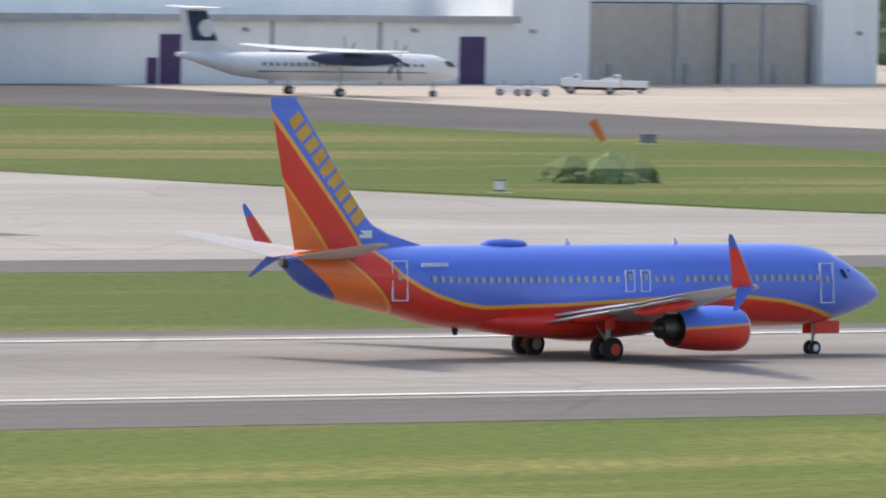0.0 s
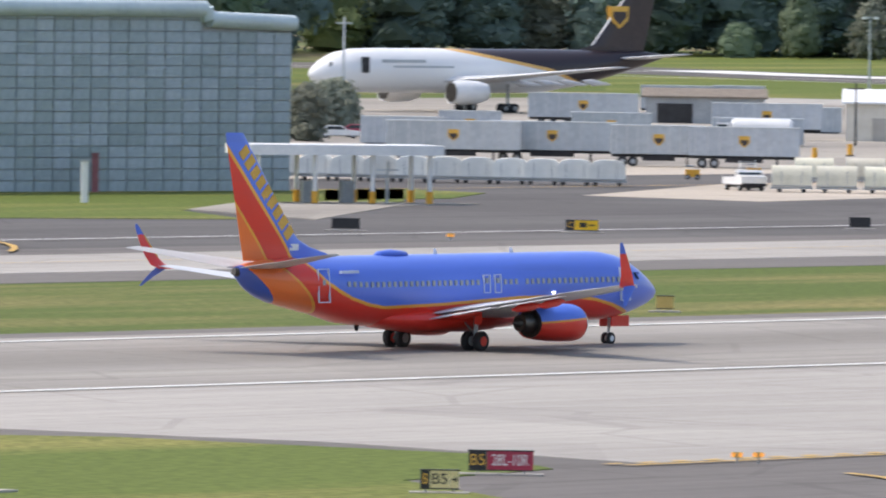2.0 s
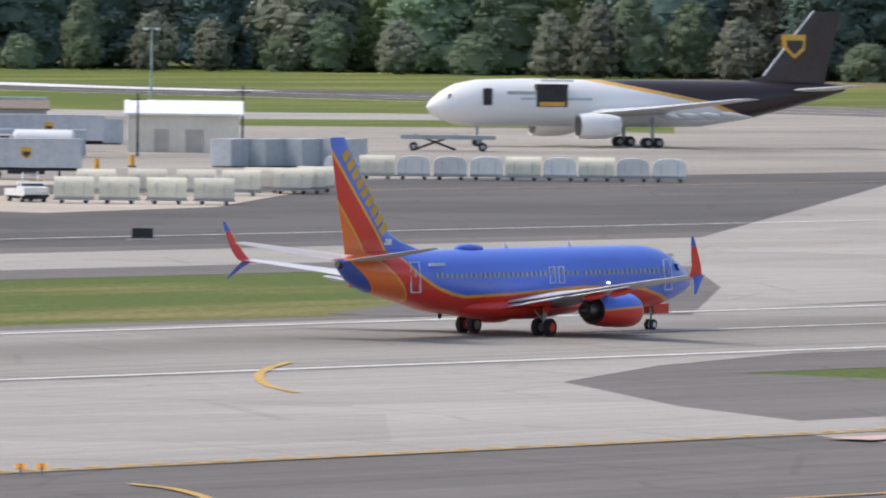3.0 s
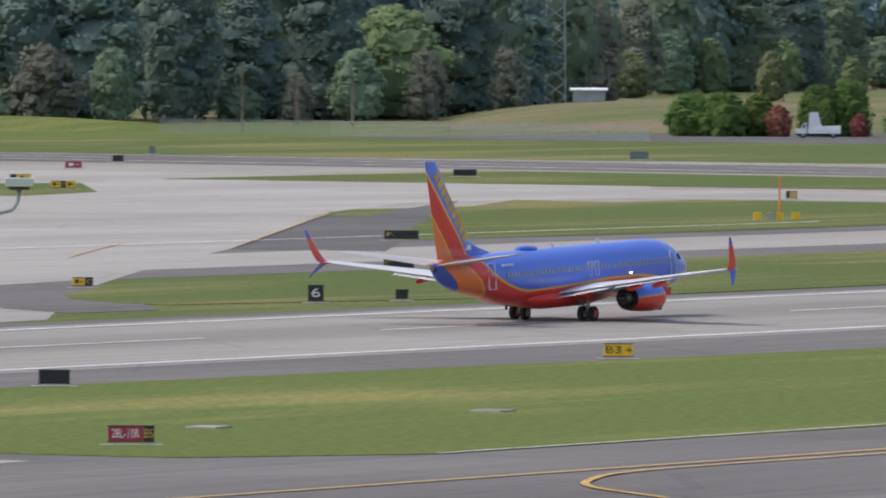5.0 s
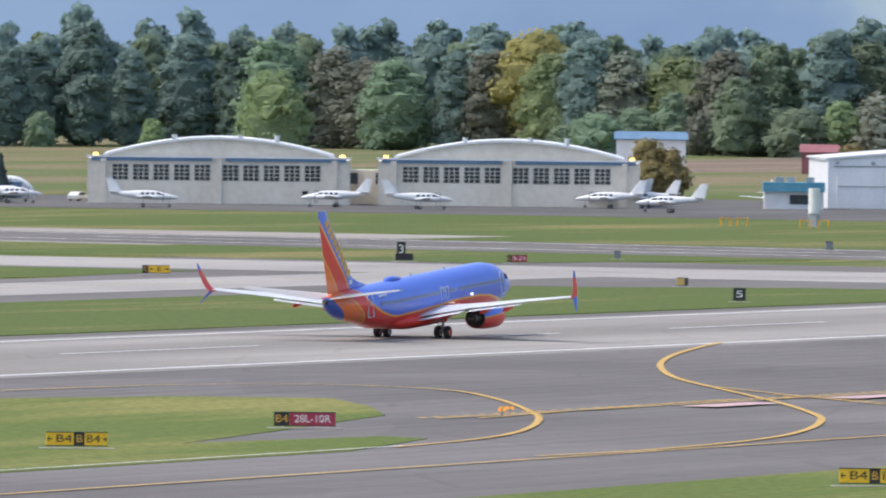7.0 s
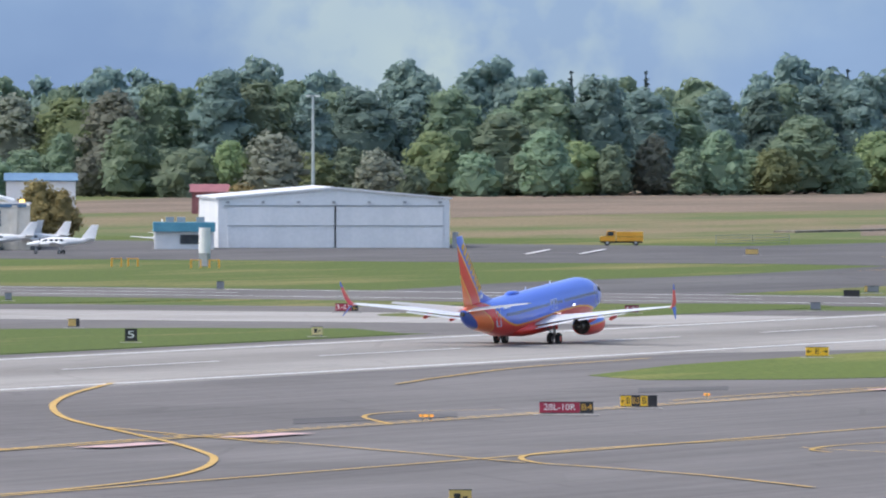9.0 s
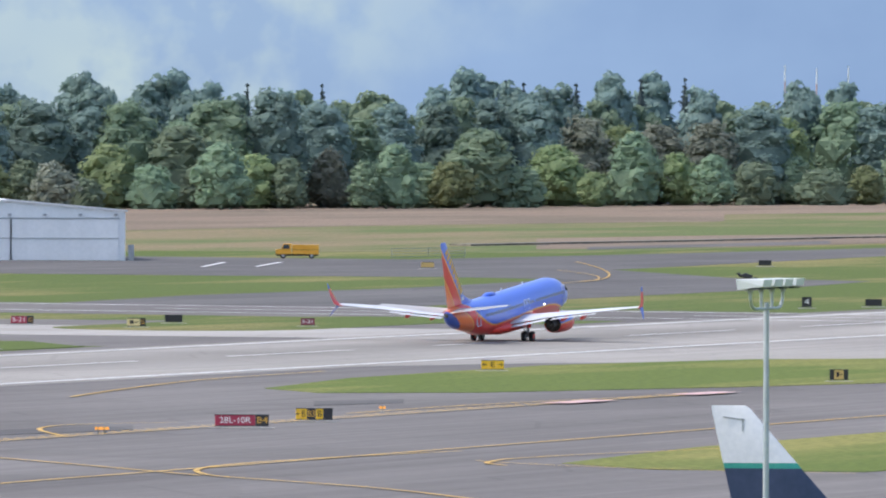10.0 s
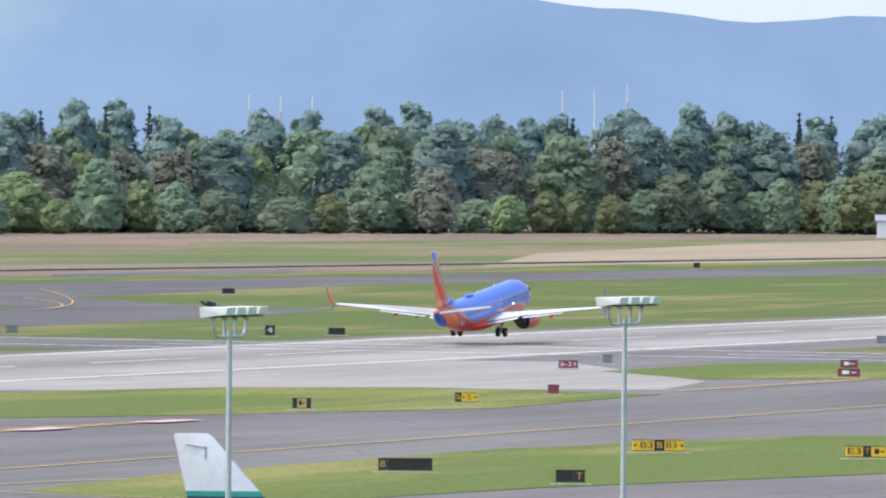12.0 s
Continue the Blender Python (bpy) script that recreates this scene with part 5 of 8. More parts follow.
x, y, a, w = (855.8, 927.6, -43.0, 13.3)
shed("navy_shed", "navy blue workshop with a pale flat roof", x, y, a, w, 12, 3.9, NAVY, OFFWHITE, 0.7, [(w * 0.5, 1.4, 0, 2.3, BLACK), (w * 0.75, 1.0, 1.0, 2.1, WHITE)])
x, y, a, w = (869.1, 913.5, -43.9, 12.3)
shed("grey_workshop", "pale grey workshop with a light metal roof", x, y, a, w, 26, 5.1, TAN, OFFWHITE, 1.9, [(w * 0.7, 2.0, 3.1, 4.0, GREY), (w * 0.3, 1.1, 0, 2.2, WHITE)])
x, y, a, w = (915.2, 942.3, -44.6, 19.9)
shed("white_workshop", "white workshop with a light roof behind the steel wall", x, y, a, w, 30, 5.2, OFFWHITE, OFFWHITE, 2.6)
x, y, a, w = (946.4, 1038.6, -42.6, 13.1)
shed("white_store", "white metal store behind the workshops", x, y, a, w, 20, 6.2, OFFWHITE, WHITE, 2.2, [(w * 0.5, 0.9, 0, 2.2, BLACK)])


def steel_wall(name, label, x, y, ang, length, outline, cols, rows, z_top, vents=(), lamps=0, flaps=()):
    """A tall blast wall: frame behind, a grid of steel panels, a pale edge trim."""
    b = facade(name, label, "blast wall", x, y, ang)
    part("backing", Shape().prism(outline, 0.25, 1.6, "y"), GREY, b, "dark steel frame")
    us, zs = [p[0] for p in outline], [p[1] for p in outline]
    slope = [(u, z) for u, z in outline if z > 1]
    slope.sort()
    cw, rh = length / cols, z_top / rows
    panel = Shape().box((0, 0, 0), (cw - 0.10, 0.2, rh / 2 - 0.07))
    panel.v, panel.f = [], []
    for dz in (-rh / 4, rh / 4):
        panel.box((0, 0, dz), (cw - 0.14, 0.2, rh / 2 - 0.09))
    me = panel.mesh("panel", STEEL_PANEL)
    for c in range(cols):
        for r in range(rows):
            u, z = (c + 0.5) * cw, (r + 0.5) * rh
            lim = np.interp(u, [p[0] for p in slope], [p[1] for p in slope])
            if z + rh * 0.3 < lim:
                part("panel", me, None, b, at=pose(u, 0.14, z))
    trim = Shape()
    for p, q in zip(slope, slope[1:]):
        trim.tube((p[0], -0.1, p[1]), (q[0], -0.1, q[1]), 0.75, n=10)
    trim.tube((slope[0][0], -0.1, 0), (slope[0][0], -0.1, slope[0][1]), 0.75, n=10)
    part("edge_trim", trim, PALE_PIPE, b, "pale rounded edge trim", True)
    for u0, u1, z in vents:
        part("vent", Shape().box(((u0 + u1) / 2, -0.05, z), (u1 - u0, 0.3, 0.65)), BLACK, b, "dark vent slot")
    for k in range(lamps):
        u = length * (0.3 + 0.68 * k / max(1, lamps - 1))
        part("lamp", Shape().tube((u, -0.9, 13.4), (u, -0.2, 13.6), 0.42, 0.36, 12), WHITE, b, "round white lamp", True)
    for u0, u1, z0, z1 in flaps:
        f = part("flap", Shape().add([(u0 + 0.6, -0.2, z1), (u1 - 0.1, -0.2, z1), (u1 - 0.1, -2.4, z0), (u0 - 0.6, -2.4, z0), (u0 + 0.6, -0.05, z1 - 0.2), (u1 - 0.1, -0.05, z1 - 0.2), (u1 - 0.1, -2.4, z0 - 0.2), (u0 - 0.6, -2.4, z0 - 0.2)],
                 [(0, 1, 2, 3), (7, 6, 5, 4), (0, 3, 7, 4), (1, 5, 6, 2), (3, 2, 6, 7), (0, 4, 5, 1)]), PALE_PIPE, b, "pale sloping louvre")
        part("flap_brace", Shape().tube((u0 + 0.3, -2.2, z0), (u0 + 0.5, 0, z0 - 0.9), 0.07, n=6).tube((u1 - 0.3, -2.2, z0), (u1 - 0.3, 0, z0 - 0.9), 0.07, n=6), GREY, f)
        for k in range(1, 4):
            part("flap_brace", Shape().tube((u0 + (u1 - u0) * k / 4, -2.2, z0), (u0 + (u1 - u0) * k / 4, 0, z0 - 0.9), 0.07, n=6), GREY, f)
        part("flap_seam", Shape().add([(u0 + 0.2 + (u1 - u0) * k / 4 + d, -0.18 if z == z1 else -2.42, z + 0.02) for k in (1, 2, 3) for d, z in ((-0.05, z1), (0.05, z1), (0.05, z0), (-0.05, z0))], [(0, 1, 2, 3), (4, 5, 6, 7), (8, 9, 10, 11)]), GREY, f, "dark seam")
    return b


steel_wall("blast_wall", "tall blue-grey steel blast wall with dark vent slots", 719, 740.5, -28.5, 62, [(0, 0), (62, 0), (62, 16.2), (19.5, 16.2), (0.4, 6.4)], 36, 8, 16.2,
           [(8, 29, 4.4), (12.5, 32.5, 6.9), (16.8, 32.5, 9.3), (21.5, 32.5, 11.7)], 8)
steel_wall("blast_wall", "tall blue-grey steel blast wall with rows of louvres", 706, 674, -9.7, 77, [(0, 0), (77, 0), (77, 14.9), (67.2, 15.2), (66.8, 16.1), (23.6, 16.1), (0.4, 6.3)], 37, 8, 16.1, (), 0,
           [(7.2, 22.4, 2.0, 4.7), (22.6, 30.4, 2.0, 4.7), (30.6, 37.9, 2.0, 4.7), (13, 22.4, 5.0, 7.2), (22.6, 30.4, 5.0, 7.2), (30.6, 37.9, 5.0, 7.2), (18.8, 30, 7.5, 9.7), (30.2, 38.2, 7.5, 9.7), (24.6, 38.4, 9.9, 12.1)])


def arched_hangar(x, y, ang, w, label, group="old arched hangars"):
    """A stucco hangar with a bowed roof, blue fascia and a row of barred windows."""
    b = facade("arched_hangar", label, "hangar", x, y, ang)
    b["group"] = group
    d, h = 42, 7.2
    part("wall", Shape().box((w / 2, d / 2, h / 2), (w, d, h)), CREAM, b, "cream stucco wall")
    arc = [(w * (0.06 + 0.88 * i / 24), h + 3.6 * math.sin(math.pi * (0.06 + 0.88 * i / 24)) ** 0.9 - 0.5) for i in range(25)]
    part("gable", Shape().prism(arc + [(w * 0.94, h - 0.4), (w * 0.06, h - 0.4)], 0.6, 1.2, "y"), CREAM, b, "cream bowed gable")
    roof = Shape()
    rim = [(u, z + 0.05) for u, z in arc] + [(u, z + 0.45) for u, z in reversed(arc)]
    roof.prism(rim, 0.2, d, "y")
    part("roof", roof, WHITE, b, "white bowed roof", True)
    part("fascia", Shape().box((w * 0.245, -0.12, h - 0.05), (w * 0.46, 0.35, 0.55)), BLUE_TRIM, b, "blue fascia board")
    part("fascia", Shape().box((w * 0.755, -0.12, h - 0.05), (w * 0.46, 0.35, 0.55)), BLUE_TRIM, b, "blue fascia board")
    part("coping", Shape().box((w / 2, -0.1, h + 0.35), (w + 0.4, 0.6, 0.3)), WHITE, b)
    for u, dw in ((0.06, 0.9), (0.5, 0.9), (0.94, 0.9)):
        part("pier", Shape().box((w * u, -0.2, 3.6), (dw, 0.4, 7.2)), CREAM, b)
    for k in range(10):
        u = w * (0.125 + 0.078 * k + (0.03 if k > 4 else 0))
        win = part("window", Shape().box((u, -0.04, 5.05), (2.5, 0.16, 2.5)), GLASS, b, "dark barred window")
        for i in range(1, 3):
            part("bar", Shape().box((u - 1.25 + 2.5 * i / 3, -0.16, 5.05), (0.12, 0.1, 2.5)), CREAM, win)
        for i in range(1, 4):
            part("bar", Shape().box((u, -0.16, 3.8 + 2.5 * i / 4), (2.5, 0.1, 0.08)), CREAM, win)
    part("hangar_door", Shape().box((w / 2, -0.08, 1.85), (w * 0.86, 0.2, 3.6)), CREAM, b, "cream sliding doors")
    part("vent_box", Shape().box((w * 0.83, -0.25, 1.7), (0.9, 0.4, 1.1)), BLACK, b)
    for u in (0.03, 0.97):
        part("roof_lamp", Shape().tube((w * u, 0.3, h + 0.5), (w * u, 0.3, h + 0.9), 0.45, 0.3, 10), glow("orange_lamp", (1.0, 0.55, 0.12), 2.5), b, "lit orange lamp")
    for u in (0.33, 0.58, 0.72):
        part("roof_vent", Shape().tube((w * u, 4, h + 2.6), (w * u, 4, h + 3.9), 0.4, n=10), GALVANIZED, b)
    return b


x, y, a, w = (*at_polar(63.63, 1858), -64.5, 42.2)
arched_hangar(x, y, a, w, "old cream stucco hangar with bowed white roof")
x, y, a, w = (*at_polar(65.07, 1862), -66.0, 42.2)
arched_hangar(x, y, a, w, "old cream stucco hangar with bowed white roof")
link = facade("link_building", "low cream building between the old hangars", "building", *at_polar(64.90, 1872), -65)
part("wall", Shape().box((4, 6, 2.8), (10, 10, 5.6)), CREAM, link)
for u in (1.5, 6.0):
    part("window", Shape().box((u, 0.95, 4.2), (1.6, 0.2, 1.8)), GLASS, link)


def white_hangar():
    x, y, a, w = (*at_polar(67.30, 1888), -62.5, 38.0)
    b = facade("white_hangar", "white metal hangar with closed folding doors", "hangar", x, y, a)
    d, e, r = 38, 8.0, 9.7
    part("wall", Shape().prism([(0, 0), (w, 0), (w, e), (w / 2, r), (0, e)], 0, d, "y"), OFFWHITE, b, "white ribbed metal wall")
    part("roof", Shape().prism([(-0.4, e), (w / 2, r), (w + 0.4, e), (w + 0.4, e + 0.3), (w / 2, r + 0.32), (-0.4, e + 0.3)], -0.4, d + 0.4, "y"), WHITE, b, "pale metal roof")
    for k in range(2):
        u = w * (0.27 + 0.47 * k)
        door = part("hangar_door", Shape().box((u, -0.15, 3.4), (w * 0.46, 0.3, 6.7)), OFFWHITE, b, "white folding door")
        part("door_rail", Shape().box((u, -0.35, 3.65), (w * 0.46, 0.12, 0.16)), GREY, door)
    part("door_gap", Shape().box((w * 0.505, -0.33, 3.4), (0.16, 0.1, 6.7)), BLACK, b)
    part("door_header", Shape().box((w * 0.5, -0.2, 6.9), (w * 0.95, 0.3, 0.2)), GREY, b)
    for k in range(7):
        part("wall_lamp", Shape().box((w * (0.04 + 0.153 * k), -0.3, 7.5), (0.5, 0.5, 0.35)), GREY, b)
    part("cabinet", Shape().box((w + 1.0, 0.4, 1.3), (0.9, 0.9, 2.6)), GREY, b)
    return b


white_hangar()
office = facade("ramp_office", "small white ramp office with teal roof band", "building", *at_polar(66.98, 1872), -66)
part("wall", Shape().box((5, 4, 1.6), (9.6, 8, 3.2)), WHITE, office)
part("roof_band", Shape().box((5, 3.6, 3.6), (10, 9.0, 1.5)), TEAL, office, "teal roof band")
part("window", Shape().box((6.3, -0.05, 1.6), (4.0, 0.15, 1.5)), GLASS, office)
for u in (3, 5, 8.5):
    part("roof_unit", Shape().box((u * 0.9, 3, 4.75), (1.3, 1.3, 0.9)), GREY, office)
tank = thing("fuel_tank", "white upright tank on a dark stand", "tank", pose(*(1550.5, 650.7), 0))
part("vessel", Shape().tube((0, 0, 1.9), (0, 0, 5.6), 0.85, n=16), WHITE, tank, "white vessel", True)
part("stand", Shape().box((0, 0, 0.95), (1.3, 1.3, 1.9)), GREY, tank)
for px in (1534.1, 645.2), (1535.7, 643.0), (1542.9, 661.4), (1544.3, 659.4):
    bl = thing("bollard", "yellow steel bollard pair", "bollard", pose(*px, 0, 0, 0, toward_eye(*px)), "yellow bollards")
    part("post", Shape().tube((-0.7, 0, -0.2), (-0.7, 0, 1.25), 0.12, n=8), TRUCK_YELLOW, bl)
    part("post", Shape().tube((0.7, 0, -0.2), (0.7, 0, 1.25), 0.12, n=8), TRUCK_YELLOW, bl)
    part("rail", Shape().box((0, 0, 1.15), (1.4, 0.12, 0.12)), TRUCK_YELLOW, bl)

x, y, a, w = (1639.2, 1073.6, -56.9, 10.3)
shed("pump_house", "grey block pump house with blue metal roof", x, y, toward_eye(x, y), 10.4, 9, 3.2, TAN, BLUE_TRIM, 2.4, [(6.7, 2.2, 0, 2.5, BLUE_TRIM), (3.5, 1.8, 1.2, 2.4, GREY)])
x, y, a, w = (1037.0, 794.6, -52.8, 12.5)
shed("tan_shed", "tan metal shed with skylights", x, y, a, w, 12, 4.2, CREAM, OFFWHITE, 1.4, [(w * 0.3, 1.6, 0, 2.6, TAN), (w * 0.6, 2.0, 0, 2.6, TAN)])
x, y, a, w = (1099.3, 873.1, -51.8, 14.4)
# The front isn't open: a black panel paints the shade inside.
shed("sorting_shed", "low grey sorting shed, black panel as its shaded opening", x, y, a, w, 14, 3.1, GREY, WOOD, 0.9, [(w * 0.25, w * 0.3, 0, 2.4, BLACK)])
for k, (tt, lab, wm, rm, dist, azm, wd, hh) in enumerate((("far_barn", "blue-roofed barn in the wood", OFFWHITE, BLUE_TRIM, 2500, 66.25, 15, 6.5), ("far_barn", "maroon barn in the wood", MAROON, MAROON, 2450, 67.17, 7.5, 4.5),
        ("far_warehouse", "long white warehouse behind trees", OFFWHITE, WHITE, 3140, 71.0, 24, 6.0), ("far_barn", "grey shed at the wood's edge", OFFWHITE, GREY, 3150, 74.83, 12, 4.5), ("far_hut", "grey hut with a pale roof on the bank", GREY, OFFWHITE, 2120, 60.63, 6, 2.4))):
    x, y = at_polar(azm, dist)
    b = shed(tt, lab, x, y, toward_eye(x, y), wd, 10, hh, wm, rm, 1.6 if tt != "far_hut" else 0.3)
    if tt == "far_hut":
        b.location.z = 3.1


# ---- fuel canopy ----
def canopy():
    b = facade("fuel_canopy", "white flat canopy on slim posts with yellow bases", "canopy", 744.5, 633.5, -30)
    part("roof", Shape().box((8.2, 2.5, 4.6), (17.5, 6.5, 0.85)), WHITE, b, "white fascia roof")
    for u in (0.5, 5.6, 10.8, 16):
        for v in (0.2, 4.8):
            p = part("post", Shape().tube((u, v, 0), (u, v, 4.25), 0.2, n=10), WHITE, b)
            part("post_base", Shape().tube((u, v, 0), (u, v, 1.1), 0.3, n=10), TRUCK_YELLOW, p, "yellow post base")
    for u in (6, 9.5):
        part("fuel_pump", Shape().box((u, 3, 0.95), (1.2, 0.8, 1.9), cut=0.1), GREY, b, "grey fuel pump")
    return b


canopy()


# ---- vehicles ----
def truck(name, label, at, length, height, width=2.4, paint=WHITE, body="box", cargo=None, cab=1.9, group=""):
    """A road vehicle, nose along local +x: body, cab, glass, wheels."""
    t = thing(name, label, "truck" if body in ("box", "tank", "stair") else "car", at, group)
    cargo = cargo or paint
    r = 0.48 if length > 5.5 else 0.34
    part("chassis", Shape().box((0, 0, r + 0.12), (length * 0.96, width * 0.75, 0.3)), DARK, t)
    h0 = r + 0.25
    if body == "car":
        part("body", Shape().prism([(-length / 2, 0.35), (length / 2, 0.35), (length / 2, 0.8), (length * 0.2, 0.95), (length * 0.05, height), (-length * 0.3, height), (-length * 0.45, 0.98), (-length / 2, 0.9)], -width / 2, width / 2, "y"), paint, t)
        part("side_glass", Shape().prism([(length * 0.15, 0.98), (length * 0.03, height - 0.08), (-length * 0.28, height - 0.08), (-length * 0.38, 0.98)], -width / 2 - 0.02, width / 2 + 0.02, "y"), GLASS, t)
    else:
        hc = h0 + 1.75 if body != "pickup" else height
        c0 = length / 2 - cab
        nose = 0.15 if length > 7.5 else 0.95
        part("cab", Shape().prism([(c0, h0), (length / 2, h0), (length / 2, h0 + 0.75), (length / 2 - nose, h0 + 0.85), (length / 2 - nose - 0.35, hc), (c0, hc)], -width / 2, width / 2, "y"), paint, t)
        part("windscreen", Shape().prism([(length / 2 - nose - 0.02, h0 + 0.9), (length / 2 - nose + 0.02, h0 + 0.9), (length / 2 - nose - 0.3, hc - 0.1), (length / 2 - nose - 0.36, hc - 0.1)], -width / 2 + 0.12, width / 2 - 0.12, "y"), GLASS, t)
        part("side_glass", Shape().prism([(c0 + 0.3, h0 + 0.9), (length / 2 - nose - 0.15, h0 + 0.9), (length / 2 - nose - 0.42, hc - 0.15), (c0 + 0.3, hc - 0.15)], -width / 2 - 0.02, width / 2 + 0.02, "y"), GLASS, t)
        back = length - cab - 0.15
        mid = -length / 2 + back / 2
        if body == "box":
            part("cargo_box", Shape().box((mid, 0, (h0 + height) / 2), (back, width, height - h0), cut=0.06), cargo, t)
        elif body == "tank":
            s = Shape()
            rr = (height - h0 - 0.2) / 2
            s.loft([[(x, k * rr * 1.15 * math.sin(i * math.pi / 9), h0 + 0.2 + rr + k * rr * math.cos(i * math.pi / 9)) for i in range(18)] for x, k in ((-length / 2, 0.7), (-length / 2 + 0.3, 1), (mid + back / 2 - 0.3, 1), (mid + back / 2, 0.7))])
            part("tank", s, cargo, t, "rounded tank", True)
            part("tank_frame", Shape().box((mid, 0, h0 + 0.1), (back, width * 0.8, 0.25)), GREY, t)
        elif body == "stair":
            part("bed", Shape().box((mid, 0, h0 + 0.35), (back, width, 0.7)), cargo, t)
            part("stairway", Shape().prism([(-length / 2, h0 + 0.6), (-length / 2, h0 + 1.3), (mid + back * 0.08, h0 + 1.2), (mid + back * 0.2, height), (mid + back * 0.45, height), (mid + back * 0.5, h0 + 0.6)], -0.8, 0.8, "y"), cargo, t)
        elif body == "utility":
            part("service_body", Shape().box((mid, 0, (h0 + height) / 2 - 0.1), (back, width, height - h0 - 0.2), cut=0.05), cargo, t)
            part("locker_line", Shape().box((mid, 0, h0 + 0.75), (back * 0.98, width + 0.04, 0.06)), DARK, t)
        else:
            part("bed", Shape().box((mid, 0, h0 + 0.3), (back, width, 0.62)), cargo, t)
    part("bumper", Shape().box((length / 2, 0, h0), (0.14, width, 0.25)), DARK, t)
    axles = (length * 0.33, -length * 0.33) if length < 7.5 else (length * 0.36, -length * 0.22, -length * 0.36)
    for ax in axles:
        for y in (-1, 1):
            wheel(t, ax, y * (width / 2 - 0.16), r, 0.3, GREY)
    return t


def on(p, turn=0.0):
    return pose(p[0], p[1], 0, 0, 0, toward_eye(*p) + turn)


truck("tanker_truck", "white tanker lorry with rounded silver tank", on((697.3, 757.6), 180), 9.4, 3.3, body="tank", cargo=ALUMINIUM)
truck("pickup_truck", "white pickup parked before the hangar", on((740.6, 857.3), 180), 5.8, 1.95, body="pickup")
truck("pickup_truck", "white pickup parked before the hangar", on((749.0, 861.9), 180), 4.6, 1.8, body="pickup")
truck("van", "white van beside the workshop", on((845.8, 892.4), 0), 5.6, 2.1, body="box")
truck("box_truck", "white box lorry beside the workshop", on((861.0, 901.9), 0), 7.2, 3.2, body="box")
truck("van", "white van before the pale workshop", on((882.7, 907.8), 30), 4.4, 2.5, body="box")
truck("skip_lorry", "dark green lorry with a bin", on((843.5, 915.2), 180), 5.6, 2.3, paint=GREEN_PAINT, body="box")
skip = thing("waste_bin", "yellow steel waste bin", "bin", on((832.6, 910.1)))
part("body", Shape().box((0, 0, 0.9), (2.4, 1.6, 1.6), cut=0.1), TRUCK_YELLOW, skip)
part("base", Shape().box((0, 0, 0.1), (2.2, 1.4, 0.2)), DARK, skip)
for p in ((723.7, 849.8), (726.1, 848.5), (712.5, 757.4)):
    tug = thing("baggage_tug", "small white baggage tug on the apron", "tug", on(p), "baggage tugs")
    part("body", Shape().prism([(-1.3, 0.35), (1.3, 0.35), (1.3, 0.85), (0.3, 0.95), (0.1, 1.0), (-1.3, 1.0)], -0.7, 0.7, "y"), WHITE, tug)
    part("seat_frame", Shape().box((-0.5, 0, 1.25), (0.2, 1.0, 0.6)), GREY, tug)
    for ax in (-0.85, 0.85):
        for s in (-1, 1):
            wheel(tug, ax, s * 0.6, 0.36, 0.25, GREY)
truck("pickup_truck", "white pickup on the cargo apron", on((831.6, 648.8), -70), 5.2, 1.9, body="pickup")
truck("stair_truck", "white air-stairs lorry beside the ramp", on((1664.3, 890.6), 180), 7.4, 4.2, body="stair")
truck("box_truck", "white camper van beside the ramp", on((1680.3, 864.4), 80), 5.4, 3.0, body="box", group="vehicles beside the ramp")
truck("pickup_truck", "white pickup beside the ramp", on((1675.5, 879.0), 60), 5.0, 2.0, body="pickup", group="vehicles beside the ramp")
for p, m in (((1696.4, 884.5), WHITE), ((1684.5, 874.3), WHITE), ((1692.4, 873.4), GREY), ((1682.1, 835.4), ALUMINIUM)):
    truck("car", "pale car parked beside the ramp", on(p, 60), 4.4, 1.5, 1.8, m, "car", group="vehicles beside the ramp")
truck("service_truck", "yellow airfield service lorry on the far taxiway", on((1803.3, 681.4), 180), 7.2, 2.5, paint=TRUCK_YELLOW, body="utility", cab=2.6)
for p, m in (((976.3, 818.4), WHITE), ((984.5, 822.1), CAR_RED)):
    truck("car", "parked car beside the freighter", on(p), 4.5, 1.4, 1.8, m, "car")
for p, m in (((3090.4, 1088.2), WHITE), ((3110.2, 1081.2), PALE_YELLOW)):
    truck("camper", "pale camper van at the wood's edge", on(p), 6.4, 2.4, 2.3, m, "box", group="campers at the wood's edge")
igloo = thing("dome_tent", "white fabric dome shelter with blue doorway", "shelter", on((1689.0, 860.5)))
part("dome", Shape().loft([[(4.2 * math.cos(a) * k, v, 3.6 * math.sin(a) * k) for a in [math.pi * i / 14 for i in range(15)]] for v, k in ((-3, 0.9), (-2.4, 1.0), (3, 1.0), (3.6, 0.85))]), WHITE, igloo, "white fabric dome", True)
part("doorway", Shape().box((0.6, -3.1, 1.3), (2.8, 0.3, 2.6)), BLUE_TRIM, igloo, "blue doorway sheet")
ig2 = copy_thing(igloo, on((1711.1, 862.6)))


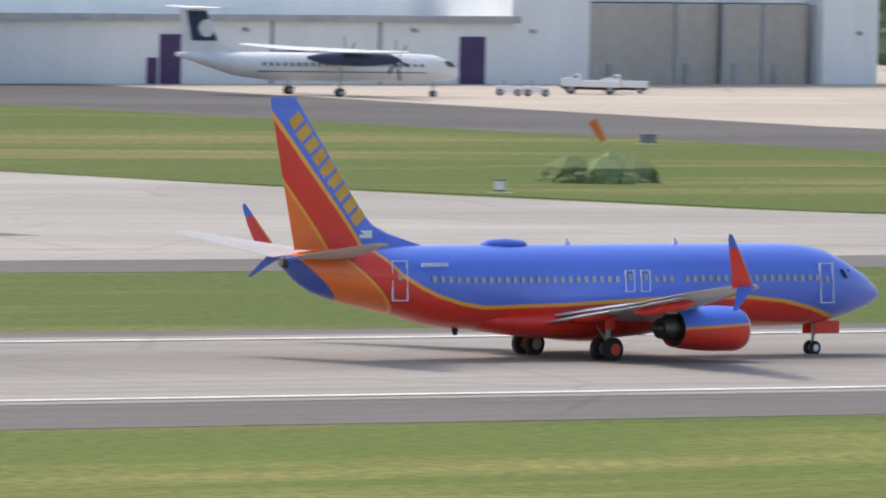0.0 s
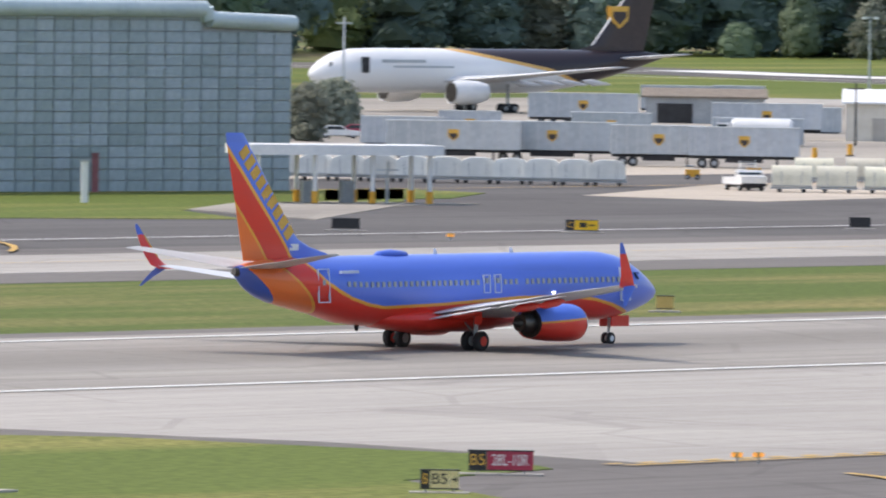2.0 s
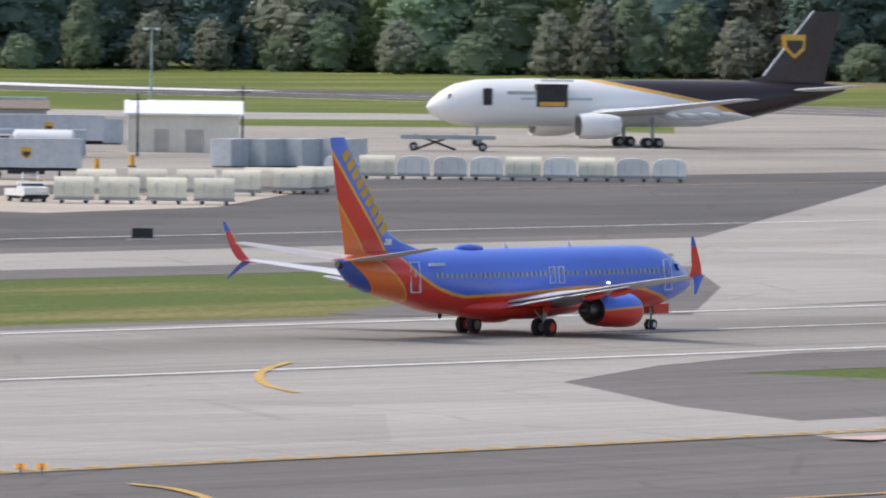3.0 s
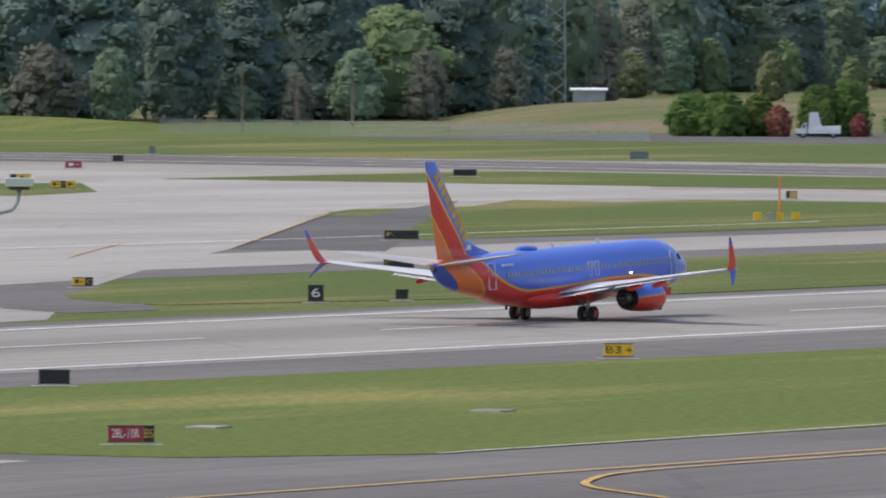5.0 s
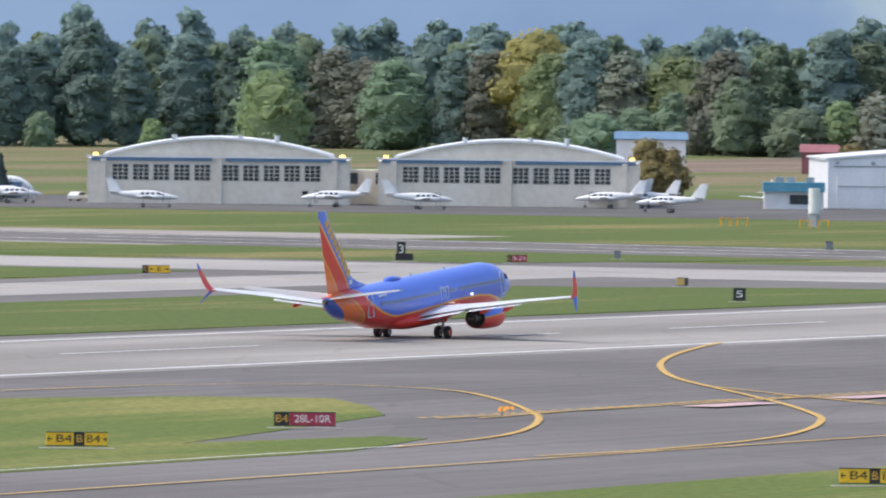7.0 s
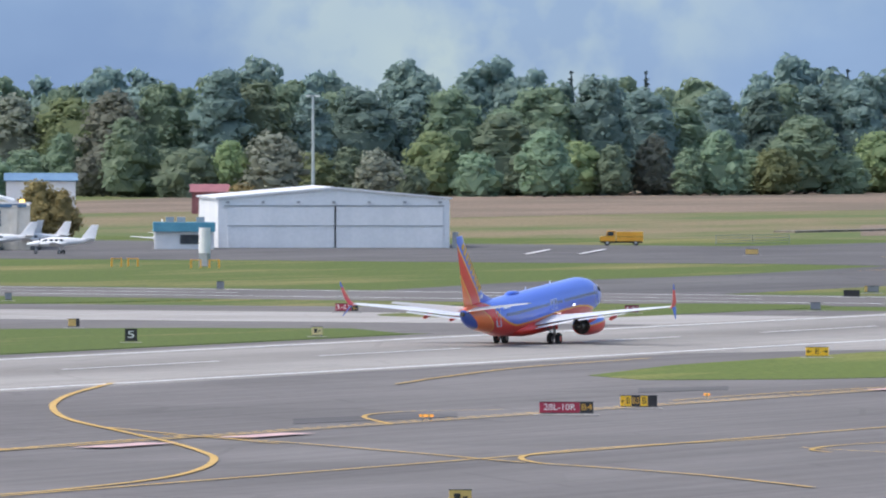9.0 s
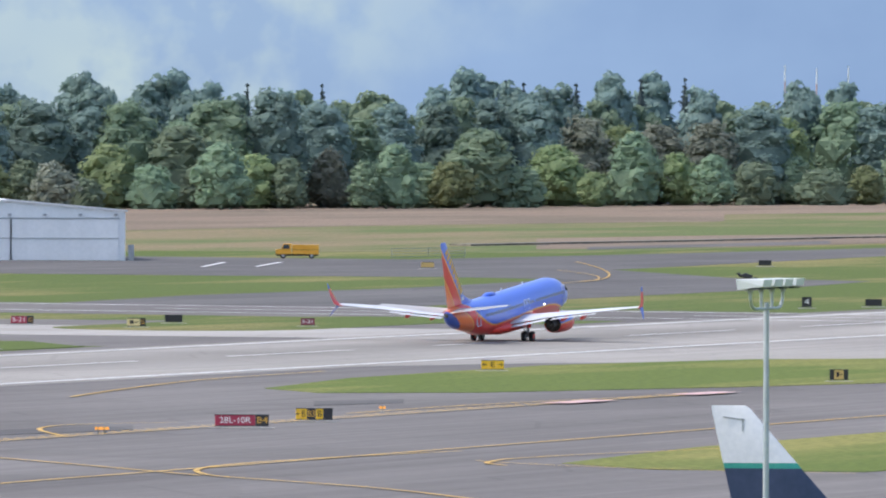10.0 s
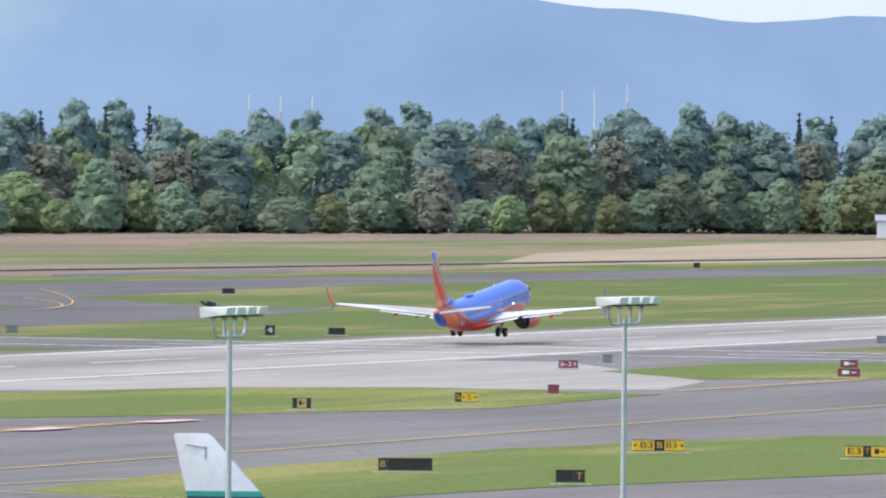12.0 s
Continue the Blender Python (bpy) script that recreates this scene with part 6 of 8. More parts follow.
# ---- cargo yard ----
def trailer(p, turn, length=12.2, wheels=True, label="grey box trailer with a dark gold shield mark", marked=True):
    t = thing("box_trailer", label, "trailer", on(p, turn), "parked box trailers")
    z0 = 1.25 if wheels else 0.15
    b = part("cargo_box", Shape().box((0, 0, z0 + 1.4), (length, 2.5, 2.8), cut=0.05), VAN_GREY, t)
    ribs = Shape()
    for k in range(9):
        ribs.box((-length / 2 + length * (k + 0.5) / 9, 0, z0 + 1.4), (0.08, 2.58, 2.7))
    ribs.box((0, 0, z0 + 2.82), (length + 0.06, 2.6, 0.1))
    part("ribs", ribs, ALUMINIUM, b)
    if marked:
        part("shield_mark", Shape().prism([(-0.55, 1.2), (0.55, 1.2), (0.55, 0.5), (0, 0), (-0.55, 0.5)], -1.32, -1.26, "y"), GOLD, b, "plain gold shield mark", at=pose(0, 0, z0 + 0.8))
        part("shield_field", Shape().prism([(-0.38, 0.8), (0.38, 0.8), (0.38, 0.5), (0, 0.18), (-0.38, 0.5)], -1.35, -1.28, "y"), BROWN, b, "brown shield field", at=pose(0, 0, z0 + 0.8))
    if wheels:
        part("chassis", Shape().box((0, 0, 1.08), (length * 0.98, 1.9, 0.26)).box((0, -1.15, 0.85), (length * 0.34, 0.08, 0.5)), DARK, t, "dark steel chassis")
        for ax in (-length * 0.38, -length * 0.27):
            for s in (-1, 1):
                wheel(t, ax, s * 1.0, 0.5, 0.4, GREY)
        part("landing_leg", Shape().box((length * 0.3, 0, 0.65), (0.2, 1.6, 1.3)), DARK, t)
    else:
        part("skid", Shape().box((0, 0, 0.08), (length * 0.9, 2.2, 0.16)), DARK, t)
    return t


for p, tn, ln, wh in (((897.5, 737.4), 0, 13.5, True), ((906.4, 731.8), 0, 13.0, True), ((903.5, 715.8), 0, 9.5, True), ((906.6, 707.4), 0, 11.0, True),
                      ((1062.1, 852.9), 0, 13.0, True), ((1010.5, 807.4), 0, 9.0, False), ((1031.0, 801.3), 0, 12.5, True), ((1071.4, 825.6), 8, 6.0, False), ((997.4, 817.1), 0, 7.0, False), ((958.9, 795.0), 0, 9.0, False), ((1003.5, 781.1), 0, 10.0, False)):
    trailer(p, tn, ln, wh)
for p in ((980.5, 737.0), (984.7, 735.6), (989.2, 734.1), (993.7, 732.5)):
    t = trailer(p, 62, 6.5, False, "pale grey freight container seen end-on", False)


def dome_container(p, kind=0, scale=1.0):
    """An aircraft container with a rounded shoulder on a low dolly."""
    t = thing("air_container", ("white domed air-freight container on a dolly", "cream air-freight container on a dolly")[kind], "container", on(p), "air-freight containers")
    w = 2.8 * scale
    prof = [(-1.15, 0.55), (1.15, 0.55), (1.15, 1.5), (0.95, 2.1), (0.5, 2.45), (-0.5, 2.45), (-0.95, 2.1), (-1.15, 1.5)]
    dome = [(-1.15, 0.55), (1.15, 0.55), (1.15, 1.6), (1.08, 1.95), (0.85, 2.25), (0.45, 2.4), (-0.45, 2.4), (-0.85, 2.25), (-1.08, 1.95), (-1.15, 1.6)]
    body = Shape().prism(prof, -w / 2, w / 2, "x") if kind else Shape().prism([(u * w / 2.3, z) for u, z in dome], -1.15, 1.15, "y")
    part("shell", body, (CONTAINER, PALE_SILVER)[kind], t, "rounded metal shell", True)
    part("seam", Shape().box((-w / 4, 0, 1.3), (0.06, 2.36, 1.4)).box((w / 4, 0, 1.3), (0.06, 2.36, 1.4)).box((0, 0, 0.62), (w + 0.04, 2.36, 0.1)), GREY, t)
    d = part("dolly", Shape().box((0, 0, 0.42), (w + 0.2, 2.3, 0.14)), GREY, t, "steel dolly")
    for ax in (-1.1, 1.1):
        for s in (-1, 1):
            part("dolly_wheel", Shape().tube((ax, s * 0.9, 0.2), (ax, s * 1.05, 0.2), 0.2, n=10), DARK, d)
    return t


PALE_SILVER = surface("cream_container", (0.56, 0.54, 0.44), (0.70, 0.67, 0.56), 0.8, 0.45, vary=0.2)
first = [dome_container((820.7, 682.9), 0, 1.2), dome_container((830.9, 642.8), 1, 1.3)]
row_a, row_b = Vector((820.7, 682.9)), Vector((830.6, 664.0))
for k in range(1, 8):
    p = row_a.lerp(row_b, k / 7)
    copy_thing(first[0], on((p.x, p.y)))
for k in range(1, 5):
    p = row_a.lerp(row_b, -k / 7)
    copy_thing(first[0], on((p.x, p.y)))
for p in ((833.5, 639.6), (836.4, 636.4), (839.2, 633.1), (860.4, 663.0), (865.6, 660.9), (868.7, 657.5), (871.4, 654.2), (882.5, 656.5), (883.4, 660.6), (892.9, 661.4), (885.9, 657.4)):
    copy_thing(first[1], on(p))
row_a, row_b = Vector((944.2, 696.3)), Vector((956.3, 682.1))
for k in range(10):
    p = row_a.lerp(row_b, k / 5)
    copy_thing(first[k % 2] if k % 3 else first[0], on((p.x, p.y)))
for p in ((874.2, 680.9), (861.4, 678.3)):
    cart = thing("tug_cart", "small yellow tow cart on the cargo apron", "tug", on(p))
    part("body", Shape().box((0, 0, 0.6), (1.4, 1.0, 0.7), cut=0.1), TRUCK_YELLOW, cart)
    part("canopy_frame", Shape().box((-0.2, 0, 1.3), (0.9, 0.9, 0.12)), GREY, cart)
    for ax in (-0.45, 0.45):
        for s in (-1, 1):
            wheel(cart, ax, s * 0.45, 0.26, 0.2, GREY)
truck("tanker_trailer", "white cylindrical tanker behind the trailers", on((1000.7, 779.7), 180), 8.8, 3.0, body="tank")
for p in ((947.8, 730.3), (968.3, 741.4)):
    post = thing("yard_bollard", "yellow steel bollard in the cargo yard", "bollard", on(p), "yard bollards")
    part("post", Shape().tube((0, 0, -0.1), (0, 0, 1.3), 0.3, 0.28, 12), TRUCK_YELLOW, post)
    part("foot", Shape().tube((0, 0, 0), (0, 0, 0.15), 0.45, n=12), DARK, post)
stairs = thing("mobile_stairs", "white wheeled aircraft steps behind the pickup", "steps", on((837.2, 652.8), 90))
part("side_frame", Shape().prism([(-1.6, 0.4), (1.2, 2.6), (1.8, 2.6), (1.8, 0.4)], -0.75, -0.68, "y"), WHITE, stairs)
part("side_frame", Shape().prism([(-1.6, 0.4), (1.2, 2.6), (1.8, 2.6), (1.8, 0.4)], 0.68, 0.75, "y"), WHITE, stairs)
for k in range(9):
    part("tread", Shape().box((-1.5 + 0.31 * k, 0, 0.5 + 0.245 * k), (0.28, 1.36, 0.05)), GREY, stairs)
for ax in (-1.2, 1.3):
    for side_y in (-0.6, 0.6):
        wheel(stairs, ax, side_y, 0.24, 0.15, GREY)
for p, ln in (((1129.1, 891.8), 9.0), ((1138.7, 889.5), 6.5)):
    trailer(p, 0, ln, True, "grey box trailer in the back row of the yard", True)
loader = thing("cargo_loader", "grey scissor cargo loader beside the freighter", "loader", on((1083.1, 783.3), 180))
part("deck", Shape().box((0, 0, 1.6), (11, 3.0, 0.5)), GREY, loader)
part("scissor", Shape().box((1.5, 0, 1.0), (5, 0.3, 0.25), ry=20).box((1.5, 0, 1.0), (5, 0.3, 0.25), ry=-20), DARK, loader)
for ax in (-4, 4):
    for s in (-1, 1):
        wheel(loader, ax, s * 1.2, 0.5, 0.4, GREY)


# ---- parked freighters ----
def freighter(at, door_open, label):
    """A wide-body twin freighter: white front, dark brown rear and fin, gold stripe."""
    m, nt, p = nodes_of("freighter_livery")
    co = nt.nodes.new("ShaderNodeTexCoord").outputs["Object"]
    sep = nt.nodes.new("ShaderNodeSeparateXYZ")
    nt.links.new(co, sep.inputs[0])
    u = socket_math(nt, "MULTIPLY_ADD", sep.outputs[0], 1 / 60, 0.5)
    h = socket_math(nt, "MULTIPLY", ramp_of(nt, u, [(0.0, 0.05), (0.2, 0.16), (0.35, 0.36), (0.5, 0.47), (0.62, 0.56), (0.75, 0.7)]), 15.0)
    d = socket_math(nt, "SUBTRACT", sep.outputs[2], h)
    c = mixed(nt, socket_math(nt, "GREATER_THAN", d, 0.0), (0.80, 0.81, 0.82), (0.035, 0.024, 0.028))
    c = mixed(nt, socket_math(nt, "LESS_THAN", socket_math(nt, "ABSOLUTE", d), 0.22), c, (0.72, 0.42, 0.12))
    nt.links.new(c, p.inputs["Base Color"])
    p.inputs["Roughness"].default_value = 0.3
    f = thing("freighter", label, "freighter", at)
    st = [(25.6, 4.6, 0.1, 0.1), (25.0, 4.65, 0.9, 0.9), (23.8, 4.8, 1.7, 1.7), (22, 5.0, 2.35, 2.4), (19.5, 5.15, 2.75, 2.75), (16, 5.2, 2.82, 2.82), (0, 5.2, 2.82, 2.82), (-9, 5.25, 2.8, 2.78), (-15, 5.7, 2.4, 2.3), (-20, 6.3, 1.7, 1.65), (-25, 6.95, 0.85, 0.9), (-27.6, 7.2, 0.3, 0.35)]
    part("fuselage", Shape().loft(body_rings(st, 32)), m, f, "white and dark brown fuselage with gold stripe", True)
    part("fin", Shape().loft([fin_section(-13.5, 11.5, 7.6, 0.04), fin_section(-17.2, 8.0, 8.6, 0.09), fin_section(-23.6, 3.4, 16.4, 0.08)]), BROWN, f, "dark brown fin", True)
    part("fin_edge", Shape().loft([fin_section(-17.0, 0.4, 8.6, 0.8), fin_section(-23.4, 0.4, 16.5, 0.6)]), ALUMINIUM, f, "bare metal fin edge", True)
    for s in (-1, 1):
        part("shield_mark", Shape().prism([(-22.4, 13.6), (-19.6, 13.6), (-19.7, 11.8), (-21.0, 10.7), (-22.3, 11.8)], s * 0.34, s * 0.42, "y"), GOLD, f, "plain gold shield")
        part("shield_field", Shape().prism([(-22.05, 12.9), (-19.95, 12.9), (-20.0, 12.1), (-21.0, 11.2), (-22.0, 12.1)], s * 0.40, s * 0.45, "y"), BROWN, f)
        wing = part("wing", Shape().loft([airfoil(8.5, 11, s * 1.5, 3.9, 0.13), airfoil(6.5, 9.2, s * 2.8, 4.0, 0.12), airfoil(2.4, 5.6, s * 8, 4.55, 0.11), airfoil(-5.6, 2.4, s * 22.2, 6.1, 0.1)]), WING_GREY, f, "pale grey wing", True)
        for k in range(4):
            yy = s * (5 + 3.3 * k)
            part("flap_fairing", Shape().loft(body_rings([(-1.5 - k * 1.4, 4.0 + 0.1 * k, 0.1, 0.1), (-3 - k * 1.4, 3.7 + 0.12 * k, 0.35, 0.45), (-6 - k * 1.3, 3.5 + 0.12 * k, 0.1, 0.1)], 10)), WING_GREY, wing, at=pose(0, yy, 0), smooth=True)
        part("tailplane", Shape().loft([airfoil(-20.2, 5.2, s * 0.9, 6.9, 0.09), airfoil(-25, 2.2, s * 8.1, 7.6, 0.08)]), WING_GREY, f, "pale grey tailplane", True)
        e = part("engine", Shape().loft(body_rings([(9.2, 2.6, 1.3, 1.3), (9.4, 2.6, 1.42, 1.42), (8, 2.6, 1.55, 1.55), (5.5, 2.6, 1.45, 1.45), (4.2, 2.65, 1.1, 1.1)], 22)), WHITE, f, "white engine nacelle", True, pose(0, s * 7.9, 0))
        part("inlet", Shape().tube((9.42, 0, 2.6), (9.3, 0, 2.6), 1.2, n=20), HOT_METAL, e, "dark inlet")
        # Solid black block stands for the shade inside the open door.
        part("cabin_door", Shape().box((18.9, s * 2.72, 5.9), (1.1, 0.2, 2.0)), BLACK, f, "black block for the open door's shade")
        for k in range(2):
            part("title_bar", Shape().box((13.2 - 3 * k, s * 2.83, 6.4 - 0.7 * k), (6.5 + 2.5 * k, 0.06, 0.4 - 0.15 * k)), VAN_GREY, f, "faint grey title bar")
        g = new("main_gear")
        g.parent = f
        g.matrix_basis = pose(-1.2, s * 4.8, 0)
        part("strut", Shape().tube((0, 0, 0.6), (0, 0, 3.6), 0.22, n=10), GREY, g)
        for ax in (-0.7, 0.7):
            for dy in (-0.5, 0.5):
                wheel(g, ax, dy, 0.6, 0.45, GREY)
        part("cockpit_window", Shape().add([(24.35, s * 0.3, 5.65), (23.5, s * 1.72, 5.6), (23.1, s * 1.72, 6.2), (23.75, s * 0.3, 6.3), (23.3, s * 0.2, 5.4), (23.0, s * 1.2, 5.4)], [(0, 1, 2, 3), (0, 4, 5, 1), (1, 5, 2), (3, 2, 5, 4), (0, 3, 4)]), GLASS, f, "dark cockpit glass")
    ng = new("nose_gear")
    ng.parent = f
    ng.matrix_basis = pose(19.2, 0, 0)
    part("strut", Shape().tube((0, 0, 0.5), (0, 0, 2.8), 0.16, n=10), GREY, ng)
    for dy in (-0.3, 0.3):
        wheel(ng, 0, dy, 0.5, 0.3, GREY)
    if door_open:
        for s in (-1, 1):
            # No hold is cut out: a black block paints its dark inside.
            part("cargo_bay", Shape().box((10.8, s * 2.5, 6.1), (3.9, 0.75, 2.7)), BLACK, f, "black block for the open hold's shade")
            part("cargo_roller", Shape().box((10.8, s * 2.9, 5.1), (3.2, 0.06, 0.5)), GOLD, f)
        part("cargo_door", Shape().box((10.8, -3.3, 7.9), (4.2, 2.4, 0.25)).box((10.8, 3.3, 7.9), (4.2, 2.4, 0.25)), WHITE, f, "raised white cargo door")
    return f


def side_on(p, q, back):
    """Pose of a craft whose nose is at p and tail at q, its origin back metres behind the nose."""
    a = math.atan2(p[1] - q[1], p[0] - q[0])
    return pose(p[0] - back * math.cos(a), p[1] - back * math.sin(a), 0, 0, 0, math.degrees(a))


freighter(side_on((1108.0, 934.0), ((1108.0, 934.0)[0] + 51.5, (1108.0, 934.0)[1] - 16.2), 25.6), False, "white and brown freighter jet parked at the cargo apron")
freighter(side_on((1107.7, 804.3), ((1107.7, 804.3)[0] + 44, (1107.7, 804.3)[1] - 30), 25.6), True, "white freighter jet with open cargo door being loaded")


# ---- parked aircraft ----
def turboprop(at):
    f = thing("turboprop", "white twin-propeller airliner with dark tail emblem", "airliner", at)
    st = [(15.8, 2.3, 0.05, 0.05), (15.3, 2.35, 0.55, 0.5), (14.3, 2.5, 1.0, 0.95), (12.8, 2.7, 1.3, 1.3), (10, 2.75, 1.35, 1.35), (-6, 2.75, 1.35, 1.35), (-10, 2.95, 1.15, 1.1), (-14, 3.5, 0.55, 0.55), (-16.4, 3.8, 0.15, 0.2)]
    part("fuselage", Shape().loft(body_rings(st, 24)), WHITE, f, "white fuselage", True)
    part("stripe", Shape().loft(body_rings([(11, 2.3, 1.37, 0.12), (-8, 2.3, 1.36, 0.12)], 16)), NAVY, f, "dark blue stripe")
    part("fin", Shape().loft([fin_section(-8.5, 7.0, 3.9, 0.05), fin_section(-11.5, 4.2, 5.0, 0.1), fin_section(-13.2, 3.0, 8.1, 0.09)]), WHITE, f, "white fin", True)
    part("tail_emblem", Shape().loft([fin_section(-11.75, 3.6, 5.1, 0.16), fin_section(-13.1, 2.7, 7.9, 0.16)]), NAVY, f, "plain dark blue emblem", True)
    emblem = Shape()
    emblem.loft([[(-13.3 + r * math.cos(2 * math.pi * i / 16), y, 6.3 + r * math.sin(2 * math.pi * i / 16)) for i in range(16)] for y, r in ((-0.42, 0.85), (0.42, 0.85))])
    part("emblem_field", emblem, WHITE, f, "plain pale oval")
    for s in (-1, 1):
        part("wing", Shape().loft([airfoil(2.4, 3.3, s * 0.2, 4.25, 0.16), airfoil(2.2, 3.1, s * 5, 4.25, 0.15), airfoil(1.2, 1.6, s * 14.2, 4.5, 0.13)]), WING_GREY, f, "high grey wing", True)
        part("tailplane", Shape().loft([airfoil(-13.0, 2.4, s * 0.1, 8.2, 0.1), airfoil(-13.5, 1.5, s * 4.6, 8.25, 0.1)]), WHITE, f, "white tailplane on the fin top", True)
        e = part("engine", Shape().loft(body_rings([(5.6, 3.6, 0.25, 0.25), (4.9, 3.6, 0.55, 0.5), (2, 3.6, 0.6, 0.65), (-2.5, 3.6, 0.55, 0.55), (-4.5, 3.7, 0.15, 0.15)], 16)), NAVY, f, "dark blue engine pod", True, pose(0, s * 4.4, 0))
        prop = Shape()
        for k in range(6):
            a = math.pi * k / 3 + 0.3
            c, d = math.cos(a), math.sin(a)
            prop.add([(5.65, 0.1 * -d, 3.6 + 0.1 * c), (5.65, 2.0 * c - 0.14 * d, 3.6 + 2.0 * d + 0.14 * c), (5.75, 2.0 * c + 0.14 * d, 3.6 + 2.0 * d - 0.14 * c), (5.75, 0.1 * d, 3.6 - 0.1 * c)], [(0, 1, 2, 3)])
        part("propeller", prop.tube((5.4, 0, 3.6), (6.1, 0, 3.6), 0.28, 0.06, 12), DARK, e, "dark six-blade propeller")
        g = new("main_gear")
        g.parent = f
        g.matrix_basis = pose(-0.8, s * 4.4, 0)
        part("strut", Shape().tube((0, 0, 0.4), (0, 0, 3.2), 0.12, n=8), GREY, g)
        for dy in (-0.25, 0.25):
            wheel(g, 0, dy, 0.42, 0.3, GREY)
    win = Shape().box((0, 0, 0), (0.28, 0.05, 0.36)).mesh("cabin_window", GLASS)
    for s in (-1, 1):
        for k in range(24):
            part("cabin_window", win, None, f, at=pose(10.6 - 0.78 * k, s * 1.34, 2.98, 8 * s))
        part("cockpit_window", Shape().prism([(14.6, 2.85), (13.7, 2.95), (13.6, 3.45), (14.1, 3.35)], s * 0.35, s * 1.18, "y"), GLASS, f)
    ng = new("nose_gear")
    ng.parent = f
    ng.matrix_basis = pose(12.8, 0, 0)
    part("strut", Shape().tube((0, 0, 0.3), (0, 0, 1.8), 0.09, n=8), GREY, ng)
    for dy in (-0.15, 0.15):
        wheel(ng, 0, dy, 0.3, 0.2, GREY)
    return f


nose = Vector((713.4, 845.1))
turboprop(side_on((nose.x, nose.y), (nose.x - 32.2, nose.y + 3.4), 15.8))


def light_twin(at, label):
    f = thing("light_aircraft", label, "light aircraft", at, "parked light aircraft")
    st = [(5.4, 1.5, 0.05, 0.05), (4.8, 1.55, 0.32, 0.3), (3.2, 1.7, 0.55, 0.5), (1.8, 1.9, 0.65, 0.72), (-1.0, 1.95, 0.62, 0.7), (-3.5, 2.05, 0.35, 0.4), (-5.4, 2.2, 0.12, 0.15)]
    part("fuselage", Shape().loft(body_rings(st, 18)), WHITE, f, "white fuselage", True)
    part("stripe", Shape().loft(body_rings([(4.2, 1.62, 0.47, 0.05), (1.8, 1.66, 0.665, 0.05), (-1.0, 1.72, 0.64, 0.05), (-3.4, 1.95, 0.37, 0.04)], 12)), BLUE_TRIM, f, "thin blue stripe")
    part("fin", Shape().loft([fin_section(-3.2, 2.3, 2.3, 0.08), fin_section(-5.0, 1.1, 4.6, 0.08)]), WHITE, f, "swept white fin", True)
    for s in (-1, 1):
        part("wing", Shape().loft([airfoil(1.6, 2.2, s * 0.4, 1.35, 0.15), airfoil(1.0, 1.2, s * 6.2, 1.85, 0.12)]), WHITE, f, "low white wing", True)
        part("tailplane", Shape().loft([airfoil(-4.0, 1.4, s * 0.1, 2.35, 0.1), airfoil(-4.6, 0.8, s * 2.4, 2.45, 0.1)]), WHITE, f, "white tailplane", True)
        e = part("engine", Shape().loft(body_rings([(2.9, 1.65, 0.12, 0.12), (2.6, 1.65, 0.36, 0.34), (0.5, 1.65, 0.4, 0.38), (-1.2, 1.7, 0.12, 0.12)], 14)), WHITE, f, "white engine pod", True, pose(0, s * 2.2, 0))
        part("propeller", Shape().box((2.95, 0, 1.65), (0.06, 0.14, 2.1)), DARK, e)
        g = new("main_gear")
        g.parent = f
        g.matrix_basis = pose(-0.2, s * 2.2, 0)
        part("strut", Shape().tube((0, 0, 0.3), (0, 0, 1.5), 0.06, n=6), GREY, g)
        wheel(g, 0, 0, 0.3, 0.2, GREY)
        part("side_glass", Shape().prism([(3.0, 1.95), (2.0, 2.0), (1.9, 2.4), (2.3, 2.3)], s * 0.3, s * 0.66, "y"), GLASS, f)
        for k in range(3):
            part("cabin_window", Shape().box((1.3 - 0.8 * k, s * 0.63, 2.15), (0.5, 0.06, 0.35)), GLASS, f)
    g = new("nose_gear")
    g.parent = f
    g.matrix_basis = pose(3.9, 0, 0)
    part("strut", Shape().tube((0, 0, 0.25), (0, 0, 1.4), 0.05, n=6), GREY, g)
    wheel(g, 0, 0, 0.25, 0.16, GREY)
    return f


twin = light_twin(on((1626.8, 796.5)), "white twin-engine light aircraft parked on the ramp")
for p, tn in (((1662.2, 780.2), 175), ((1653.7, 761.4), 8), ((1723.1, 757.9), 165), ((1709.0, 746.9), 165), ((1663.9, 722.9), 172), ((1658.9, 837.8), 5), ((1741.7, 737.5), -80), ((1643.8, 828.9), 5), ((1699.6, 749.0), 175)):
    copy_thing(twin, on(p, tn))


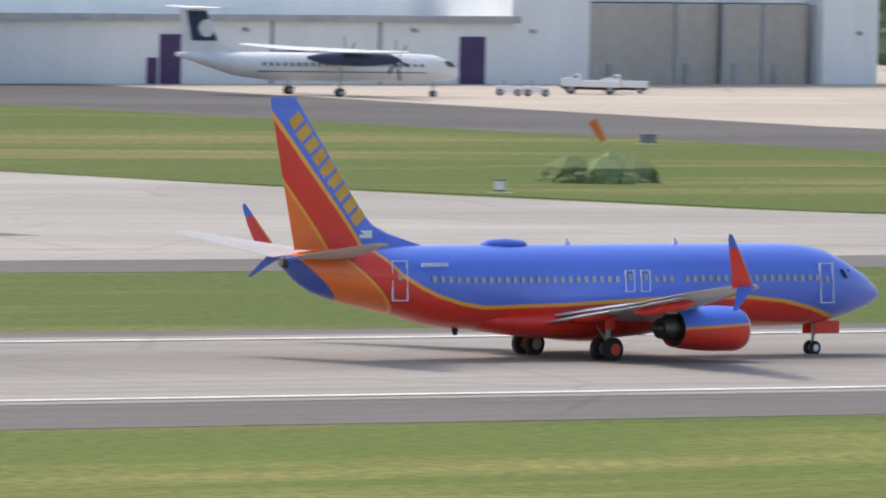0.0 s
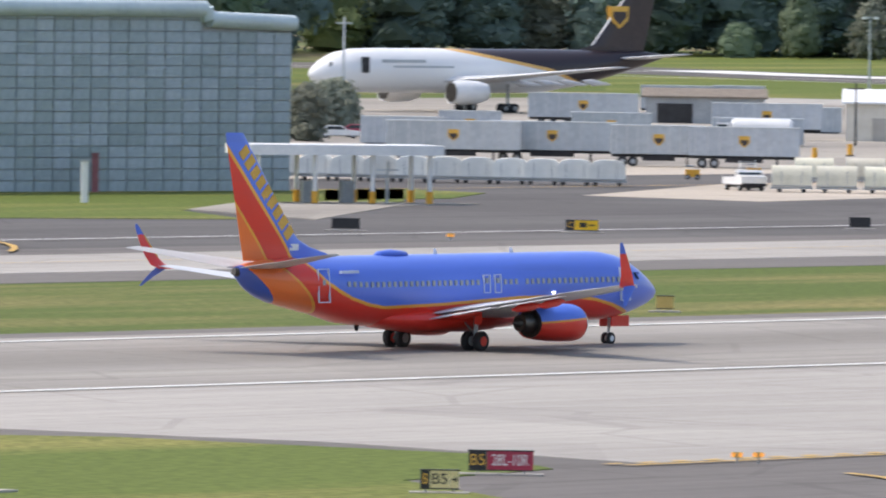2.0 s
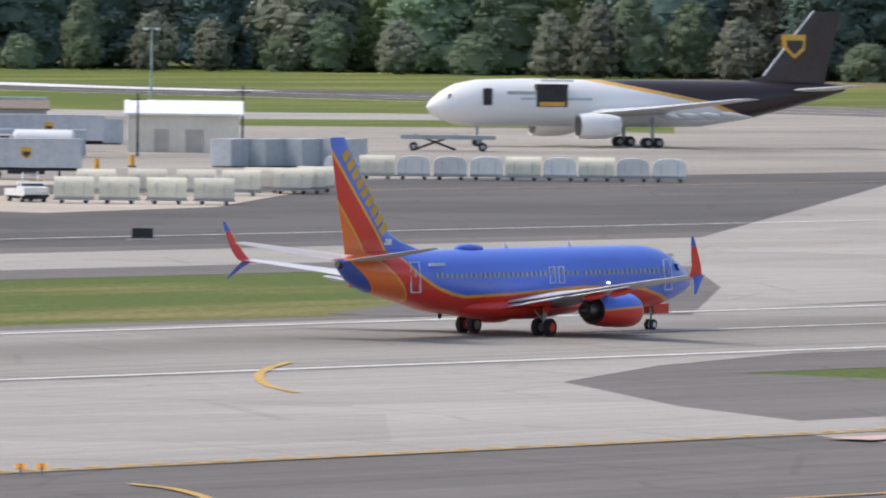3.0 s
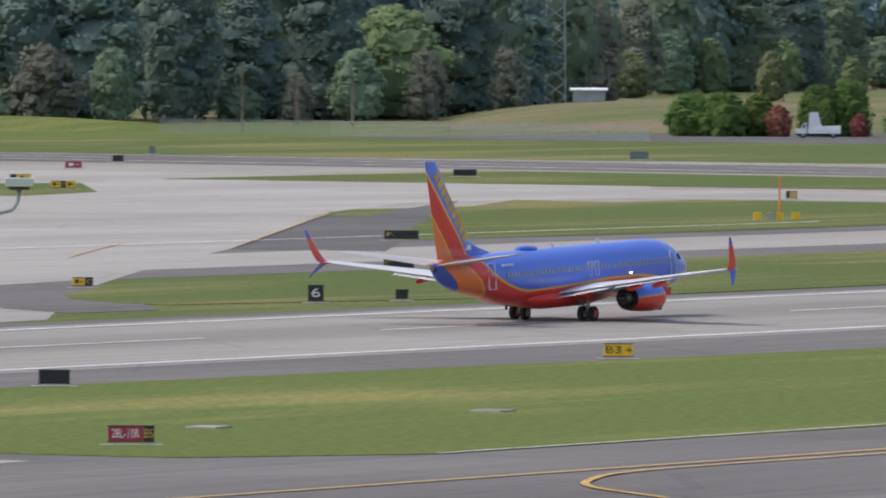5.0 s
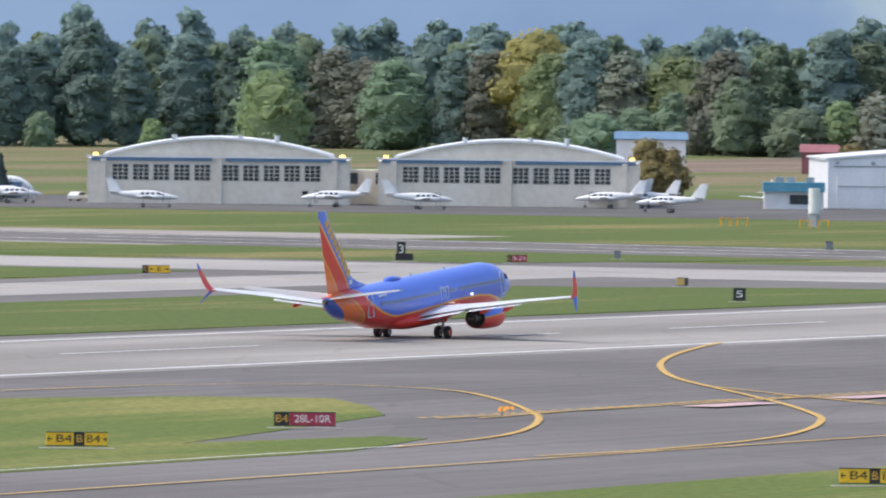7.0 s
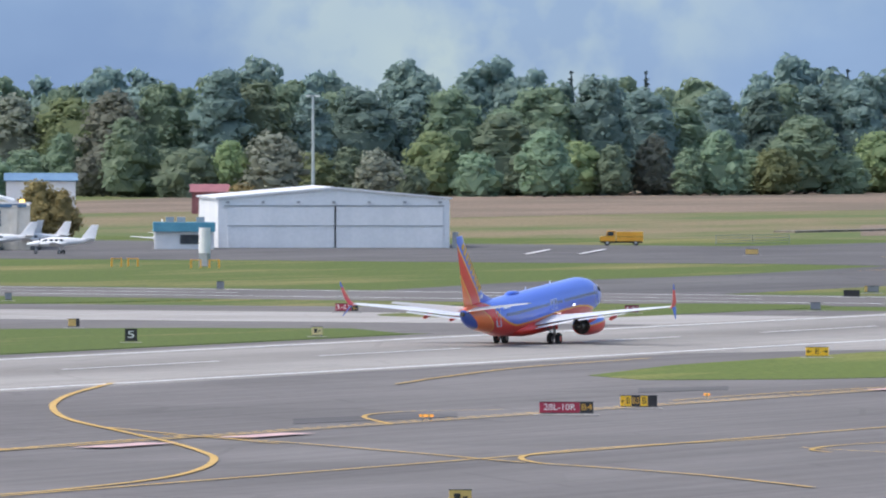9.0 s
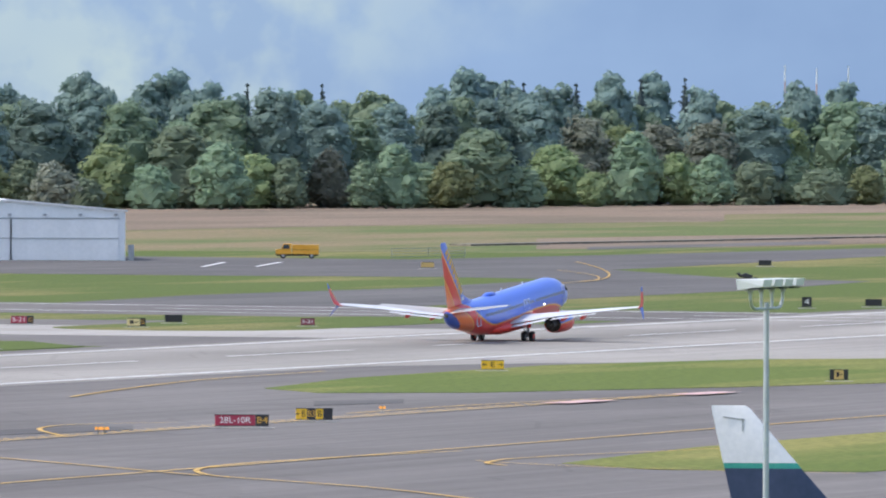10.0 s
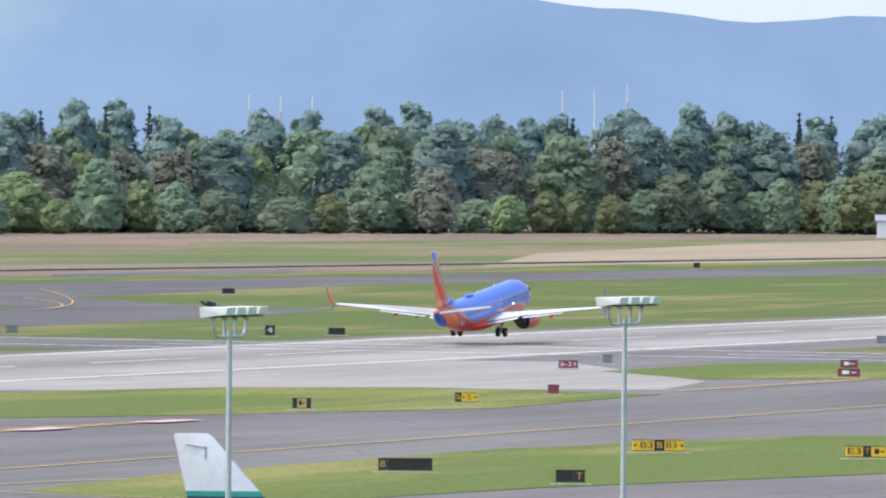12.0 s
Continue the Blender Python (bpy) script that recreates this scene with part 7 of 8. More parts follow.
def parked_airliner():
    """The white airliner whose fin stands before the camera."""
    tip = Vector(at_polar(71.364, 467))
    a = radians(-71.5)
    o = tip + Vector((math.cos(a), math.sin(a))) * 19.2
    f = thing("parked_airliner", "white airliner with dark blue and green tail band", "airliner", pose(o.x, o.y, 0, 0, 0, math.degrees(a)))
    fus = [(19.2, 2.95, 0.04, 0.04), (18.0, 3.1, 1.0, 0.95), (16.0, 3.3, 1.65, 1.7), (13.0, 3.4, 1.88, 2.0), (-7, 3.41, 1.88, 1.99), (-11, 3.68, 1.7, 1.71), (-15, 4.18, 1.12, 1.13), (-18.6, 4.64, 0.32, 0.34)]
    part("fuselage", Shape().loft(body_rings(fus, 28)), WHITE, f, "white fuselage", True)
    levels = [(-12.75, 5.25, 6.7), (-15.62, 3.11, 9.98), (-15.8, 2.98, 10.2), (-17.72, 1.55, 12.42)]
    part("fin", Shape().loft([fin_section(x, c, z, 0.10) for x, c, z in levels[2:]] + [fin_section(-17.9, 1.32, 12.52, 0.05)]), WHITE, f, "white fin tip", True)
    part("fin_line", Shape().loft([fin_section(x, c, z, 0.10) for x, c, z in levels[1:3]]), surface("sea_green_paint", (0.03, 0.28, 0.22), (0.05, 0.36, 0.28), 1.0, 0.4), f, "sea green band", True)
    part("fin_base", Shape().loft([fin_section(-8.3, 9.6, 5.05, 0.02)] + [fin_section(x, c, z, 0.10) for x, c, z in levels[:2]]), NAVY, f, "dark blue fin base", True)
    part("rudder_line", Shape().box((-18.35, -0.09, 12.0), (0.9, 0.03, 0.05), ry=8).box((-18.0, -0.1, 11.75), (0.05, 0.03, 0.5)), GREY, f, "thin rudder seam")
    for s in (-1, 1):
        part("wing", Shape().loft([airfoil(5.3, 7.6, s * 1.9, 2.15, 0.14), airfoil(3.15, 4.7, s * 5.9, 2.75, 0.12), airfoil(-3.0, 1.55, s * 16.9, 4.1, 0.10)]), WING_GREY, f, "grey wing", True)
        part("tailplane", Shape().loft([airfoil(-13.7, 4.1, s * 0.5, 4.85, 0.09), airfoil(-17.1, 1.5, s * 7.15, 5.75, 0.08)]), STAB_GREY, f, "grey tailplane", True)
        part("engine", Shape().loft(body_rings([(7.3, 1.55, 1.08, 1.03), (5.5, 1.6, 1.27, 1.14), (2.4, 1.6, 0.94, 0.88)], 20)), NAVY, f, "dark blue engine", True, pose(0, s * 4.83, 0))
        wheel(f, 0, s * 2.86, 0.565, 0.8, GREY)
    wheel(f, 15.6, 0, 0.345, 0.4, GREY)
    return f


parked_airliner()


# ---- airfield signs ----
LETTER_WHITE = surface("white_letters", (0.72, 0.72, 0.70), (0.84, 0.84, 0.82), 2.0, 0.5)
MAROON_SIGN = surface("maroon_sign_back", (0.20, 0.03, 0.06), (0.28, 0.05, 0.09), 1.0, 0.5)
GREY_SIGN = surface("grey_sign_back", (0.14, 0.16, 0.19), (0.22, 0.24, 0.27), 1.0, 0.5)
BACK_YELLOW = surface("weathered_yellow", (0.50, 0.34, 0.10), (0.62, 0.44, 0.16), 1.0, 0.5)
SIGN_KIND = {"Y": (YELLOW, BLACK, "yellow"), "K": (BLACK, GOLD, "black"), "W": (BLACK, LETTER_WHITE, "black"), "R": (RED, LETTER_WHITE, "red"), "P": (PALE_YELLOW, BLACK, "faded yellow"), "M": (MAROON_SIGN, LETTER_WHITE, "maroon"), "G": (GREY_SIGN, GREY_SIGN, "grey"), "B": (BACK_YELLOW, DARK, "brownish yellow"), "L": (WHITE, DARK, "white")}


def sign(p, w, h, cells, rise=0.22, turn=0.0):
    """An airfield sign on short legs; cells are (share of width, colour, text); '|' draws plain bars."""
    words = [t for _, _, t in cells if t and t not in "|<>"]
    colours = []
    for _, k, _ in cells:
        if SIGN_KIND[k][2] not in colours:
            colours.append(SIGN_KIND[k][2])
    label = "%s airfield sign %s on short legs" % (" and ".join(colours[:2]), ("reading " + " ".join(words[:2])) if words else "without letters")
    s = thing("airfield_sign", label, "sign", pose(p[0], p[1], 0.03, 0, 0, toward_eye(*p) + turn), "airfield signs")
    part("footing", Shape().box((0, 0, 0.0), (w + 0.9, 1.4, 0.12)), TAXI_CONCRETE, s, "pale concrete footing")
    for u in (-0.36, 0.36):
        part("leg", Shape().tube((u * w, 0, 0), (u * w, 0, rise + 0.06), 0.05, n=6), GREY, s)
    u = -w / 2
    for share, k, text in cells:
        cw = w * share
        bg, fg, _ = SIGN_KIND[k]
        c = part("panel", Shape().box((u + cw / 2, 0, rise + h / 2), (cw - 0.02, 0.24, h), cut=0.03), bg, s)
        if text == "|":
            part("bar", Shape().box((u + cw * 0.36, -0.125, rise + h * 0.52), (cw * 0.3, 0.03, h * 0.5)), fg, c)
            part("bar", Shape().box((u + cw * 0.72, -0.125, rise + h * 0.5), (cw * 0.22, 0.03, h * 0.14)), fg, c)
        elif text in ("<", ">"):
            d = 1 if text == ">" else -1
            part("arrow", Shape().box((u + cw / 2, -0.125, rise + h / 2), (cw * 0.5, 0.03, h * 0.1)).prism([(u + cw / 2 + d * cw * 0.36, rise + h / 2), (u + cw / 2 + d * cw * 0.1, rise + h * 0.74), (u + cw / 2 + d * cw * 0.1, rise + h * 0.26)], -0.14, -0.11, "y"), fg, c)
        elif text:
            lettering(text, h * 0.86, fg, c, pose(u + cw / 2, -0.13, rise + h * 0.5), width=cw * (0.78 if len(text) > 1 else 0.42 + 0.1 * (cw < 1.5)))
        u += cw
    for ez in (rise + h + 0.02, rise - 0.02):
        part("edge_frame", Shape().box((0, 0, ez), (w + 0.06, 0.28, 0.05)), BLACK, s)
    return s


SIGNS = [
    ((358.1, 368.7), 1.65, 0.82, [(1, "Y", "|")]), ((456.6, 452.5), 1.0, 1.15, [(1, "W", "7")]), ((621.0, 711.5), 1.25, 0.55, [(1, "G", "")]), ((520.4, 611.8), 0.8, 0.65, [(1, "L", "")]),
    ((520.4, 569.2), 2.5, 0.7, [(1, "K", "")]), ((618.2, 648.9), 1.5, 0.5, [(1, "B", "")]), ((574.4, 557.2), 1.7, 0.72, [(0.25, "Y", "<"), (0.75, "Y", "|")]), ((605.1, 561.6), 1.7, 0.72, [(0.7, "Y", "|"), (0.3, "K", "")]),
    ((525.2, 497.6), 1.6, 0.75, [(1, "K", "")]), ((687.1, 575.2), 2.2, 0.72, [(1, "K", "")]), ((702.8, 564.3), 2.55, 0.75, [(0.27, "K", "C"), (0.73, "Y", "|")]), ((735.1, 561.7), 1.7, 0.7, [(1, "K", "")]),
    ((391.9, 319.0), 2.85, 0.82, [(0.28, "K", "B5"), (0.72, "R", "28L-10R")]), ((377.0, 310.2), 1.65, 0.75, [(0.25, "K", "B"), (0.5, "P", "B5"), (0.25, "P", ">")]), ((565.6, 447.4), 1.1, 0.75, [(1, "B", "")]), ((653.6, 478.0), 3.2, 0.75, [(0.34, "P", "|"), (0.24, "K", "F"), (0.42, "P", "|")]),
    ((676.8, 492.1), 2.7, 0.72, [(1, "K", "")]), ((520.3, 319.5), 2.45, 0.8, [(0.76, "R", "28L-10R"), (0.24, "K", "B5")]), ((593.8, 370.1), 1.9, 0.78, [(1, "K", "")]), ((1285.1, 739.0), 3.0, 0.7, [(1, "K", "")]),
    ((956.6, 557.1), 3.3, 0.72, [(0.28, "K", "F"), (0.72, "K", "")]), ((789.8, 489.6), 1.65, 0.6, [(0.6, "Y", "|"), (0.4, "K", "C")]), ((1304.4, 810.1), 2.2, 0.75, [(1, "R", "|")]), ((1355.1, 834.4), 1.5, 0.75, [(1, "K", "")]),
    ((1432.3, 876.1), 0.9, 0.8, [(1, "G", "")]), ((1367.0, 876.8), 1.1, 1.1, [(1, "W", "2")]), ((1301.9, 849.3), 4.4, 0.75, [(1, "K", "")]), ((1212.8, 760.9), 2.6, 0.7, [(0.3, "K", ""), (0.7, "Y", "|")]), ((1172.8, 729.8), 3.0, 0.75, [(0.4, "Y", "|"), (0.2, "K", "F"), (0.4, "Y", "|")]),
    ((762.6, 451.7), 1.2, 1.15, [(1, "W", "6")]), ((772.3, 449.7), 1.0, 0.65, [(1, "K", "")]), ((856.1, 498.8), 2.6, 0.72, [(0.25, "K", "C"), (0.75, "K", "")]), ((659.8, 367.8), 1.9, 0.78, [(0.66, "Y", "B3"), (0.34, "Y", ">")]),
    ((1309.5, 678.8), 1.7, 0.75, [(1, "B", "")]), ((1172.5, 630.8), 1.35, 0.75, [(0.3, "K", ""), (0.7, "B", "")]), ((1431.4, 794.7), 2.6, 0.85, [(1, "G", "")]), ((631.7, 313.7), 3.75, 0.78, [(0.13, "Y", "<"), (0.32, "Y", "B4"), (0.18, "K", "B"), (0.27, "Y", "B4"), (0.10, "Y", ">")]),
    ((676.1, 319.3), 4.0, 0.82, [(0.25, "K", "B4"), (0.75, "R", "28L-10R")]), ((1133.8, 553.6), 3.0, 0.75, [(0.22, "K", "C"), (0.26, "Y", "<"), (0.26, "Y", "E"), (0.26, "Y", ">")]), ((1231.5, 568.9), 2.1, 0.7, [(1, "K", "")]), ((1251.6, 578.6), 1.05, 1.7, [(1, "W", "3")]),
    ((1234.4, 555.7), 2.3, 0.72, [(0.24, "K", "C"), (0.76, "R", "3-21")]), ((1270.4, 558.7), 0.8, 0.75, [(1, "G", "")]), ((1123.9, 486.7), 1.2, 0.75, [(0.7, "B", ""), (0.3, "K", "")]), ((1058.8, 452.3), 1.25, 1.15, [(1, "W", "5")]), ((1361.8, 569.4), 0.85, 0.8, [(1, "G", "")]),
    ((1219.9, 494.4), 2.6, 0.78, [(0.7, "R", "3-21"), (0.3, "K", "C")]), ((1092.9, 446.2), 1.1, 0.8, [(1, "P", "|")]), ((1211.9, 477.3), 2.1, 0.8, [(0.7, "P", "|"), (0.3, "K", "E")]), ((1237.3, 482.7), 2.0, 0.75, [(1, "K", "")]), ((1023.9, 367.2), 2.15, 0.78, [(0.33, "Y", "<"), (0.34, "Y", "E"), (0.33, "Y", ">")]),
    ((829.1, 317.8), 4.15, 0.8, [(0.75, "R", "28L-10R"), (0.25, "K", "B4")]), ((848.9, 319.3), 2.9, 0.82, [(0.12, "Y", "<"), (0.18, "Y", "B"), (0.24, "K", "B3"), (0.2, "Y", "B"), (0.26, "K", "")]), ((1336.4, 474.8), 2.0, 0.72, [(1, "K", "")]), ((1369.3, 483.8), 1.8, 0.7, [(0.2, "B", ""), (0.8, "G", "")]), ((1694.9, 618.7), 2.0, 0.75, [(1, "B", "")]),
    ((1375.7, 451.6), 1.25, 1.15, [(1, "W", "4")]), ((1388.1, 446.8), 2.1, 0.75, [(1, "K", "")]), ((998.9, 324.8), 1.7, 0.85, [(0.25, "K", ""), (0.5, "B", "|"), (0.25, "K", "")]), ((1034.3, 320.1), 2.1, 0.78, [(0.28, "K", "B"), (0.24, "Y", "<"), (0.24, "Y", "E"), (0.24, "Y", ">")]), ((813.7, 256.5), 4.0, 0.82, [(0.17, "K", "B"), (0.83, "K", "")]),
    ((1227.1, 462.4), 1.6, 0.7, [(1, "M", "3-21")]), ((1250.6, 448.7), 1.2, 0.75, [(1, "G", "")]), ((1199.5, 359.7), 2.1, 0.75, [(1, "M", "3-21")]), ((1076.2, 324.2), 1.1, 0.75, [(1, "M", "")]), ((792.1, 237.3), 2.1, 0.8, [(0.62, "K", ""), (0.38, "K", "T")]), ((878.1, 255.8), 4.1, 0.8, [(0.12, "Y", "<"), (0.3, "Y", "B3"), (0.2, "K", "B"), (0.26, "Y", "B3"), (0.12, "Y", ">")]),
    ((870.9, 236.8), 3.2, 0.78, [(0.42, "Y", "E3"), (0.2, "K", "T"), (0.38, "Y", "|")]), ((1178.0, 322.3), 2.4, 0.75, [(1, "M", "|")]), ((1226.3, 335.5), 1.9, 0.75, [(1, "M", "|")]), ((1750.6, 581.7), 2.0, 0.72, [(1, "K", "")]), ((1234.0, 365.5), 1.1, 0.75, [(1, "G", "")]), ((2216.1, 638.0), 1.3, 0.9, [(1, "K", "")]),
    ((607.5, 251.1), 3.9, 0.8, [(0.12, "Y", "<"), (0.32, "Y", "B4"), (0.16, "K", "B"), (0.28, "Y", "B4"), (0.12, "Y", ">")]), ((638.3, 251.4), 1.35, 0.85, [(1, "B", "|")]), ((1354.6, 566.3), 0.9, 0.85, [(1, "G", "")]), ((1385.4, 374.7), 1.6, 0.75, [(1, "G", "")])]
for p, w, h, cells in SIGNS:
    sign(p, w, h, cells)

AMBER = glow("amber_lens", (0.9, 0.35, 0.06), 0.5)
for p in ((409.7, 319.8), (410.5, 319.2), (507.3, 321.2), (507.6, 320.9), (810.8, 321.9), (810.8, 322.4), (811.1, 321.9), (710.2, 320.7), (715.1, 322.3), (714.2, 322.4), (878.4, 324.5), (674.6, 554.4), (676.0, 555.5)):
    g = thing("guard_light", "small yellow twin guard light beside the pavement", "light", on(p), "runway guard lights")
    part("housing", Shape().box((0, 0, 0.42), (0.5, 0.2, 0.24), cut=0.04), BACK_YELLOW, g)
    part("stem", Shape().tube((0, 0, 0.0), (0, 0, 0.3), 0.05, n=6), GREY, g)
    for u in (-0.16, 0.16):
        part("lens", Shape().tube((u, -0.13, 0.42), (u, -0.09, 0.42), 0.1, n=10), AMBER, g, "lit amber lens")


# ---- masts and poles ----
def apron_mast(az, dist, turn):
    x, y = at_polar(az, dist)
    m = thing("apron_light_mast", "tall grey steel apron mast with four floodlights", "light mast", pose(x, y, 0, 0, 0, toward_eye(x, y) + turn), "apron light masts")
    part("pole", Shape().tube((0, 0, 0), (0, 0, 18.95), 0.115, 0.075, 14), GALVANIZED, m, "tapered galvanized pole", True)
    bar = Shape()
    pts = [(-1.36, 0, 19.35), (-1.34, 0, 19.05), (-1.2, 0, 18.84), (-0.95, 0, 18.77), (0.95, 0, 18.77), (1.2, 0, 18.84), (1.34, 0, 19.05), (1.36, 0, 19.35)]
    for p, q in zip(pts, pts[1:]):
        bar.tube(p, q, 0.045, n=8)
    for u in (-0.44, 0.44):
        bar.tube((u, 0, 18.77), (u, 0, 19.3), 0.045, n=8)
    part("crossbar", bar, GALVANIZED, m, "bent steel crossbar", True)
    for u in (-1.36, -0.44, 0.44, 1.36):
        h = part("floodlight", Shape().loft([[(u - 0.34, -0.55, 19.62), (u + 0.34, -0.55, 19.62), (u + 0.34, 0.3, 19.62), (u - 0.34, 0.3, 19.62)], [(u - 0.34, -0.5, 19.42), (u + 0.34, -0.5, 19.42), (u + 0.28, 0.28, 19.32), (u - 0.28, 0.28, 19.32)]]), OFFWHITE, m, "white floodlight box")
        part("bracket", Shape().box((u, 0, 19.33), (0.12, 0.12, 0.16)), GREY, h)
        part("floodlight_glass", Shape().box((u, -0.12, 19.365), (0.5, 0.6, 0.05)), GLASS, h)
    part("base_plate", Shape().tube((0, 0, -0.02), (0, 0, 0.5), 0.35, n=14), TAXI_CONCRETE, m)
    return m


apron_mast(57.611, 281, 0)
apron_mast(71.627, 328, 70)
apron_mast(73.586, 358, 68)
bx, by = at_polar(71.52, 328)
crow = thing("crow", "black crow perched on a floodlight", "bird", pose(bx, by, 19.57, 0, 0, toward_eye(bx, by)))
part("body", Shape().loft([[(x, w * math.sin(i * math.pi / 5), z + h * math.cos(i * math.pi / 5)) for i in range(10)] for x, z, w, h in ((-0.17, 0.12, 0.01, 0.01), (-0.1, 0.13, 0.05, 0.05), (0.02, 0.14, 0.08, 0.08), (0.14, 0.11, 0.06, 0.06), (0.2, 0.09, 0.02, 0.02))]), BLACK, crow, "", True)
part("head", Shape().tube((-0.14, 0, 0.15), (-0.2, 0, 0.2), 0.05, 0.04, 8).tube((-0.2, 0, 0.2), (-0.27, 0, 0.19), 0.022, 0.004, 6), BLACK, crow)
part("tail", Shape().box((0.26, 0, 0.08), (0.2, 0.08, 0.02), ry=10), BLACK, crow)
for s in (-1, 1):
    part("wing", Shape().box((0.08, s * 0.07, 0.13), (0.26, 0.02, 0.1), ry=12), BLACK, crow)
    part("leg", Shape().tube((0.0, s * 0.03, 0.0), (0.02, s * 0.03, 0.09), 0.008, n=5), DARK, crow)


def pole(p, h, label="slim wooden utility pole", r=0.16, mat=WOOD, head=False, group="utility poles"):
    o = thing("pole", label, "pole", on(p), group)
    part("shaft", Shape().tube((0, 0, -0.3), (0, 0, h), r, r * 0.6, 8), mat, o)
    if head:
        part("lamp_arm", Shape().box((0, 0, h), (2.0, 0.2, 0.14)), GREY, o)
        for u in (-0.85, 0.85):
            part("lamp_head", Shape().box((u, -0.1, h - 0.1), (0.8, 0.5, 0.35), cut=0.08), OFFWHITE, o)
    else:
        part("crossarm", Shape().box((0, 0, h - 0.7), (1.9, 0.12, 0.14)), mat, o)
    return o


for p, h in (((1649.9, 991.6), 12), ((1781.9, 1059.9), 9), ((1761.3, 1036.0), 9), ((1886.4, 1097.6), 9), ((2055.9, 1174.7), 10), ((1872.4, 1089.0), 9.5), ((1963.9, 1117.3), 10), ((1751.5, 1041.2), 8), ((1726.2, 1015.0), 8), ((1784.2, 936.4), 7.5), ((3707.6, 1142.7), 8), ((3065.4, 1082.8), 9)):
    pole(p, h)
pole((1343.3, 1025.2), 11, "grey lamp post with two heads", 0.2, GALVANIZED, True)
pole((1010.5, 846.6), 13, "tall grey pole beside the parked freighter", 0.2, GALVANIZED)
pole((1116.6, 838.2), 6.5, "dark steel pole in the cargo yard", 0.14, DARK)
pole((1016.0, 777.2), 7.0, "dark steel pole in the cargo yard", 0.14, DARK)
pole((715.9, 752.6), 5.0, "slim grey pole on the apron", 0.12, GREY)
pole((756.3, 628.6), 3.6, "short grey post beside the taxilane", 0.14, GALVANIZED)
pole(at_polar(67.77, 2050), 25, "tall lamp post beyond the white hangar", 0.36, GALVANIZED, True)
for p in ((729.7, 639.5), (757.3, 662.5)):
    o = thing("marker_post", "white square post at the foot of the wall", "post", on(p))
    part("shaft", Shape().box((0, 0, 1.75), (0.62, 0.62, 3.5), cut=0.08), (WHITE, MAROON)[p[1] > 645], o)
    part("cap", Shape().box((0, 0, 3.56), (0.75, 0.75, 0.12)), GREY, o)
tower = thing("lattice_tower", "red and white lattice radio tower above the trees", "tower", on(at_polar(60.545, 2260)))
lat = Shape()
for sx in (-1, 1):
    for sy in (-1, 1):
        lat.tube((sx * 2.0, sy * 2.0, 0), (sx * 1.7, sy * 1.7, 24), 0.16, n=6)
for k in range(8):
    z = 3 * k
    for s in (-1, 1):
        lat.tube((-1.9, s * 1.9, z), (1.9, s * 1.9, z + 3), 0.09, n=5).tube((1.9, s * 1.9, z), (-1.9, s * 1.9, z + 3), 0.09, n=5)
part("frame", lat, GALVANIZED, tower, "grey lattice frame")
part("cabin", Shape().box((0, 0, 25.2), (4.6, 4.6, 2.4), cut=0.2), MAROON, tower, "red cabin")
part("deck", Shape().box((0, 0, 23.8), (5.2, 5.2, 0.4)), WHITE, tower)
for k, (azm, top) in enumerate(((71.714, 43), (71.871, 42), (72.028, 43), (73.266, 45), (73.426, 47), (73.589, 48))):
    x, y = at_polar(azm, 4400)
    o = thing("radio_mast", "thin red and white radio mast on the far hillside", "mast", pose(x, y, 0), "far radio masts")
    part("shaft", Shape().tube((0, 0, 0), (0, 0, top * 0.86), 0.32, 0.28, 6), WHITE if k in (2, 3, 4) else RED_LINE, o)
    part("tip", Shape().tube((0, 0, top * 0.86), (0, 0, top), 0.28, 0.2, 6), WHITE, o)
for p, z in (((608.9, 704.5), 2.2), ((863.4, 904.4), 9.3), ((1547.3, 1097.3), 1.5)):
    o = thing("windsock", "hanging orange windsock on a thin post", "windsock", on(p), "windsocks")
    part("post", Shape().tube((0, 0, 0), (0, 0, z), 0.05, n=6), GREY, o)
    part("sock", Shape().tube((0, 0, z), (0.9, 0, z - 1.6), 0.42, 0.26, 10, caps=False), ORANGE, o, "faded orange cloth cone")
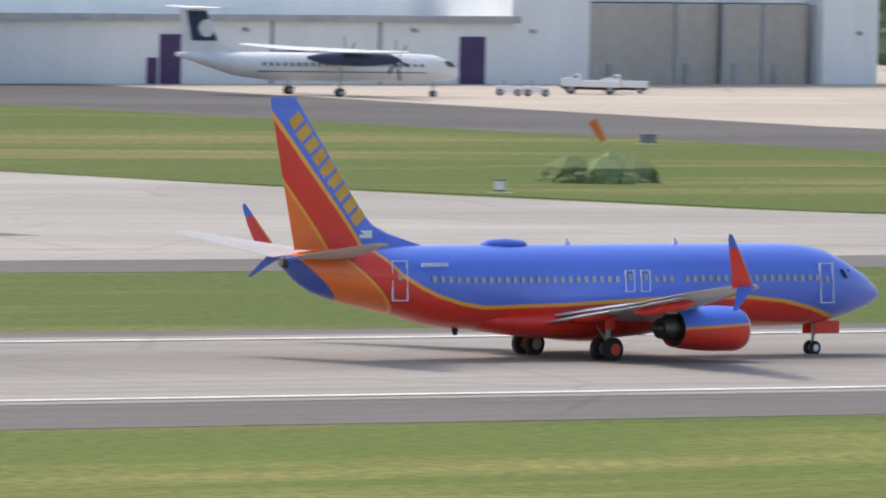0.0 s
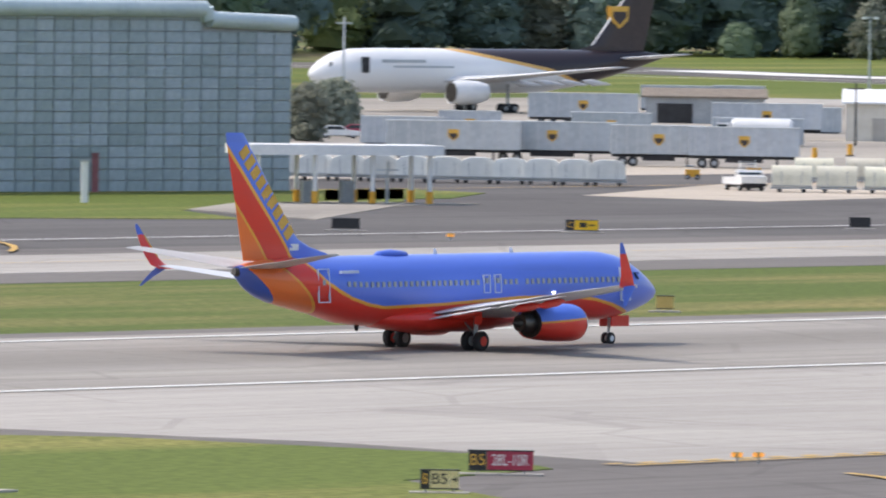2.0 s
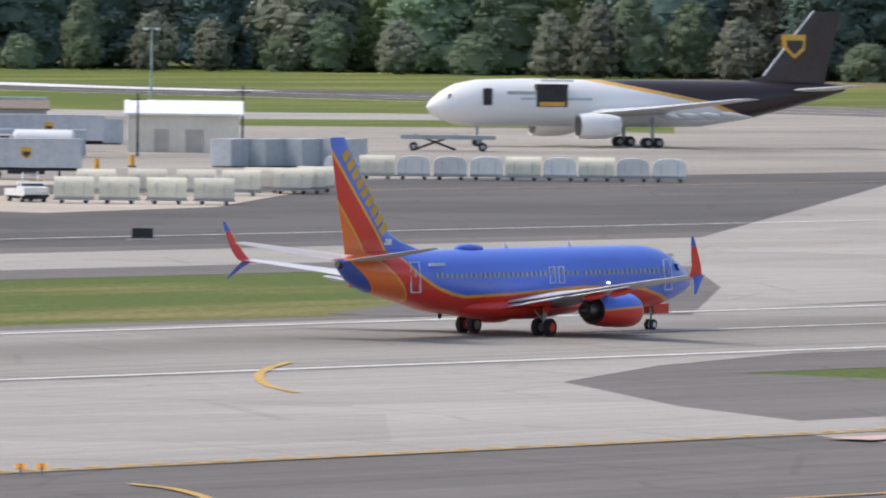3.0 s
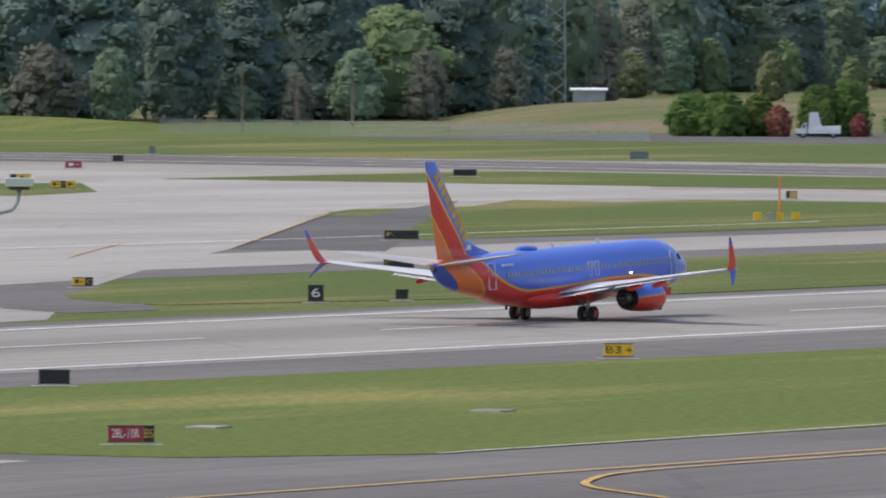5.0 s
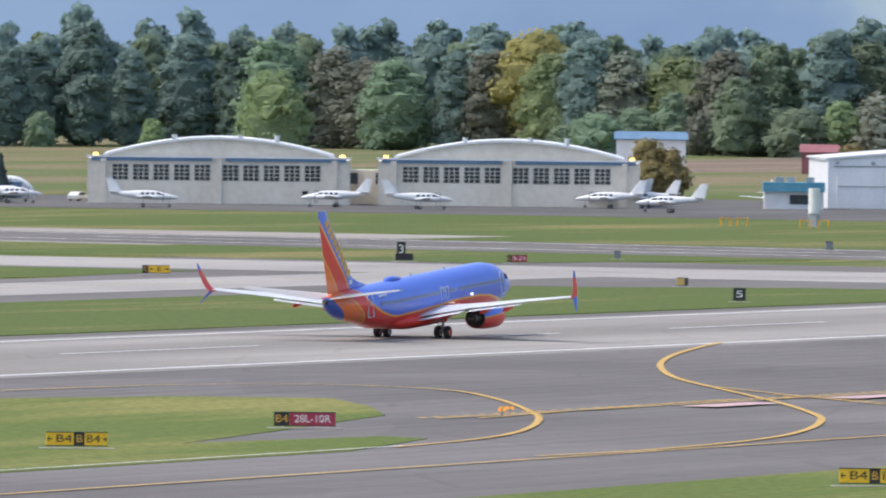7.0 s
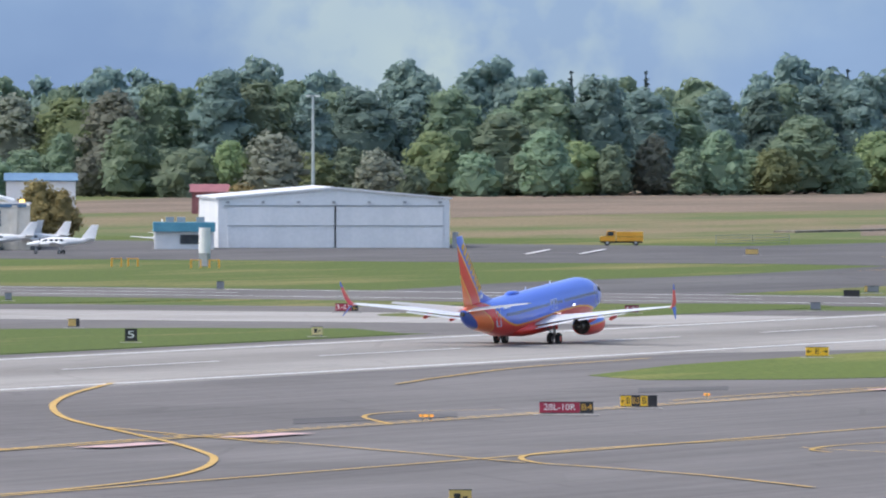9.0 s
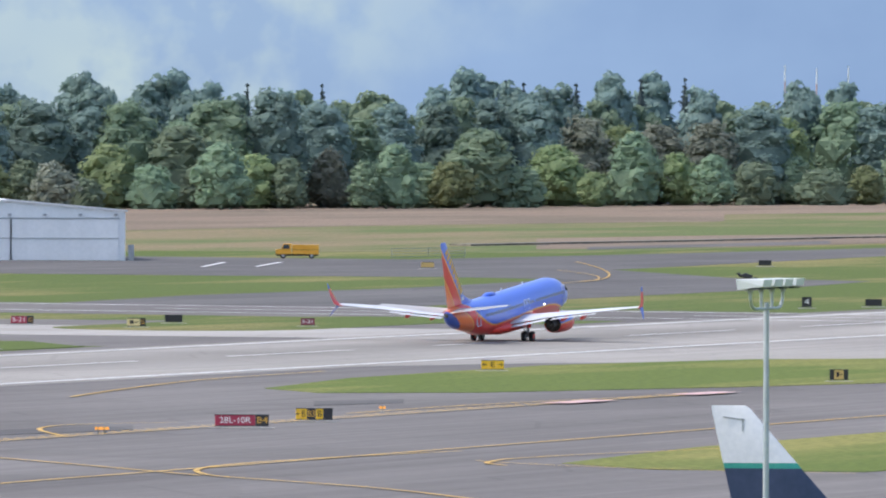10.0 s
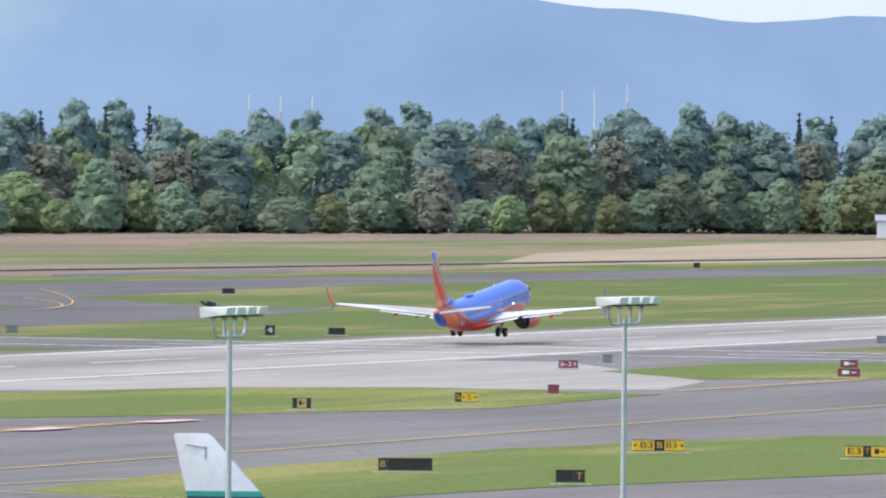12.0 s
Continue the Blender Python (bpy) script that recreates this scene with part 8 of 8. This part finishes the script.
for p, k in (((1067.6, 578.5), 0), ((1069.2, 576.7), 1), ((1073.0, 576.8), 0), ((1068.6, 577.4), 2)):
    o = thing("antenna_box", "yellow equipment box beside the taxiway", "equipment", on(p), "taxiway equipment")
    part("body", Shape().box((0, 0, 0.4), (0.75, 0.6, 0.8), cut=0.06), (YELLOW, YELLOW, GREY)[k], o)
    if k == 1:
        part("mast", Shape().tube((0, 0, 0.8), (0, 0, 4.6), 0.12, 0.08, 8), ORANGE, o, "orange mast")


def fence(p, q, h=2.4, step=6.0):
    p, q = Vector(p), Vector(q)
    n = int((q - p).length / step)
    f = thing("chain_link_fence", "grey chain-link fence along the airfield edge", "fence", pose(p.x, p.y, 0, 0, 0, math.degrees(math.atan2(q.y - p.y, q.x - p.x))))
    ln = (q - p).length
    post = Shape().tube((0, 0, -0.2), (0, 0, h + 0.15), 0.05, n=6).mesh("post", FENCE)
    for k in range(n + 1):
        part("post", post, None, f, at=pose(ln * k / n, 0, 0))
    wires = Shape()
    rows = 12 if h > 2 else 4
    for k in range(rows):
        wires.box((ln / 2, 0, 0.1 + (h - 0.1) * k / (rows - 1)), (ln, 0.05, 0.07))
    part("wire_mesh", wires, FENCE, f, "woven wire")
    return f


fence((1631.9, 996.8), (1630.5, 963.4))
fence((1630.5, 963.4), (1601.3, 887.1))
fence((1684.1, 922.5), (1681.2, 908.1), 2.6, 5.0)
fence((1826.0, 673.0), (1841.0, 665.3), 1.5)
for p in ((573.4, 327.9), (542.9, 328.4), (574.2, 328.2), (360.8, 321.4), (633.0, 327.5), (300.7, 319.5)):
    setting("drain_cover", Shape().box((p[0], p[1], 0.1), (1.7, 2.0, 0.12)), TAXI_CONCRETE, "pale concrete drain cover in the grass", "drain cover")
setting("berm", Shape().prism([(1990, 718), (2700, 640), (2705, 646), (1995, 724)], 0, 0.35, "z"), surface("dark_earth", (0.10, 0.09, 0.075), (0.24, 0.21, 0.16), 0.05, 0.9), "low dark earth bank across the meadow", "bank")


motions()
